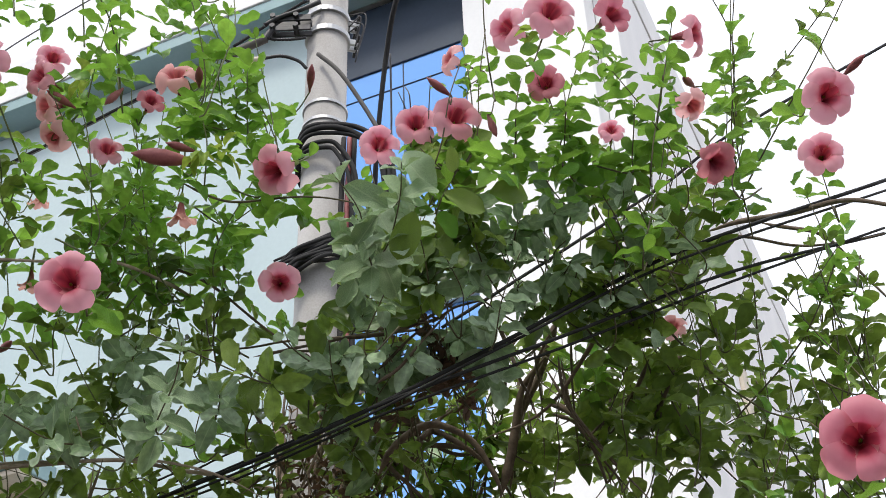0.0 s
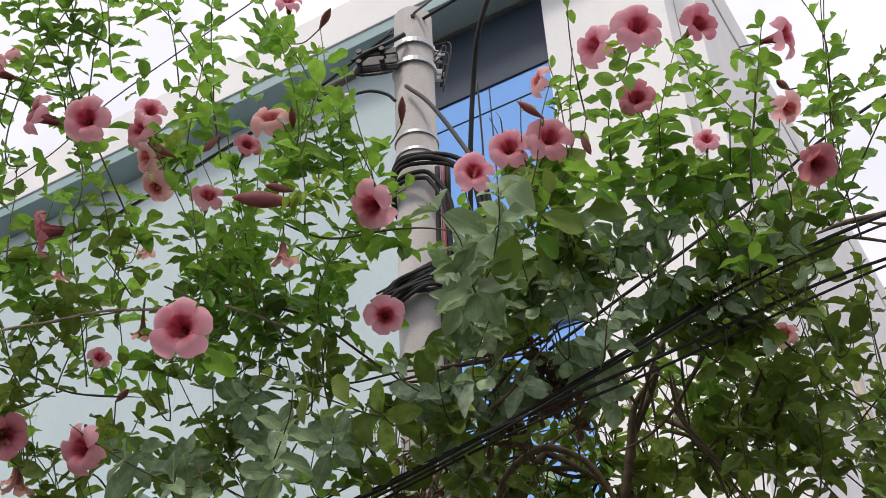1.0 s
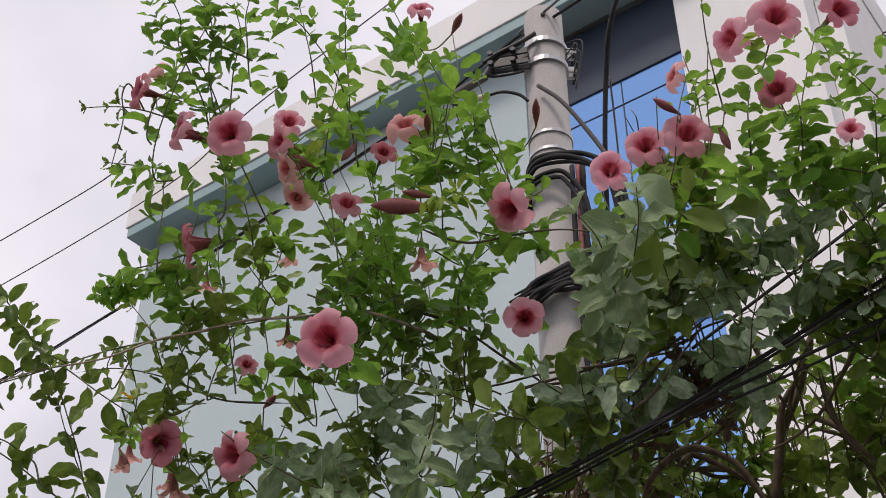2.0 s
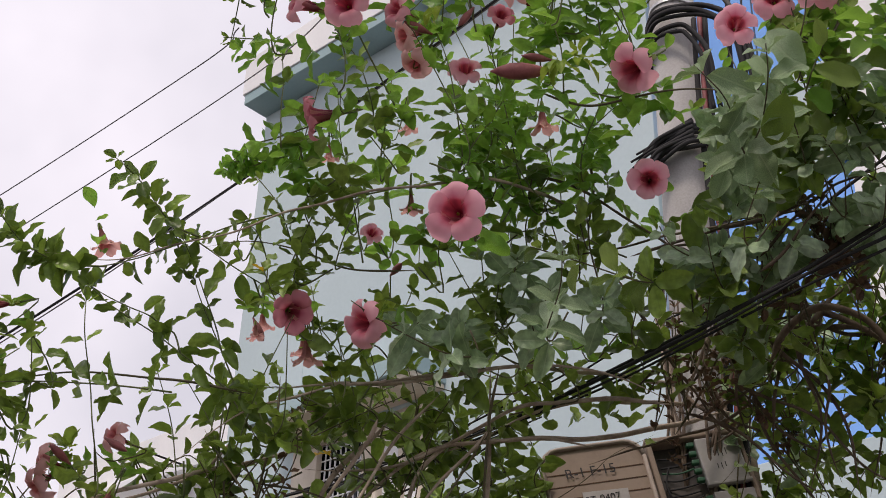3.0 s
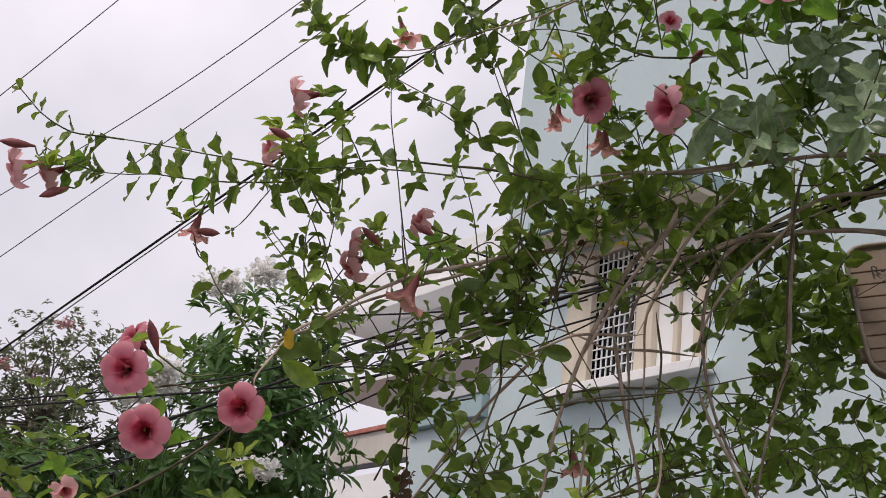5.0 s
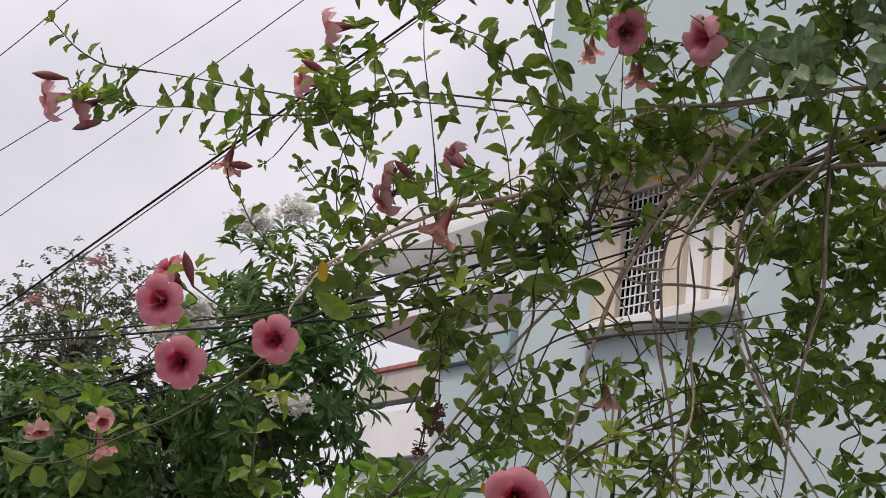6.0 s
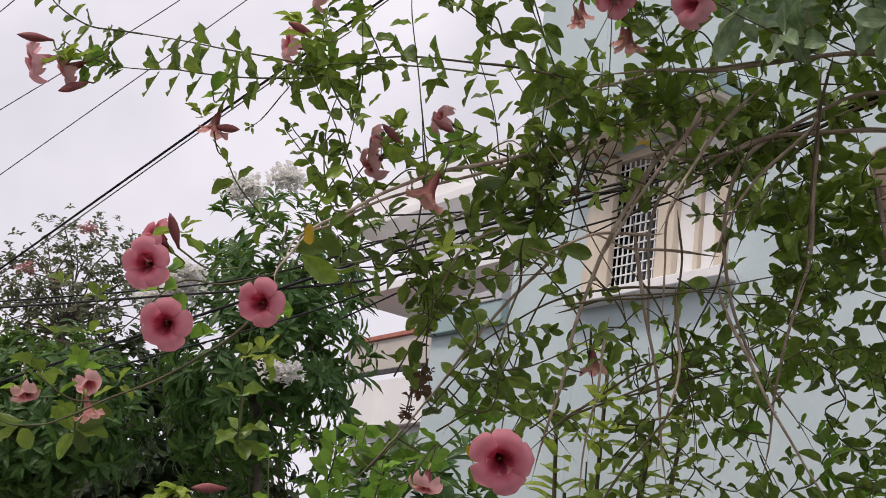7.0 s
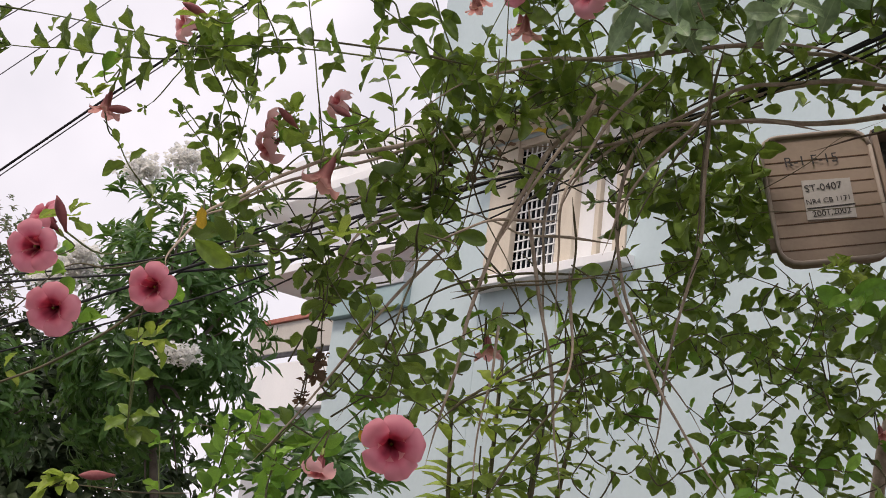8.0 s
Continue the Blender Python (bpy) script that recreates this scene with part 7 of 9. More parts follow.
spray("low", "mature", [(-0.97, 2.76, 1.90), (-0.93, 2.80, 1.96), (-0.96, 2.83, 2.02)], 0.038, 0.052, 2, 0.3)
spray("low", "mature", [(-1.11, 2.76, 2.19), (-1.04, 2.74, 2.24), (-1.06, 2.75, 2.30)], 0.038, 0.052, 2, 0.3)
spray("low", "mature", [(-0.86, 2.81, 2.26), (-0.79, 2.78, 2.26), (-0.74, 2.76, 2.22)], 0.038, 0.052, 2, 0.3)
spray("low", "mature", [(-1.07, 2.74, 2.06), (-1.13, 2.74, 2.10), (-1.14, 2.69, 2.14)], 0.038, 0.052, 2, 0.3)
spray("low", "mature", [(-0.89, 2.71, 2.31), (-0.87, 2.76, 2.38), (-0.88, 2.71, 2.42)], 0.038, 0.052, 2, 0.3)
spray("low", "mature", [(-1.43, 2.60, 2.17), (-1.36, 2.55, 2.20), (-1.30, 2.56, 2.19)], 0.038, 0.052, 3, 0.3)
spray("low", "mature", [(-1.44, 2.55, 2.05), (-1.42, 2.64, 2.05), (-1.34, 2.61, 1.99)], 0.038, 0.052, 2, 0.3)
spray("low", "mature", [(-0.79, 2.84, 1.96), (-0.86, 2.88, 1.95), (-0.89, 2.80, 1.88)], 0.038, 0.052, 3, 0.3)
spray("low", "mature", [(-0.69, 2.88, 2.19), (-0.73, 2.81, 2.20), (-0.76, 2.79, 2.26)], 0.038, 0.052, 2, 0.3)
spray("low", "mature", [(-1.56, 2.50, 2.12), (-1.51, 2.54, 2.06), (-1.51, 2.51, 1.99)], 0.038, 0.052, 3, 0.3)
spray("low", "mature", [(-1.62, 2.48, 2.04), (-1.57, 2.54, 2.02), (-1.58, 2.50, 2.07)], 0.038, 0.052, 2, 0.3)
spray("low", "mature", [(-1.268, 2.541, 2.030), (-1.258, 2.602, 2.082), (-1.199, 2.550, 2.137), (-1.222, 2.588, 2.213)], 0.057, 0.060, 2, 0.4)
spray("low", "mature", [(-1.13, 2.78, 1.86), (-1.18, 2.74, 1.90), (-1.16, 2.77, 1.97), (-1.19, 2.73, 2.02), (-1.16, 2.72, 2.06)], 0.040, 0.050, 2, 0.2)
spray("low", "mature", [(-1.20, 2.72, 2.18), (-1.18, 2.79, 2.12), (-1.15, 2.81, 2.06), (-1.11, 2.83, 2.00)], 0.038, 0.047, 2, 0.2)
spray("low", "mature", [(-1.04, 2.71, 2.15), (-1.07, 2.75, 2.08), (-1.03, 2.74, 2.04), (-0.98, 2.75, 2.03)], 0.036, 0.045, 2, 0.2)
spray("low", "fresh", [(-1.05, 2.69, 2.17), (-1.10, 2.67, 2.22), (-1.18, 2.72, 2.23)], 0.038, 0.050, 3, 0.1)
spray("low", "mature", [(-1.09, 2.75, 2.38), (-1.04, 2.78, 2.33), (-0.97, 2.81, 2.30), (-0.92, 2.78, 2.23), (-0.90, 2.81, 2.19)], 0.040, 0.050, 2, 0.2)
spray("low", "mature", [(-1.01, 2.81, 2.40), (-0.96, 2.82, 2.44), (-0.98, 2.82, 2.48), (-1.03, 2.84, 2.38)], 0.040, 0.056, 2, 0.3)
spray("low", "mature", [(-0.92, 2.82, 2.24), (-0.88, 2.89, 2.22), (-0.86, 2.92, 2.17), (-0.88, 2.91, 2.11)], 0.042, 0.060, 2, 0.3)
spray("low", "mature", [(-0.94, 2.87, 2.27), (-0.90, 2.90, 2.32), (-0.84, 2.87, 2.34), (-0.83, 2.95, 2.40)], 0.045, 0.066, 2, 0.3)
spray("low", "mature", [(-0.77, 2.95, 2.43), (-0.80, 2.92, 2.37), (-0.77, 2.92, 2.30)], 0.045, 0.066, 2, 0.3)
spray("low", "fresh", [(-0.72, 2.91, 2.23), (-0.68, 2.87, 2.27), (-0.66, 2.89, 2.33), (-0.68, 2.87, 2.38)], 0.036, 0.050, 3, 0.1)
spray("low", "mature", [(-0.85, 2.88, 2.27), (-0.80, 2.89, 2.22), (-0.79, 2.93, 2.16), (-0.74, 2.93, 2.12)], 0.036, 0.050, 3, 0.2)
spray("low", "mature", [(-0.89, 2.86, 2.13), (-0.86, 2.90, 2.07), (-0.82, 2.96, 2.06), (-0.75, 2.89, 2.09)], 0.036, 0.050, 3, 0.2)
spray("low", "fresh", [(-0.89, 2.78, 1.95), (-0.87, 2.84, 2.01), (-0.88, 2.79, 2.05), (-0.93, 2.79, 2.09)], 0.034, 0.048, 4, 0.1)
spray("low", "mature", [(-0.82, 2.90, 1.90), (-0.79, 2.89, 1.95), (-0.81, 2.94, 2.01), (-0.76, 2.86, 2.04)], 0.034, 0.050, 3, 0.2)
spray("low", "fresh", [(-0.77, 2.80, 1.89), (-0.76, 2.78, 1.93), (-0.76, 2.81, 1.98)], 0.034, 0.046, 4, 0.1)
spray("low", "mature", [(-0.71, 2.90, 1.90), (-0.69, 2.91, 1.96), (-0.65, 2.95, 2.02), (-0.59, 2.91, 2.03)], 0.036, 0.052, 3, 0.2)
spray("low", "mature", [(-0.72, 2.92, 2.00), (-0.67, 2.95, 2.07), (-0.68, 2.86, 2.11), (-0.63, 2.86, 2.15)], 0.036, 0.054, 3, 0.2)
spray("low", "mature", [(-0.61, 2.92, 1.91), (-0.60, 2.96, 1.99), (-0.55, 2.95, 2.03), (-0.51, 2.91, 2.07)], 0.036, 0.056, 4, 0.2)
spray("low", "mature", [(-0.51, 2.94, 1.96), (-0.57, 2.92, 1.92), (-0.55, 2.95, 1.90)], 0.036, 0.056, 4, 0.2)
spray("low", "mature", [(-0.61, 2.87, 2.09), (-0.57, 2.93, 2.15), (-0.59, 2.94, 2.22), (-0.54, 2.94, 2.27)], 0.036, 0.056, 4, 0.2)
spray("low", "mature", [(-0.65, 2.90, 2.01), (-0.61, 2.92, 2.07), (-0.54, 2.83, 2.09), (-0.50, 2.85, 2.15)], 0.036, 0.056, 3, 0.2)
spray("low", "mature", [(-0.54, 2.94, 2.29), (-0.59, 2.90, 2.32), (-0.61, 2.85, 2.35), (-0.60, 2.89, 2.41)], 0.040, 0.056, 3, 0.2)
spray("low", "fresh", [(-0.47, 2.66, 2.25), (-0.52, 2.66, 2.29), (-0.55, 2.59, 2.32), (-0.57, 2.57, 2.35)], 0.040, 0.070, 3, 0.1)
spray("low", "mature", [(-1.24, 2.67, 2.08), (-1.26, 2.64, 2.02), (-1.24, 2.68, 1.96), (-1.30, 2.73, 1.92)], 0.040, 0.050, 2, 0.2)
spray("low", "mature", [(-1.31, 2.53, 2.24), (-1.23, 2.55, 2.19), (-1.24, 2.56, 2.13), (-1.21, 2.59, 2.09)], 0.040, 0.052, 2, 0.3)
spray("low", "mature", [(-1.17, 2.60, 2.38), (-1.11, 2.60, 2.34), (-1.07, 2.62, 2.29), (-1.09, 2.60, 2.23)], 0.045, 0.060, 2, 0.3)
spray("low", "mature", [(-0.96, 2.92, 2.84), (-0.91, 2.91, 2.75), (-0.87, 2.93, 2.67), (-0.88, 2.94, 2.58), (-0.86, 2.97, 2.52)], 0.038, 0.066, 4, 0.3)
spray("low", "mature", [(-0.97, 2.88, 2.72), (-1.01, 2.95, 2.65), (-0.97, 2.94, 2.55), (-1.03, 2.93, 2.49)], 0.040, 0.062, 3, 0.3)
spray("low", "mature", [(-0.81, 2.97, 2.82), (-0.85, 2.96, 2.75), (-0.85, 3.07, 2.70), (-0.86, 3.01, 2.59), (-0.90, 3.07, 2.52)], 0.038, 0.066, 4, 0.3)
spray("low", "mature", [(-1.02, 2.99, 2.71), (-0.96, 2.99, 2.65), (-0.93, 3.08, 2.60), (-0.98, 3.04, 2.52)], 0.040, 0.064, 4, 0.3)
spray("low", "mature", [(-1.13, 2.59, 2.75), (-1.08, 2.61, 2.79), (-1.00, 2.59, 2.81), (-0.96, 2.66, 2.79)], 0.040, 0.070, 4, 0.3)
spray("low", "mature", [(-1.10, 2.66, 2.76), (-1.05, 2.74, 2.79), (-0.98, 2.76, 2.77), (-0.93, 2.76, 2.72)], 0.040, 0.070, 4, 0.3)
spray("low", "mature", [(-1.03, 2.57, 2.82), (-1.07, 2.62, 2.74), (-1.13, 2.62, 2.67), (-1.19, 2.62, 2.63)], 0.045, 0.070, 3, 0.3)
spray("low", "mature", [(-1.10, 2.47, 2.76), (-1.20, 2.48, 2.82), (-1.24, 2.40, 2.77), (-1.29, 2.35, 2.80), (-1.39, 2.39, 2.82)], 0.050, 0.076, 2, 0.5)
spray("low", "mature", [(-1.19, 2.57, 2.68), (-1.14, 2.65, 2.67), (-1.07, 2.61, 2.66)], 0.045, 0.066, 3, 0.3)
spray("low", "mature", [(-1.16, 2.59, 2.76), (-1.25, 2.52, 2.77), (-1.29, 2.52, 2.75), (-1.35, 2.48, 2.78)], 0.050, 0.068, 2, 0.5)
spray("centre", "mature", [(-0.85, 2.51, 2.81), (-0.88, 2.44, 2.84), (-0.92, 2.42, 2.89), (-0.94, 2.45, 2.96)], 0.034, 0.080, 4, 0.1)
spray("centre", "mature", [(-0.82, 2.57, 2.92), (-0.88, 2.54, 2.95), (-0.88, 2.46, 2.96)], 0.034, 0.076, 4, 0.1)
spray("centre", "fresh", [(-0.76, 2.57, 2.89), (-0.70, 2.58, 2.94), (-0.64, 2.58, 2.92), (-0.58, 2.60, 2.96), (-0.53, 2.59, 2.94)], 0.042, 0.064, 3, 0.1)
spray("low", "mature", [(-0.82, 2.68, 2.87), (-0.77, 2.69, 2.90), (-0.70, 2.68, 2.85), (-0.66, 2.73, 2.91)], 0.042, 0.060, 2, 0.2)
spray("low", "mature", [(-0.83, 2.80, 2.82), (-0.76, 2.72, 2.81), (-0.72, 2.82, 2.82), (-0.66, 2.82, 2.86), (-0.59, 2.82, 2.82)], 0.040, 0.056, 3, 0.2)
spray("centre", "mature", [(-0.66, 2.71, 2.74), (-0.61, 2.78, 2.83), (-0.57, 2.69, 2.85), (-0.51, 2.77, 2.90)], 0.042, 0.058, 3, 0.2)
spray("low", "mature", [(-1.06, 2.48, 2.88), (-1.08, 2.39, 2.90), (-1.15, 2.39, 2.87), (-1.21, 2.40, 2.91)], 0.045, 0.070, 2, 0.3)
spray("low", "mature", [(-1.442, 2.283, 1.998), (-1.452, 2.329, 2.083), (-1.402, 2.279, 2.122), (-1.415, 2.326, 2.185)], 0.057, 0.064, 2, 0.4)
spray("low", "mature", [(-1.562, 2.269, 1.992), (-1.543, 2.334, 2.083), (-1.491, 2.272, 2.171), (-1.542, 2.289, 2.254)], 0.055, 0.055, 2, 0.4)
spray("low", "mature", [(-1.645, 2.200, 2.051), (-1.649, 2.253, 2.128), (-1.580, 2.212, 2.181), (-1.606, 2.242, 2.268), (-1.582, 2.173, 2.299)], 0.050, 0.055, 2, 0.5)
spray("low", "mature", [(-1.552, 2.196, 2.292), (-1.531, 2.284, 2.292), (-1.424, 2.267, 2.323), (-1.383, 2.327, 2.421), (-1.330, 2.268, 2.464)], 0.055, 0.055, 2, 0.4)
spray("low", "mature", [(-1.645, 2.074, 2.269), (-1.639, 2.148, 2.292), (-1.562, 2.104, 2.352), (-1.553, 2.169, 2.401)], 0.049, 0.057, 2, 0.4)
spray("low", "fresh", [(-1.664, 2.047, 1.736), (-1.700, 2.090, 1.786), (-1.654, 2.043, 1.838), (-1.688, 2.087, 1.880)], 0.036, 0.052, 4, 0.1)
spray("low", "fresh", [(-1.583, 2.106, 1.749), (-1.616, 2.153, 1.788), (-1.570, 2.106, 1.830)], 0.036, 0.047, 4, 0.1)
spray("left", "wavy", [(-1.166, 1.905, 3.610), (-1.198, 1.882, 3.613), (-1.240, 1.856, 3.611), (-1.284, 1.835, 3.603), (-1.327, 1.817, 3.592)], 0.041, 0.042, 2)
spray("left", "wavy", [(-1.220, 1.825, 3.652), (-1.240, 1.835, 3.630), (-1.247, 1.870, 3.594), (-1.272, 1.906, 3.543), (-1.299, 1.940, 3.492)], 0.036, 0.039, 2)
spray("left", "wavy", [(-1.176, 1.994, 3.515), (-1.219, 1.966, 3.517), (-1.263, 1.943, 3.513), (-1.306, 1.919, 3.509)], 0.038, 0.042, 2)
spray("left", "fresh", [(-0.902, 1.965, 3.613), (-0.903, 1.917, 3.658), (-0.901, 1.869, 3.702), (-0.882, 1.836, 3.739), (-0.882, 1.797, 3.772)], 0.032, 0.038, 2)
spray("left", "fresh", [(-0.521, 2.152, 3.476), (-0.516, 2.100, 3.536), (-0.519, 2.054, 3.584), (-0.505, 2.021, 3.622)], 0.042, 0.053, 4)
spray("left", "fresh", [(-0.644, 2.131, 3.463), (-0.653, 2.084, 3.512), (-0.650, 2.040, 3.561), (-0.632, 2.008, 3.599)], 0.040, 0.048, 4)
spray("left", "mature", [(-1.178, 2.240, 3.023), (-1.161, 2.207, 3.089), (-1.175, 2.156, 3.150), (-1.153, 2.136, 3.194)], 0.048, 0.053, 2)
spray("left", "mature", [(-0.906, 2.374, 3.004), (-0.903, 2.328, 3.081), (-0.885, 2.299, 3.137), (-0.888, 2.269, 3.179)], 0.048, 0.056, 3)
spray("left", "mature", [(-0.705, 2.410, 3.056), (-0.701, 2.362, 3.134), (-0.681, 2.331, 3.189), (-0.678, 2.287, 3.254)], 0.048, 0.056, 3)
for k in range(11):
    a, x0, y0 = rng.uniform(-2.6, -0.4), ROOTS["centre"][0], 3.30
    P = [(x0 + 0.02 + (0.098 + 0.02 * rng.random()) * math.cos(a + w), y0 + (0.098 + 0.02 * rng.random()) * math.sin(a + w), z) for w, z in zip((0, 0.35 * rng.uniform(-1, 1), 0.7 * rng.uniform(-1, 1), 0.5 * rng.uniform(-1, 1)), (2.5, 2.85, 3.15, 3.45 + 0.2 * rng.random()))]
    branch("centre", P, rng.uniform(0.004, 0.010), 0.004)

thicket("left", "fresh", (-0.90, 1.92, 3.63), (0.30, 0.25, 0.19), 4, 0.070)
thicket("left", "fresh", (-0.56, 1.99, 3.61), (0.17, 0.25, 0.19), 8, 0.074)
thicket("left", "fresh", (-0.98, 2.21, 3.41), (0.35, 0.25, 0.23), 12, 0.070)
thicket("left", "fresh", (-0.69, 2.33, 3.39), (0.22, 0.20, 0.27), 10, 0.070)
thicket("left", "mature", (-1.03, 2.41, 3.13), (0.32, 0.20, 0.17), 3, 0.070)
thicket("centre", "mature", (-0.55, 2.12, 2.87), (0.17, 0.12, 0.09), 1, 0.093)
thicket("centre", "mature", (-0.19, 1.93, 3.10), (0.18, 0.15, 0.10), 3, 0.108)
thicket("centre", "fresh", (0.09, 2.10, 3.44), (0.21, 0.20, 0.14), 13, 0.074)
thicket("centre", "mature", (0.09, 2.21, 3.22), (0.28, 0.20, 0.14), 8, 0.099)
thicket("centre", "mature", (-0.27, 2.45, 2.99), (0.26, 0.20, 0.11), 4, 0.099)
thicket("right", "fresh", (0.50, 2.11, 3.48), (0.26, 0.25, 0.18), 12, 0.074)
thicket("right", "fresh", (0.86, 2.30, 3.38), (0.16, 0.25, 0.29), 4, 0.070)
thicket("right", "mature", (0.49, 2.84, 3.14), (0.39, 0.30, 0.25), 27, 0.086)
thicket("right", "mature", (0.81, 2.55, 3.04), (0.17, 0.30, 0.26), 15, 0.082)
thicket("right", "mature", (0.36, 3.12, 3.24), (0.36, 0.20, 0.20), 8, 0.086)
thicket("right", "mature", (0.46, 2.71, 3.47), (0.25, 0.20, 0.19), 7, 0.080)
thicket("left", "fresh", (-0.44, 2.14, 3.45), (0.09, 0.15, 0.14), 6, 0.072)
thicket("left", "fresh", (-0.46, 2.03, 3.50), (0.08, 0.10, 0.08), 4, 0.070)
thicket("left", "fresh", (-0.40, 2.10, 3.25), (0.07, 0.10, 0.07), 3, 0.075)
thicket("right", "fresh", (0.69, 2.22, 2.63), (0.15, 0.20, 0.07), 3, 0.099)
thicket("right", "mature", (0.06, 2.99, 3.09), (0.26, 0.20, 0.14), 9, 0.090)
thicket("centre", "dry", (-0.07, 2.47, 3.12), (0.03, 0.04, 0.04), 3, 0.06)
thicket("centre", "dry", (0.00, 2.45, 3.16), (0.03, 0.04, 0.04), 3, 0.06)
thicket("centre", "dry", (-0.17, 2.50, 3.06), (0.03, 0.04, 0.04), 3, 0.06)
thicket("low", "dry", (-1.62, 2.29, 2.14), (0.01, 0.02, 0.02), 1, 0.045)
thicket("low", "dry", (-1.62, 2.30, 2.07), (0.01, 0.02, 0.02), 1, 0.045)
thicket("low", "mature", (-0.82, 3.04, 2.17), (0.33, 0.30, 0.25), 4, 0.070)
thicket("low", "mature", (-1.14, 2.74, 1.99), (0.26, 0.30, 0.15), 3, 0.070)
thicket("left", "fresh", (-1.09, 1.87, 3.65), (0.17, 0.20, 0.16), 2, 0.066)
thicket("left", "fresh", (-0.70, 1.90, 3.70), (0.14, 0.20, 0.10), 1, 0.070)
thicket("left", "mature", (-1.41, 2.24, 2.72), (0.28, 0.20, 0.04), 3, 0.066)
thicket("left", "mature", (-1.16, 2.31, 3.09), (0.17, 0.20, 0.24), 3, 0.070)
thicket("left", "mature", (-0.91, 2.41, 3.10), (0.23, 0.20, 0.23), 3, 0.074)
thicket("centre", "mature", (-0.57, 2.13, 2.88), (0.14, 0.12, 0.07), 1, 0.093)
thicket("centre", "mature", (-0.83, 2.13, 2.79), (0.13, 0.12, 0.10), 1, 0.099)
thicket("centre", "mature", (-0.24, 2.35, 2.95), (0.14, 0.15, 0.08), 2, 0.093)
thicket("centre", "mature", (-0.65, 2.76, 3.01), (0.28, 0.20, 0.17), 1, 0.074)
thicket("centre", "mature", (-0.21, 3.15, 3.07), (0.18, 0.20, 0.24), 5, 0.090)
thicket("low", "mature", (-0.87, 3.07, 2.72), (0.12, 0.15, 0.18), 4, 0.074)
thicket("low", "mature", (-1.19, 2.43, 2.75), (0.29, 0.20, 0.08), 3, 0.090)
thicket("low", "mature", (-1.49, 2.42, 2.55), (0.32, 0.25, 0.12), 4, 0.070)
thicket("left", "mature", (-1.43, 2.25, 2.77), (0.26, 0.20, 0.05), 4, 0.066)
thicket("low", "mature", (-1.67, 2.28, 2.43), (0.26, 0.25, 0.12), 2, 0.066)
thicket("low", "mature", (-1.48, 2.38, 2.17), (0.29, 0.30, 0.22), 5, 0.070)
thicket("low", "mature", (-1.02, 2.86, 2.41), (0.23, 0.30, 0.30), 5, 0.070)
thicket("low", "fresh", (-1.11, 2.76, 2.16), (0.29, 0.30, 0.20), 3, 0.070)
thicket("low", "mature", (-0.89, 2.75, 2.91), (0.15, 0.20, 0.21), 4, 0.074)
thicket("low", "mature", (-1.14, 2.53, 2.87), (0.22, 0.20, 0.16), 4, 0.074)
thicket("left", "mature", (-1.83, 1.81, 2.03), (0.23, 0.20, 0.09), 1, 0.074)
thicket("left", "mature", (-2.26, 1.77, 2.05), (0.16, 0.20, 0.07), 2, 0.074)
thicket("low", "fresh", (-1.84, 2.36, 1.91), (0.19, 0.20, 0.08), 3, 0.070)
thicket("low", "fresh", (-0.63, 2.99, 2.08), (0.15, 0.20, 0.17), 3, 0.074)
thicket("left", "fresh", (-1.76, 2.11, 1.76), (0.19, 0.20, 0.06), 2, 0.070)
thicket("centre", "mature", (0.01, 2.11, 3.05), (0.23, 0.12, 0.09), 3, 0.095)
thicket("centre", "mature", (0.32, 2.25, 3.17), (0.25, 0.15, 0.07), 4, 0.092)
thicket("right", "mature", (0.39, 3.22, 3.40), (0.49, 0.15, 0.25), 8, 0.085)
thicket("right", "mature", (0.45, 2.33, 3.30), (0.18, 0.20, 0.14), 10, 0.085)
thicket("low", "mature", (-1.42, 2.37, 2.47), (0.19, 0.20, 0.16), 2, 0.072)
thicket("low", "mature", (-0.97, 2.63, 2.93), (0.20, 0.20, 0.15), 4, 0.075)
thicket("low", "mature", (-1.42, 2.45, 2.09), (0.20, 0.20, 0.14), 2, 0.070)
thicket("centre", "mature", (-0.55, 2.76, 2.92), (0.18, 0.15, 0.15), 2, 0.075)
thicket("low", "mature", (-0.95, 2.52, 2.75), (0.37, 0.20, 0.13), 2, 0.070)
thicket("centre", "mature", (-0.18, 2.60, 2.98), (0.20, 0.15, 0.08), 2, 0.080)
thicket("centre", "dry", (-0.34, 2.90, 2.89), (0.10, 0.10, 0.13), 3, 0.050)
thicket("centre", "dry", (-0.45, 2.84, 2.76), (0.03, 0.05, 0.06), 3, 0.060)
thicket("centre", "dry", (-0.25, 3.05, 2.90), (0.07, 0.10, 0.09), 3, 0.050)
thicket("centre", "dry", (-0.39, 2.76, 2.90), (0.10, 0.08, 0.12), 7, 0.060)
thicket("right", "mature", (-0.21, 3.50, 2.79), (0.09, 0.10, 0.14), 7, 0.080)
thicket("right", "mature", (-0.21, 3.43, 2.91), (0.08, 0.10, 0.13), 6, 0.080)
thicket("low", "mature", (-0.93, 3.14, 2.79), (0.05, 0.10, 0.20), 2, 0.075)
thicket("centre", "mature", (-0.28, 2.96, 2.94), (0.17, 0.15, 0.16), 4, 0.080)
thicket("centre", "mature", (-0.06, 3.05, 3.02), (0.13, 0.15, 0.22), 2, 0.080)
thicket("low", "dry", (-1.27, 2.34, 2.64), (0.03, 0.05, 0.04), 3, 0.050)
thicket("centre", "dry", (-0.05, 2.41, 3.09), (0.04, 0.05, 0.05), 3, 0.060)
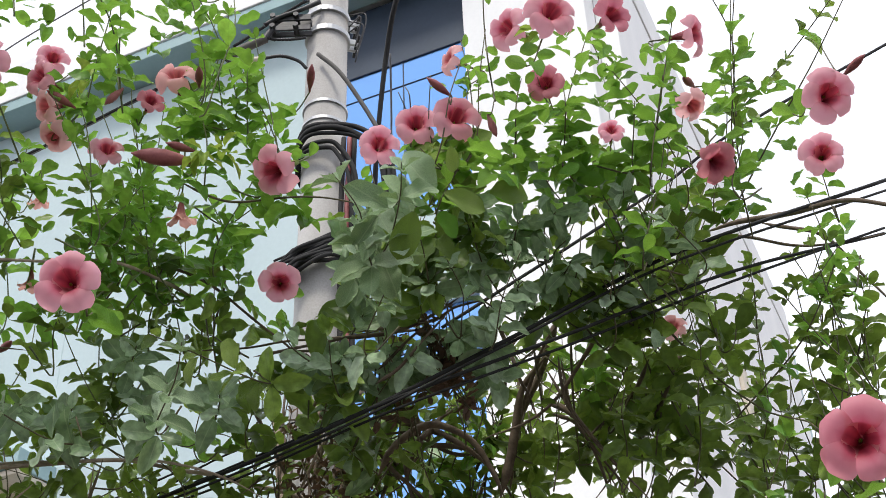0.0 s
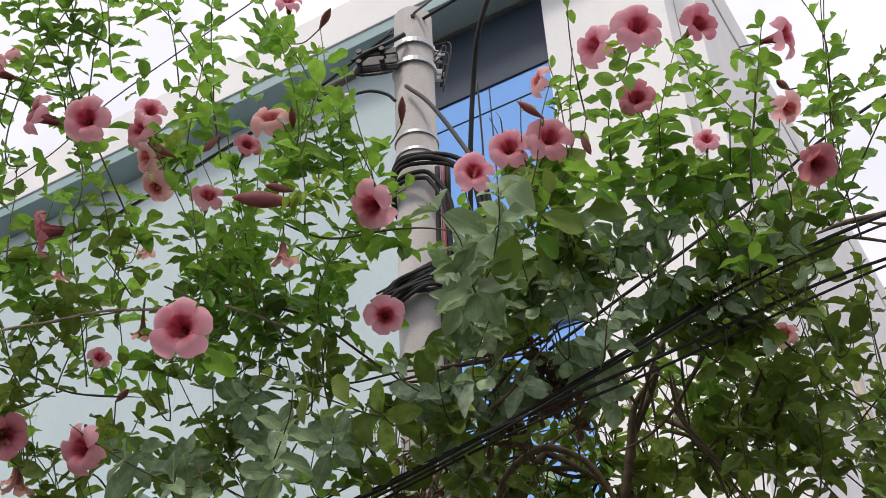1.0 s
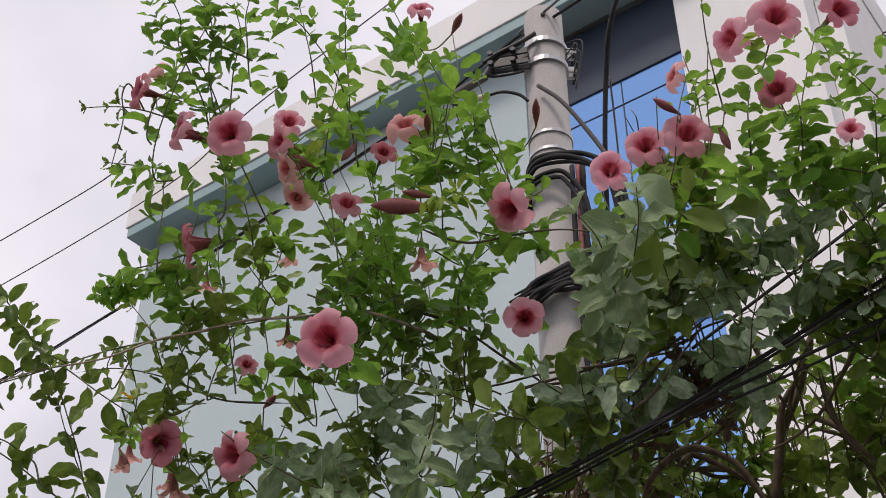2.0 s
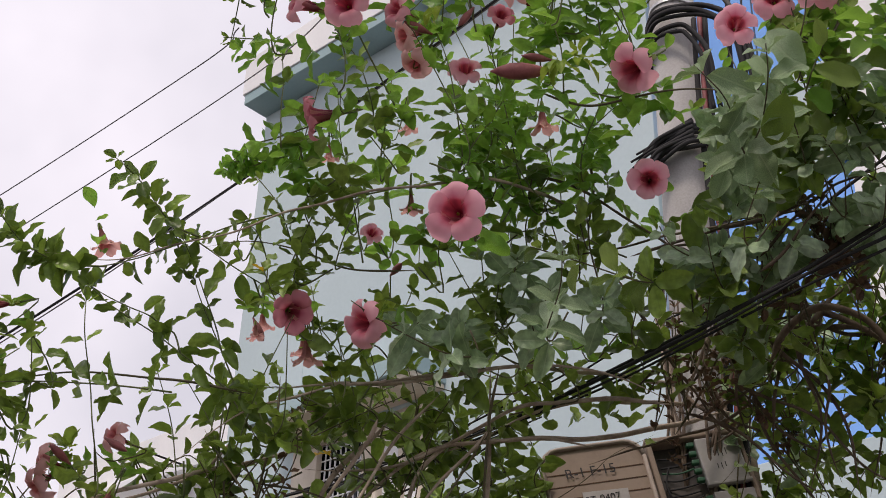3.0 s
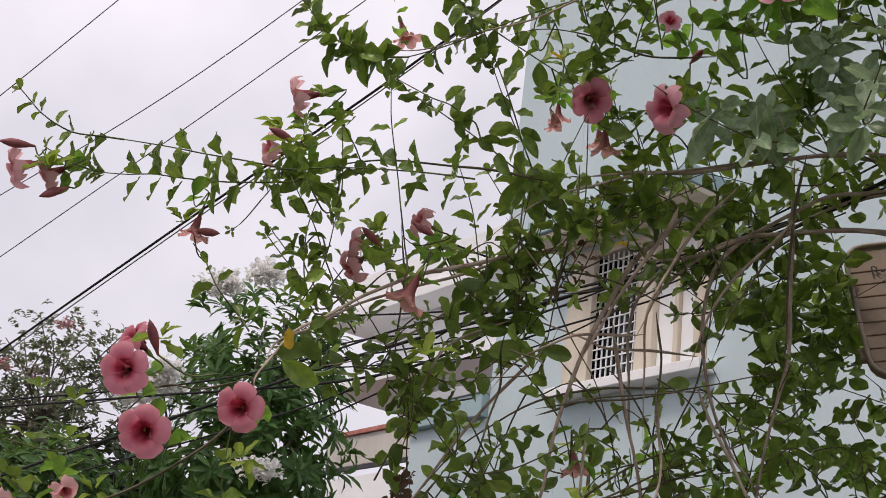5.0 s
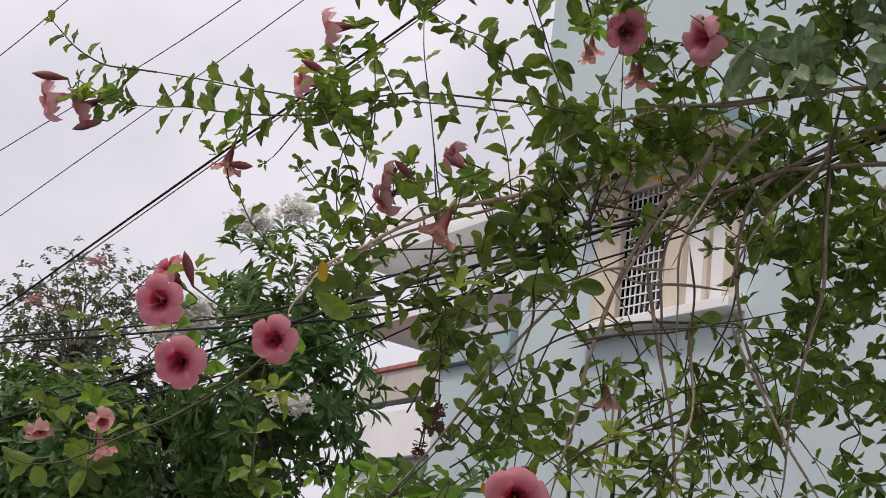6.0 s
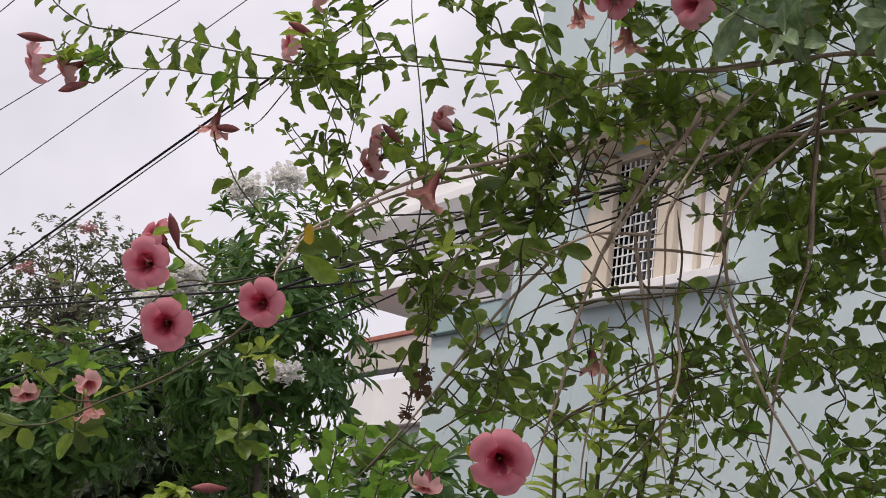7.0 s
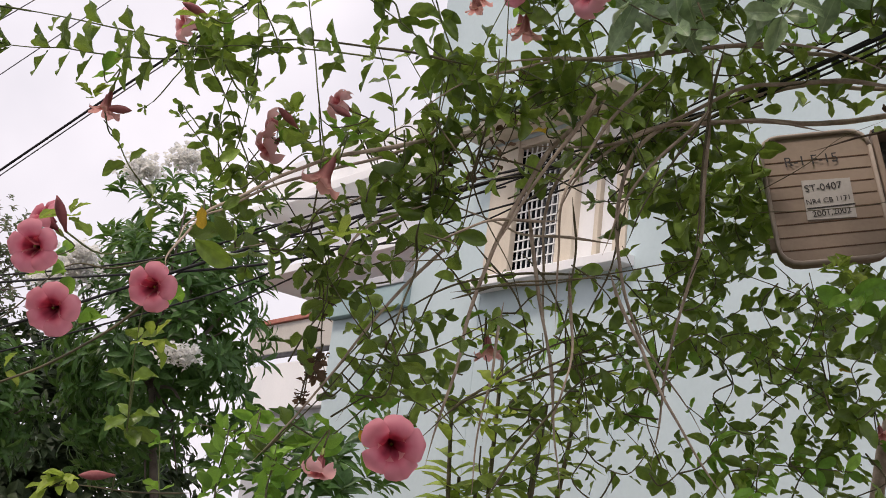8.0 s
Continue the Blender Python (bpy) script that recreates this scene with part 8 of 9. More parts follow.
thicket("centre", "dry", (-0.31, 2.79, 3.04), (0.11, 0.10, 0.06), 5, 0.050)
thicket("low", "mature", (-0.86, 2.97, 2.47), (0.21, 0.20, 0.10), 6, 0.080)
thicket("low", "mature", (-0.57, 3.35, 2.47), (0.23, 0.10, 0.06), 4, 0.080)
thicket("left", "mature", (-1.65, 1.95, 2.73), (0.12, 0.10, 0.14), 2, 0.070)
thicket("left", "mature", (-1.72, 1.94, 2.49), (0.09, 0.10, 0.09), 2, 0.065)
thicket("low", "mature", (-1.00, 2.76, 2.70), (0.21, 0.20, 0.18), 5, 0.075)
thicket("centre", "mature", (-0.26, 2.59, 3.39), (0.25, 0.20, 0.18), 7, 0.085)
thicket("right", "mature", (0.42, 2.41, 3.35), (0.24, 0.20, 0.16), 14, 0.085)
thicket("centre", "mature", (-0.19, 2.82, 3.10), (0.32, 0.15, 0.14), 7, 0.085)

thicket("centre", "mature", (-0.58, 2.44, 3.16), (0.12, 0.15, 0.1), 2, 0.074)
thicket("left", "mature", (-0.74, 2.33, 3.26), (0.14, 0.15, 0.11), 2, 0.072)
thicket("left", "mature", (-1.02, 2.30, 3.15), (0.12, 0.15, 0.12), 2, 0.070)
thicket("left", "fresh", (-0.79, 2.21, 3.40), (0.13, 0.15, 0.09), 6, 0.070)
thicket("centre", "mature", (-0.48, 2.73, 2.99), (0.1, 0.12, 0.08), 2, 0.075)
thicket("right", "mature", (0.82, 2.53, 2.77), (0.14, 0.15, 0.08), 8, 0.078)
thicket("low", "mature", (-0.62, 2.91, 2.34), (0.12, 0.15, 0.12), 5, 0.072)
thicket("left", "mature", (-1.18, 2.30, 2.84), (0.14, 0.15, 0.09), 4, 0.070)
thicket("low", "mature", (-1.05, 2.62, 2.66), (0.12, 0.15, 0.1), 3, 0.076)
thicket("low", "mature", (-0.86, 2.78, 2.56), (0.1, 0.15, 0.11), 4, 0.078)
thicket("left", "mature", (-1.09, 2.45, 2.76), (0.13, 0.15, 0.07), 2, 0.074)

# ---- flowers ----
def petal_mesh(name, material, flare, width=1.0, seed=0):
    """One of five broad overlapping petals, 1 unit = the flower's radius, growing along +y out of the funnel, facing +z."""
    V, Fc = [], []
    rows = ((0.12, 0.12, -1.05), (0.17, 0.16, -0.72), (0.22, 0.205, -0.46), (0.29, 0.265, -0.26), (0.39, 0.345, -0.12), (0.52, 0.415, -0.03), (0.66, 0.465, 0.02), (0.79, 0.475, 0.0), (0.89, 0.425, -0.06), (0.96, 0.31, -0.13), (1.0, 0.16, -0.20))
    for y, w, z in rows:
        for k in (-1, -0.7, -0.35, 0, 0.35, 0.7, 1):
            ruffle = 0.05 * math.sin(6 * k + 4 * y + seed) * y * y + 0.03 * math.sin(11 * k + seed) * y ** 3
            V.append(Vector((w * k * width, y * (1 - 0.06 * k * k), z - flare * max(0, y - 0.35) ** 1.5 - 0.22 * k * k * y * y + 0.11 * k * y + ruffle)) * 0.05)
    for i in range(len(rows) - 1):
        for k in range(6):
            a = 7 * i + k
            Fc.append((a, a + 1, a + 8, a + 7))
    return mesh_from(name, V, Fc, material)


def trumpet_mesh(name, material):
    prof = ((0.43, -0.15), (0.325, -0.30), (0.25, -0.50), (0.20, -0.76), (0.155, -1.05), (0.095, -1.30), (0.055, -1.65))
    V, Fc = [], []
    for r, z in prof:
        for k in range(12):
            t = 2 * math.pi * k / 12
            V.append(Vector((r * math.cos(t), r * math.sin(t), z)) * 0.05)
    for i in range(len(prof) - 1):
        for k in range(12):
            j = (k + 1) % 12
            Fc.append((i * 12 + k, i * 12 + j, i * 12 + 12 + j, i * 12 + 12 + k))
    Fc.append(tuple(range((len(prof) - 1) * 12, len(prof) * 12)))
    return mesh_from(name, V, Fc, material)


def calyx_mesh(name):
    V, Fc = [], []
    for k in range(5):
        t = 2 * math.pi * k / 5
        c, s = math.cos(t), math.sin(t)
        b = len(V)
        for x, z in ((0.03, -1.72), (0.10, -1.55), (0.13, -1.35), (0.10, -1.18)):
            w = 0.07 if z < -1.3 else 0.0
            V += [Vector((x * c - w * s, x * s + w * c, z)) * 0.05, Vector((x * c + w * s, x * s - w * c, z)) * 0.05]
        for i in range(3):
            Fc.append((b + 2 * i, b + 2 * i + 1, b + 2 * i + 3, b + 2 * i + 2))
    return mesh_from(name, V, Fc, M["calyx"])


PETALS = {
    "open": [petal_mesh("petal", M["petal"], 0.10, 1.0, q) for q in range(3)],
    "side": [petal_mesh("petal", M["petal_side"], 0.45, 1.0, q) for q in range(3)],
    "dark": [petal_mesh("petal", M["petal_dark"], -0.30, 1.0, q) for q in range(3)],
    "rose": [petal_mesh("petal", M["petal_rose"], 0.08, 1.0, q) for q in range(3)],
    "wilted": [petal_mesh("petal", M["petal_old"], -0.75, 0.8, 2 * q) for q in range(3)],
}
TRUMPET = {"open": trumpet_mesh("tube", M["petal_side"]), "side": trumpet_mesh("tube", M["petal_side"]), "dark": trumpet_mesh("tube", M["petal_old"]), "rose": trumpet_mesh("tube", M["petal_side"]), "wilted": trumpet_mesh("tube", M["petal_old"])}
FLOWER_LABEL = {"open": "open dusky pink trumpet flower with dark throat", "side": "pale pink trumpet flower with flaring petals", "rose": "wide-open deep rose trumpet flower with maroon throat", "dark": "half-closed dark rose trumpet flower", "wilted": "wilting pink trumpet flower"}
CALYX = calyx_mesh("calyx")
bm = bmesh.new()
bmesh.ops.create_cone(bm, cap_ends=True, segments=5, radius1=0.0030, radius2=0.0010, depth=0.007, matrix=Matrix.Translation((0, 0, -0.030)))
STAMEN = bpy.data.meshes.new("stamen")
bm.to_mesh(STAMEN)
bm.free()
STAMEN.materials.append(M["lime"])


OPEN = []
VIEWPOINT = Vector((0, 0, 1.6))  # near the camera's first eye; leaves hiding blossoms from it are dropped


def owner(p):
    return min(ROOTS, key=lambda k: tie(k, p)[1])


def flower(kind, at, face, width):
    """A trumpet flower: five petals, tube, calyx, stamen and stalk, joined to the nearest twig."""
    p, z = Vector(at), Vector(face).normalized()
    key = owner(p)
    m = Matrix.Translation(p) @ z.to_track_quat("Z", "Y").to_matrix().to_4x4() @ Matrix.Rotation(rng.uniform(-0.35, 0.35), 4, "Z") @ Matrix.Scale(width / 0.1, 4)
    fl = adopt(new("flower", TRUMPET[kind]), key)
    fl.matrix_basis = m
    tagged(fl, FLOWER_LABEL[kind])
    for k in range(5):
        pe = new("petal", PETALS[kind][rng.randrange(3)])
        pe.parent = fl
        pe.matrix_basis = Matrix.Rotation(2 * math.pi * k / 5 + rng.uniform(-0.07, 0.07), 4, "Z") @ Matrix.Rotation(rng.uniform(-0.12, 0.10), 4, "X") @ Matrix.Rotation(rng.uniform(-0.08, 0.08), 4, "Y") @ Matrix.Scale(rng.uniform(0.93, 1.08), 4)
    for nm, me in (("calyx", CALYX), ("stamen", STAMEN)):
        c = new(nm, me)
        c.parent = fl
    end = m @ Vector((0, 0, -0.085))
    q, far = tie(key, end)
    out = (m.to_3x3() @ Vector((0, 0, -1))).normalized()
    foot = end + (q - end) * min(1.0, 0.10 / max(far, 1e-3))
    P = spline([end, end + out * 0.04, (end + foot) / 2 + Vector((0, 0, -0.03)), foot], 12)
    TWIGS[key].append((P, [0.0022 - 0.0001 * i for i in range(12)]))
    for k in range(4):
        side = Vector((rng.uniform(-1, 1), rng.uniform(-1, 1), rng.uniform(-0.4, 0.8)))
        add_leaf(key, "fresh", P[3 + 2 * k], side, Vector((0, 0, 1)) + out, rng.uniform(0.035, 0.06), True)
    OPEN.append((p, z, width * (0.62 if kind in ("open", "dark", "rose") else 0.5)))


def bud(foot, tip):
    """A closed, pointed bud, swollen in the middle, on a short stalk."""
    a, b = Vector(foot), Vector(tip)
    key = owner(a)
    if (b - a).length < 0.07:
        b = a + (b - a).normalized() * 0.07
    P = [a.lerp(b, s) for s in (0, 0.12, 0.3, 0.5, 0.7, 0.86, 1.0)]
    h = (b - a).length
    V, Fc = tube_data(P, [h * r for r in (0.035, 0.05, 0.10, 0.135, 0.125, 0.075, 0.008)], 8)
    OPEN.append((a.lerp(b, 0.5), (VIEWPOINT - a).normalized(), 0.045))
    ob = adopt(new("flower_bud", mesh_from("flower_bud", V, Fc, M["bud"])), key)
    tagged(ob, "closed dark pink pointed bud")
    q, far = tie(key, a)
    foot = a + (q - a) * min(1.0, 0.12 / max(far, 1e-3))
    TWIGS[key].append((spline([a, (a + foot) / 2 + Vector((0, 0, -0.02)), foot], 8), [0.0020 - 0.0001 * i for i in range(8)]))


flower("open", (-0.523, 1.357, 2.553), (0.05, -0.94, -0.35), 0.090)
flower("open", (-0.408, 2.381, 3.232), (0.14, -0.85, -0.51), 0.102)
flower("open", (0.707, 1.718, 3.143), (0.06, -0.84, -0.54), 0.106)
flower("dark", (0.579, 2.090, 3.290), (0.35, -0.48, -0.80), 0.105)
flower("open", (0.916, 2.371, 3.540), (-0.19, -0.96, -0.22), 0.110)
flower("rose", (0.469, 1.338, 2.254), (-0.28, -0.86, -0.42), 0.105)
flower("open", (0.225, 1.792, 3.479), (0.18, -0.98, -0.12), 0.112)
flower("dark", (0.461, 2.354, 4.036), (0.45, -0.83, -0.32), 0.115)
flower("open", (0.135, 1.992, 3.637), (-0.72, -0.65, -0.24), 0.100)
flower("side", (0.002, 2.103, 3.657), (-0.85, -0.53, 0.00), 0.080)
flower("open", (0.595, 2.086, 3.683), (0.82, -0.49, -0.29), 0.105)
flower("open", (0.022, 2.006, 3.395), (0.28, -0.96, -0.10), 0.112)
flower("open", (-0.075, 2.114, 3.476), (-0.03, -1.00, -0.08), 0.105)
flower("open", (-0.169, 2.320, 3.591), (0.27, -0.94, -0.21), 0.108)
flower("dark", (0.231, 2.140, 3.600), (-0.16, -0.95, -0.28), 0.095)
flower("side", (0.597, 2.260, 3.607), (0.29, -0.47, -0.83), 0.085)
flower("side", (-0.630, 2.084, 3.639), (-0.05, -0.95, 0.29), 0.110)
flower("dark", (-0.691, 2.133, 3.600), (0.52, -0.85, 0.03), 0.070)
flower("open", (-0.935, 2.112, 3.735), (0.49, -0.87, -0.04), 0.085)
flower("side", (-0.916, 2.057, 3.524), (-0.62, -0.61, -0.50), 0.085)
flower("side", (-0.896, 2.101, 3.460), (-0.34, -0.27, -0.90), 0.085)
flower("open", (-0.798, 2.190, 3.507), (0.39, -0.92, 0.05), 0.085)
flower("open", (-0.372, 1.983, 3.235), (-0.49, -0.51, -0.71), 0.115)
flower("wilted", (-0.66, 2.38, 3.43), (-0.04, 0.29, -0.95), 0.082)
flower("side", (0.555, 2.735, 3.287), (-0.05, -0.99, 0.14), 0.080)
flower("wilted", (-1.00, 2.34, 3.47), (-0.04, 0.32, -0.95), 0.055)
flower("open", (-0.911, 1.739, 3.360), (0.15, -0.91, -0.40), 0.106)
flower("dark", (-1.193, 1.817, 3.621), (-0.68, -0.72, -0.14), 0.085)
flower("open", (-1.077, 1.818, 3.474), (-0.69, -0.72, -0.01), 0.100)
flower("dark", (-1.095, 1.980, 3.273), (-0.94, -0.28, -0.19), 0.100)
flower("dark", (-1.200, 2.200, 2.909), (0.60, -0.61, -0.51), 0.100)
flower("open", (-0.989, 2.099, 2.803), (-0.41, -0.84, -0.36), 0.112)
flower("wilted", (-1.43, 2.48, 3.04), (-0.09, 0.34, -0.94), 0.063)
flower("wilted", (-1.34, 2.54, 2.98), (-0.09, 0.34, -0.94), 0.068)
flower("side", (-1.230, 1.924, 3.802), (-0.41, -0.87, 0.28), 0.075)
flower("wilted", (-1.18, 2.27, 3.37), (-0.09, 0.34, -0.94), 0.055)
flower("open", (-0.56, 1.96, 3.89), (0.18, -0.92, 0.35), 0.068)
flower("open", (0.43, 2.49, 3.75), (-0.03, -1.00, 0.06), 0.073)
flower("side", (-1.778, 1.863, 2.839), (-0.77, -0.56, -0.29), 0.100)
flower("side", (-1.845, 1.883, 2.734), (-0.50, -0.85, -0.14), 0.085)
flower("wilted", (-1.63, 2.06, 3.07), (0.31, 0.24, -0.92), 0.079)
flower("side", (-1.695, 2.045, 2.552), (-0.70, -0.71, 0.08), 0.080)
flower("side", (-1.708, 2.070, 2.494), (-0.44, -0.47, -0.76), 0.080)
flower("side", (-1.549, 2.087, 2.611), (-0.35, -0.93, 0.11), 0.070)
flower("wilted", (-1.54, 2.07, 2.41), (-0.36, -0.08, -0.93), 0.102)
flower("open", (-1.12, 2.43, 3.24), (0.58, -0.82, 0.05), 0.062)
flower("wilted", (-0.99, 2.36, 3.24), (-0.06, 0.28, -0.96), 0.063)
flower("wilted", (-1.23, 2.35, 2.86), (-0.03, 0.19, -0.98), 0.079)
flower("side", (-2.190, 1.499, 2.552), (-0.51, -0.73, -0.45), 0.090)
flower("side", (-2.132, 1.538, 2.539), (-0.57, -0.56, -0.60), 0.085)
flower("rose", (-1.848, 1.611, 2.133), (0.54, -0.80, -0.25), 0.100)
flower("rose", (-2.144, 1.885, 2.313), (-0.15, -0.87, 0.46), 0.092)
flower("rose", (-1.722, 1.569, 1.997), (0.56, -0.77, -0.29), 0.102)
flower("rose", (-1.702, 1.788, 2.100), (0.40, -0.87, -0.30), 0.098)
flower("side", (-2.231, 1.720, 1.887), (0.50, -0.12, -0.86), 0.068)
flower("wilted", (-2.120, 1.800, 1.870), (0.33, 0.22, -0.92), 0.066)
flower("side", (-2.191, 1.848, 1.940), (0.71, -0.16, -0.69), 0.066)
flower("rose", (-1.127, 1.802, 1.816), (0.54, -0.79, -0.30), 0.115)
flower("wilted", (-1.94, 1.81, 2.50), (-0.20, -0.03, -0.98), 0.074)
flower("wilted", (-1.36, 2.59, 2.16), (0.10, 0.08, -0.99), 0.069)
flower("side", (-1.49, 2.14, 1.80), (0.03, -0.23, -0.97), 0.073)
flower("wilted", (-0.52, 2.94, 2.06), (0.31, -0.38, -0.87), 0.051)
flower("wilted", (-1.30, 2.48, 2.14), (0.10, 0.26, -0.96), 0.059)
flower("wilted", (-1.35, 2.31, 2.92), (0.06, 0.13, -0.99), 0.048)
flower("open", (-0.876, 1.912, 3.478), (-0.53, -0.84, -0.12), 0.085)
bud((-0.53, 1.99, 3.28), (-0.66, 1.95, 3.28))
bud((-0.55, 2.05, 3.36), (-0.60, 2.02, 3.36))
bud((0.01, 2.00, 3.44), (-0.04, 1.96, 3.46))
bud((-0.31, 2.06, 3.53), (-0.30, 2.01, 3.55))
bud((-0.81, 1.99, 3.45), (-0.86, 1.94, 3.46))
bud((-0.73, 2.04, 3.55), (-0.75, 2.03, 3.51))
bud((-0.56, 2.05, 3.55), (-0.55, 2.00, 3.55))
bud((0.83, 1.93, 3.38), (0.85, 1.89, 3.38))
bud((0.58, 2.16, 3.58), (0.56, 2.13, 3.57))
bud((-2.14, 1.51, 2.60), (-2.18, 1.45, 2.59))
bud((-2.09, 1.58, 2.53), (-2.11, 1.53, 2.49))
bud((-1.94, 1.81, 2.51), (-1.87, 1.82, 2.50))
bud((-1.60, 2.04, 2.53), (-1.61, 1.98, 2.55))
bud((-1.54, 2.06, 2.59), (-1.49, 2.06, 2.56))
bud((-1.66, 1.51, 2.12), (-1.65, 1.47, 2.16))
bud((-1.68, 1.79, 2.68), (-1.69, 1.75, 2.68))
bud((-1.71, 1.80, 1.74), (-1.74, 1.74, 1.73))
bud((-1.38, 2.34, 2.99), (-1.35, 2.35, 2.93))
bud((-1.06, 2.42, 3.10), (-1.03, 2.39, 3.10))
bud((0.09, 2.12, 3.49), (0.10, 2.12, 3.45))
bud((-0.48, 1.95, 3.76), (-0.46, 1.92, 3.76))



def lone_leaf(key, style, foot, out, size):
    add_leaf(key, style, Vector(foot), Vector(out), Vector((0.1, -0.8, -0.2)), size, True)


lone_leaf("low", "fresh", (-0.56, 2.70, 2.32), (0.89, 0.11, 0.44), 0.099)
lone_leaf("low", "fresh", (-0.56, 2.71, 2.31), (-0.77, -0.62, 0.15), 0.071)
lone_leaf("low", "fresh", (-0.56, 2.70, 2.32), (0.00, 0.32, -0.95), 0.035)
lone_leaf("left", "yellow", (-1.56, 1.73, 2.24), (0.24, 0.00, -0.97), 0.045)
lone_leaf("left", "mature", (-1.56, 1.79, 2.25), (0.71, 0.00, 0.71), 0.045)
lone_leaf("left", "mature", (-1.57, 1.78, 2.24), (0.53, 0.53, -0.66), 0.060)
lone_leaf("left", "mature", (-1.67, 1.85, 2.22), (0.72, 0.54, -0.45), 0.089)
lone_leaf("low", "mature", (-1.42, 2.23, 2.34), (0.90, 0.40, 0.20), 0.080)
lone_leaf("low", "mature", (-1.32, 2.29, 2.36), (0.89, 0.45, 0.00), 0.072)
lone_leaf("low", "yellow", (-1.25, 1.89, 1.86), (0.53, 0.27, -0.80), 0.041)
lone_leaf("left", "mature", (-1.58, 1.84, 2.40), (-0.67, -0.33, -0.67), 0.048)
lone_leaf("left", "mature", (-1.62, 1.77, 2.20), (0.93, 0.26, 0.26), 0.060)
lone_leaf("centre", "dusty", (-0.03, 1.90, 3.09), (-0.54, -0.65, 0.54), 0.102)
lone_leaf("centre", "mature", (-0.07, 1.87, 3.04), (-0.32, 0.42, -0.85), 0.104)
lone_leaf("centre", "mature", (-0.02, 1.90, 3.10), (0.94, 0.24, -0.24), 0.093)
lone_leaf("centre", "dusty", (-0.12, 1.91, 3.07), (-0.77, -0.55, 0.33), 0.100)
lone_leaf("centre", "mature", (-0.00, 1.84, 3.17), (0.20, 0.59, -0.78), 0.056)
lone_leaf("centre", "dusty", (-0.14, 1.87, 3.03), (-0.62, 0.15, -0.77), 0.071)
lone_leaf("centre", "mature", (0.07, 1.95, 3.13), (0.99, 0.00, 0.12), 0.089)



def sepals(key, at):
    """A tuft of young lime-green sepals and leaf tips round a spent bloom."""
    for k in range(7):
        out = Vector((rng.uniform(-1, 1), rng.uniform(-1, 0.4), rng.uniform(-0.5, 1)))
        add_leaf(key, "lime", Vector(at) + out * 0.008, out, Vector((0, -0.5, 1)), rng.uniform(0.03, 0.055), True)


sepals("low", (-0.59, 2.72, 2.39))
sepals("left", (-1.63, 2.07, 2.57))
sepals("left", (-1.01, 2.25, 2.90))
sepals("left", (-1.03, 2.37, 2.97))
sepals("left", (-1.16, 2.36, 2.80))
sepals("left", (-0.47, 1.95, 3.27))
sepals("left", (-0.51, 1.96, 3.28))
sepals("left", (-0.77, 1.93, 3.47))
sepals("centre", (0.22, 1.95, 3.58))
sepals("left", (-1.86, 1.84, 1.73))
sepals("left", (-1.89, 1.82, 1.71))
sepals("left", (-1.99, 1.74, 1.92))
sepals("left", (-1.69, 1.54, 2.16))
sepals("left", (-1.69, 1.79, 2.67))
sepals("left", (-1.89, 1.73, 2.49))
sepals("low", (-1.21, 2.33, 2.03))
sepals("low", (-1.20, 2.35, 1.97))
sepals("low", (-0.58, 2.79, 2.40))
sepals("left", (-1.62, 2.05, 2.57))
sepals("left", (-1.79, 1.87, 2.76))
sepals("left", (-1.68, 1.80, 2.00))
sepals("low", (-1.48, 2.09, 2.29))
sepals("left", (-2.08, 1.51, 2.54))


# ---- leaves and twigs become meshes ----
def bare(p):
    """Whether p lies in a space kept clear: pole head, clamps and box, out towards the camera."""
    for a, b, r in BARE:
        a, b = Vector(a), Vector(b)
        t = max(0.0, min(1.0, (p - a).dot(b - a) / (b - a).length_squared))
        if (p - a - (b - a) * t).length < r:
            return True
    return False


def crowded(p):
    """True right before a blossom's face, on the camera's line to blossoms, cables or branches, or in a bare space."""
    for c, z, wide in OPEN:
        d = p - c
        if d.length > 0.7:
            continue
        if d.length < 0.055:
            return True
        for way in (z, (VIEWPOINT - c).normalized()):
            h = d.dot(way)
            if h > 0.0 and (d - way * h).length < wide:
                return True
    way = (VIEWPOINT - p).normalized()
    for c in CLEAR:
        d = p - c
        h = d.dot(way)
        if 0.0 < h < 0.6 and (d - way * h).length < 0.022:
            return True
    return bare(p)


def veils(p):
    """Whether p hangs right before a blossom, seen from the camera's start."""
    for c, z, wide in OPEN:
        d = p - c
        way = (VIEWPOINT - c).normalized()
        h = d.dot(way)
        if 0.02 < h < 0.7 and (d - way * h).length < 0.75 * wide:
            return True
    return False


BARE = [((-0.445, 3.2, 3.3), (-0.40, 2.8, 3.08), 0.06), ((-0.44, 3.2, 2.95), (-0.39, 2.8, 2.77), 0.06), ((-0.46, 3.15, 3.86), (-0.36, 2.2, 3.12), 0.12), ((-0.40, 3.0, 4.55), (-0.36, 2.5, 4.75), 0.24), ((-0.34, 3.0, 4.15), (-0.30, 2.4, 3.75), 0.07), ((-0.25, 2.6, 4.6), (-0.1, 2.4, 4.7), 0.22), ((-0.66, 2.8, 2.62), (-0.55, 2.2, 2.4), 0.22), ((-0.3, 2.9, 2.6), (-0.3, 2.4, 2.4), 0.2), ((-0.69, 2.99, 2.70), (-0.6, 2.5, 2.5), 0.15)]
for key in ROOTS:
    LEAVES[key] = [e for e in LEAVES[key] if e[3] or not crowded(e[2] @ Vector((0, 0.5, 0)))]

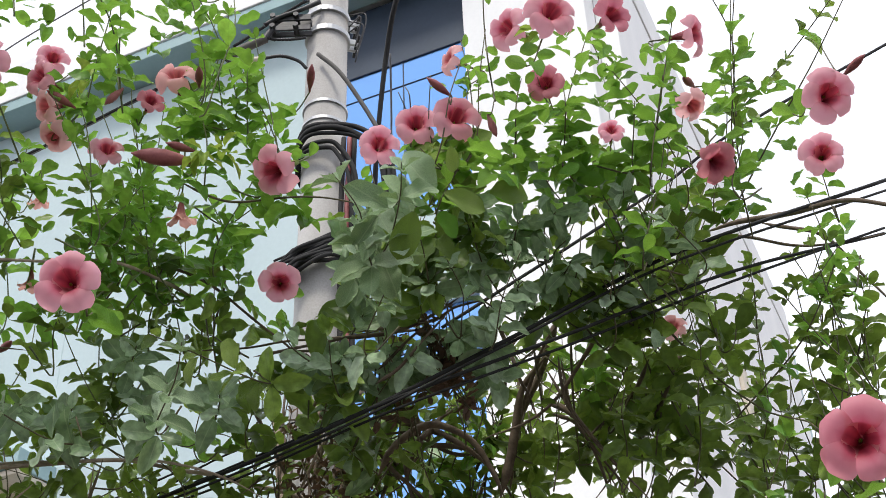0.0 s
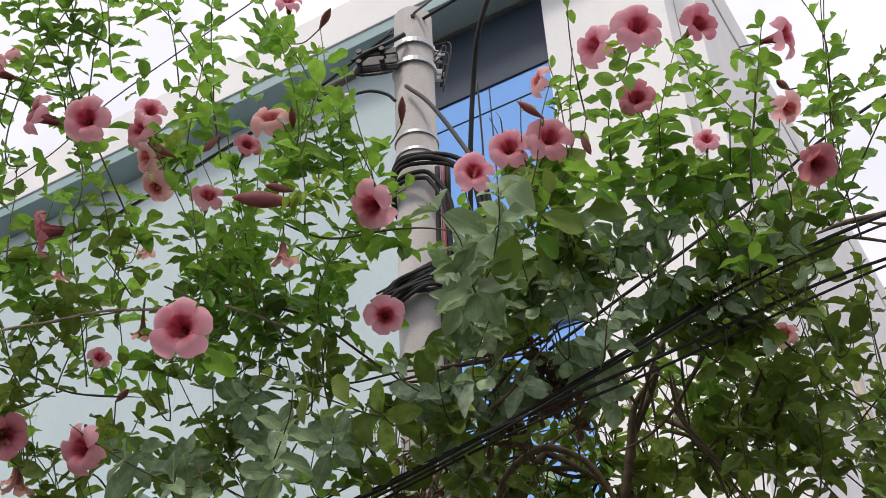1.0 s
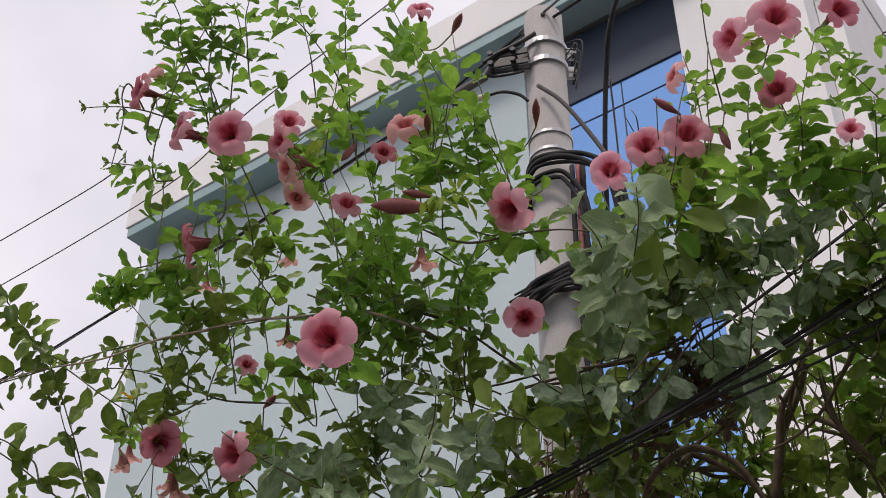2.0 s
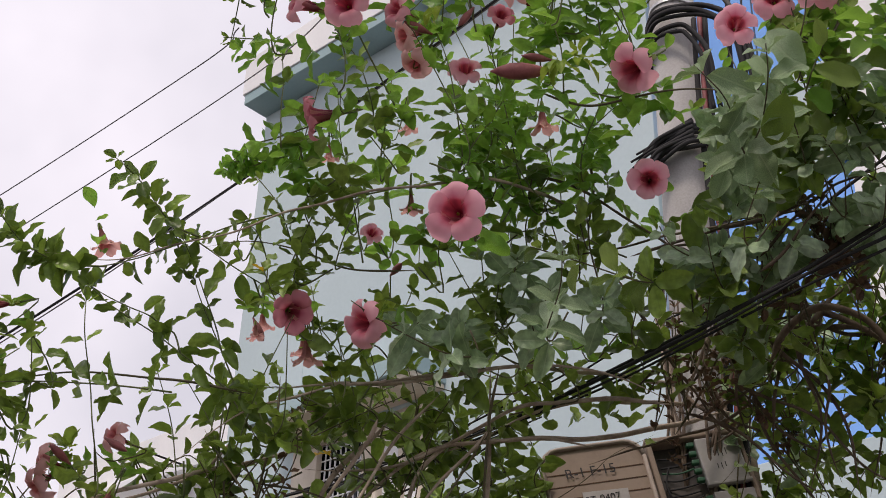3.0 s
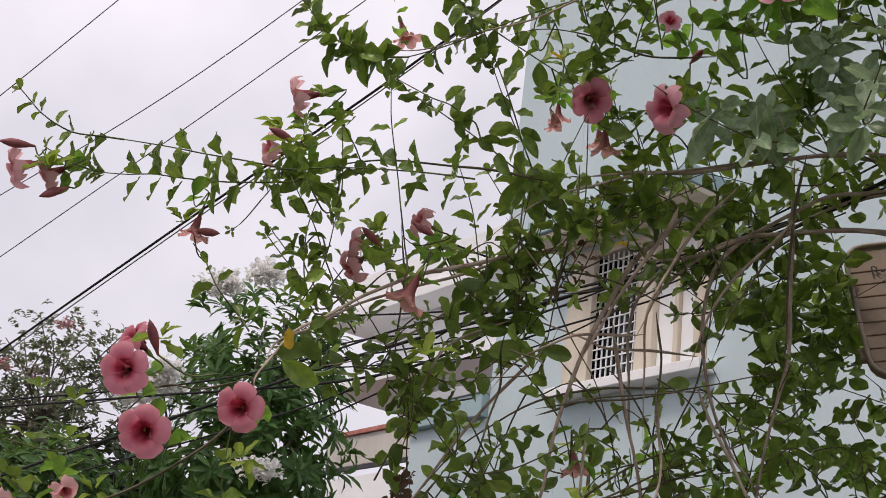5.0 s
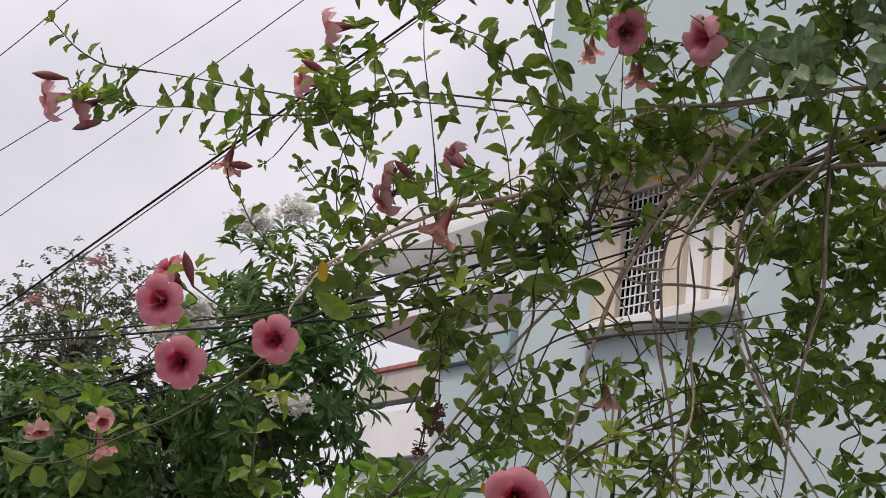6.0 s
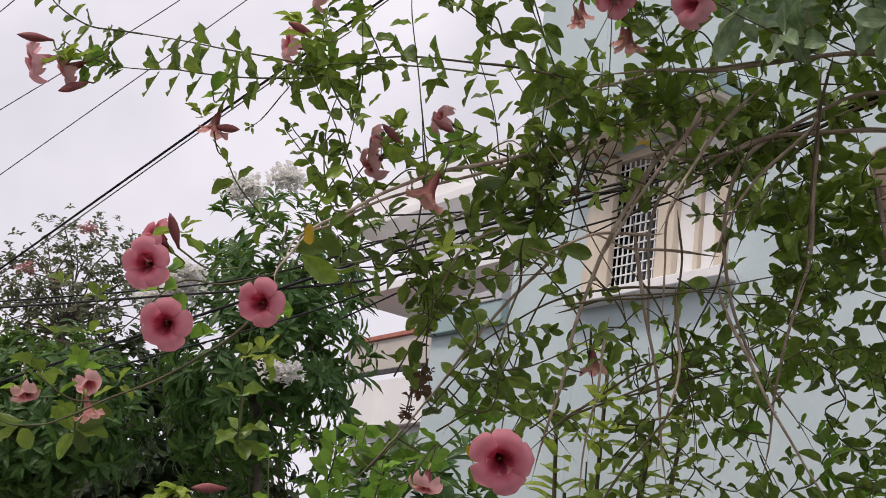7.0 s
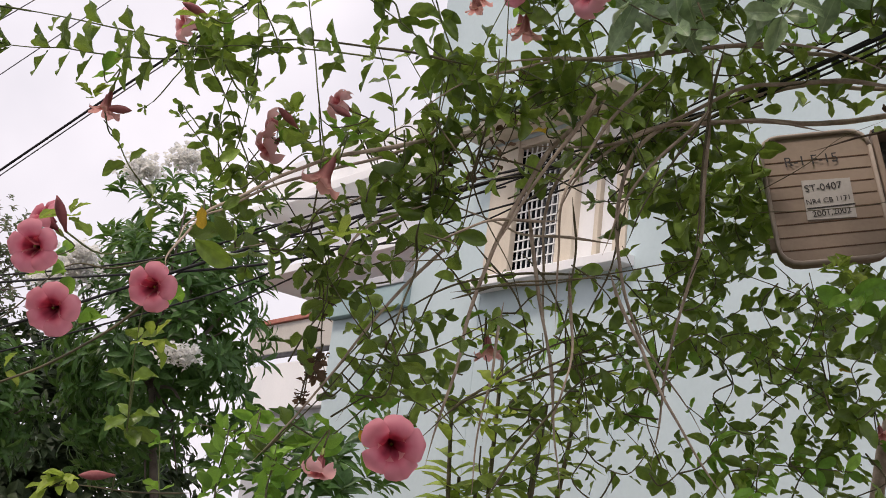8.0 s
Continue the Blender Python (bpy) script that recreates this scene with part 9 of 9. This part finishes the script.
for key in ROOTS:
    V, Fc = [], []
    for P, R in TWIGS[key]:
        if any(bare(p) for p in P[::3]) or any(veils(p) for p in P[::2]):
            continue
        v, f = tube_data(P, R, 5)
        Fc += [tuple(i + len(V) for i in g) for g in f]
        V += v
    ob = adopt(new("twig_tangle", mesh_from("twig_tangle", V, Fc, M["shoot" if key == "left" else "stem"])), key)
    tagged(ob, "thin green and brown twigs", kind="stuff")
    # leaves nearest the street first, as parts of their own
    order = sorted(LEAVES[key], key=lambda e: e[2].translation.y)
    for style, k, m, _ in order[:300]:
        ob = adopt(new("leaf", LEAF[style][k]), key)
        ob.matrix_basis = m
    for style in LEAF:
        rest = [(k, m) for s, k, m, _ in order[300:] if s == style]
        if not rest:
            continue
        V, Fc, UV = [], [], []
        for k, m in rest:
            me = LEAF[style][k]
            n = len(V)
            V += [m @ v.co for v in me.vertices]
            UV += [(v.co.x + 0.5, v.co.y) for v in me.vertices]
            Fc += [tuple(i + n for i in p.vertices) for p in me.polygons]
        ob = adopt(new("foliage", mesh_from("foliage", V, Fc, LEAF[style][0].materials[0])), key)
        lay_uv(ob.data, UV)
        tagged(ob, kind="stuff")

# ---- trees beyond the vine ----
def blade_mesh(name, V, Fc, length, width, at, out, up):
    """Adds a narrow pointed leaf to vertex and face lists."""
    y = out.normalized()
    x = y.cross(up)
    x = x.normalized() if x.length > 1e-4 else y.orthogonal().normalized()
    z = x.cross(y)
    n = len(V)
    for s, w, d in ((0, 0.12, 0), (0.35, 0.9, 0.03), (0.65, 1.0, 0.0), (1.0, 0.0, -0.12)):
        c = at + y * (s * length) + z * (d * length)
        V.append(c - x * (w * width / 2) + z * (0.18 * w * width))
        V.append(c)
        V.append(c + x * (w * width / 2) + z * (0.18 * w * width))
    for i in range(3):
        a = n + 3 * i
        Fc += [(a, a + 1, a + 4, a + 3), (a + 1, a + 2, a + 5, a + 4)]


def tree(name, label, base, centre, radii, limbs, tufts, per, length, width, material, bloom=None, blooms=(), seed=1, lift=0.4, gap=0.0, girth=0.11, petals=260):
    """Trunk and limbs, and a crown of leaf tufts with an uneven outline; blooms are clusters of small petals."""
    r = random.Random(seed)
    root = tagged(group_root(name), label, "tree")
    B, C = Vector(base), Vector(centre)
    top = C - Vector((0, 0, radii[2] * 0.4))
    tube("trunk", [B, B.lerp(top, 0.5) + Vector((0.1, 0.05, 0)), top], girth, girth * 0.5, M["trunk"], root, 9)
    V, Fc = [], []
    ends = []
    for k in range(limbs):
        while True:
            o = Vector((r.uniform(-1, 1), r.uniform(-1, 1), r.uniform(-1, 1)))
            if 0.35 < o.length < 1:
                break
        e = C + Vector((o.x * radii[0], o.y * radii[1], o.z * radii[2]))
        ends.append(e)
        mid = top.lerp(e, 0.5) + Vector((r.uniform(-0.15, 0.15), r.uniform(-0.15, 0.15), r.uniform(-0.1, 0.2)))
        tube("limb", [top, mid, e], girth * 0.32, 0.006, M["trunk"], root, 6, 9)
    for k in range(tufts):
        while True:
            o = Vector((r.uniform(-1, 1), r.uniform(-1, 1), r.uniform(-1, 1)))
            if o.length < 1 and (o.length > 0.5 or r.random() < 0.5) and noise.noise(o * 2.3 + Vector((seed, 0, 0))) > -0.35 + gap:
                break
        p = C + Vector((o.x * radii[0], o.y * radii[1], o.z * radii[2])) * (1 + 0.25 * noise.noise(o * 3.1))
        axis = (o + Vector((0, 0, lift))).normalized()
        a = axis.orthogonal().normalized()
        b = axis.cross(a)
        for q in range(per):
            t = q * 2.4 + r.uniform(-0.4, 0.4)
            side = a * math.cos(t) + b * math.sin(t)
            out = side + axis * r.uniform(-0.3, 0.9)
            blade_mesh(name, V, Fc, length * r.uniform(0.6, 1.1), width * r.uniform(0.8, 1.2), p + axis * r.uniform(-0.5, 0.3) * length, out, axis + Vector((r.uniform(-0.5, 0.5), r.uniform(-0.5, 0.5), 0)))
    ob = new("crown", mesh_from("crown", V, Fc, material))
    ob.parent = root
    tagged(ob, kind="stuff")
    for c in blooms:
        V, Fc = [], []
        for k in range(petals):
            o = Vector((r.gauss(0, 1), r.gauss(0, 1), r.gauss(0, 0.55)))
            p = Vector(c) + o * 0.06
            blade_mesh("bloom", V, Fc, 0.045, 0.036, p, Vector((r.uniform(-1, 1), r.uniform(-1, 1), r.uniform(-0.3, 1))), Vector((0, 0, 1)))
        ob = new("blossom", mesh_from("blossom", V, Fc, bloom))
        ob.parent = root
    return root


tree("white_flowering_tree", "leafy green tree with clusters of white blossom", (-6.0, 7.2, 0), (-6.1, 6.85, 3.35), (0.85, 0.7, 1.15), 16, 270, 15, 0.17, 0.038, M["tree_leaf"],
     M["bloom"], ((-5.41, 5.59, 4.04), (-5.16, 5.72, 4.14), (-5.77, 5.59, 3.38), (-5.91, 5.53, 3.30), (-5.26, 6.10, 2.96), (-5.75, 5.57, 3.48)), 3, girth=0.05)
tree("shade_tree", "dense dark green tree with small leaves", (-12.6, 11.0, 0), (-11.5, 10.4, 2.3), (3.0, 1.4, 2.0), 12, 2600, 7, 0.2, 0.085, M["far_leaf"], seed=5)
tree("pink_myrtle_tree", "sparse tree with pinkish flowering tips", (-11.2, 9.4, 0), (-11.15, 9.2, 4.55), (1.35, 0.6, 0.95), 44, 700, 7, 0.075, 0.034, M["myrtle_leaf"],
     M["bloom_pink"], ((-10.86, 9.0, 5.25), (-11.5, 8.8, 4.75), (-11.2, 9.0, 4.7)), 8, 0.8, 0.15, 0.04, 70)
tree("back_shrub", "leafy green shrub against the wall", (-4.9, 7.3, 0), (-4.95, 7.2, 1.9), (0.9, 0.5, 1.1), 8, 90, 10, 0.2, 0.06, M["tree_leaf"], seed=12)

tree("hedge_tree", "mid-green hedge tree with narrow leaves", (-7.6, 6.3, 0), (-7.5, 6.15, 2.6), (0.95, 0.5, 0.65), 10, 430, 9, 0.16, 0.04, M["tree_leaf"], seed=21, girth=0.035)


def croton():
    """An upright shrub with narrow yellow-green leaves and a few yellow blossoms."""
    r = random.Random(9)
    root = tagged(group_root("yellow_shrub"), "upright shrub with narrow yellow-green leaves", "shrub")
    for k in range(9):
        x, y = -1.45 + r.uniform(-0.22, 0.22), 2.86 + r.uniform(-0.15, 0.15)
        h = r.uniform(1.8, 2.28)
        P = [(-1.45, 2.86, 0), (x * 0.5 - 0.725, y * 0.5 + 1.43, h * 0.6), (x, y, h)]
        tube("stalk", P, 0.012, 0.005, M["stem"], root, 6)
        V, Fc = [], []
        for i, p in enumerate(spline(P, 40)[18:]):
            for q in range(2):
                t = i * 2.4 + q * 3.14
                out = Vector((math.cos(t), math.sin(t), r.uniform(0.0, 0.7)))
                blade_mesh("leaves", V, Fc, 0.12 * r.uniform(0.7, 1.1), 0.034, p, out, Vector((0, -0.4, 1)))
        ob = new("leaf_spray", mesh_from("leaf_spray", V, Fc, M["lime"]))
        ob.parent = root


croton()
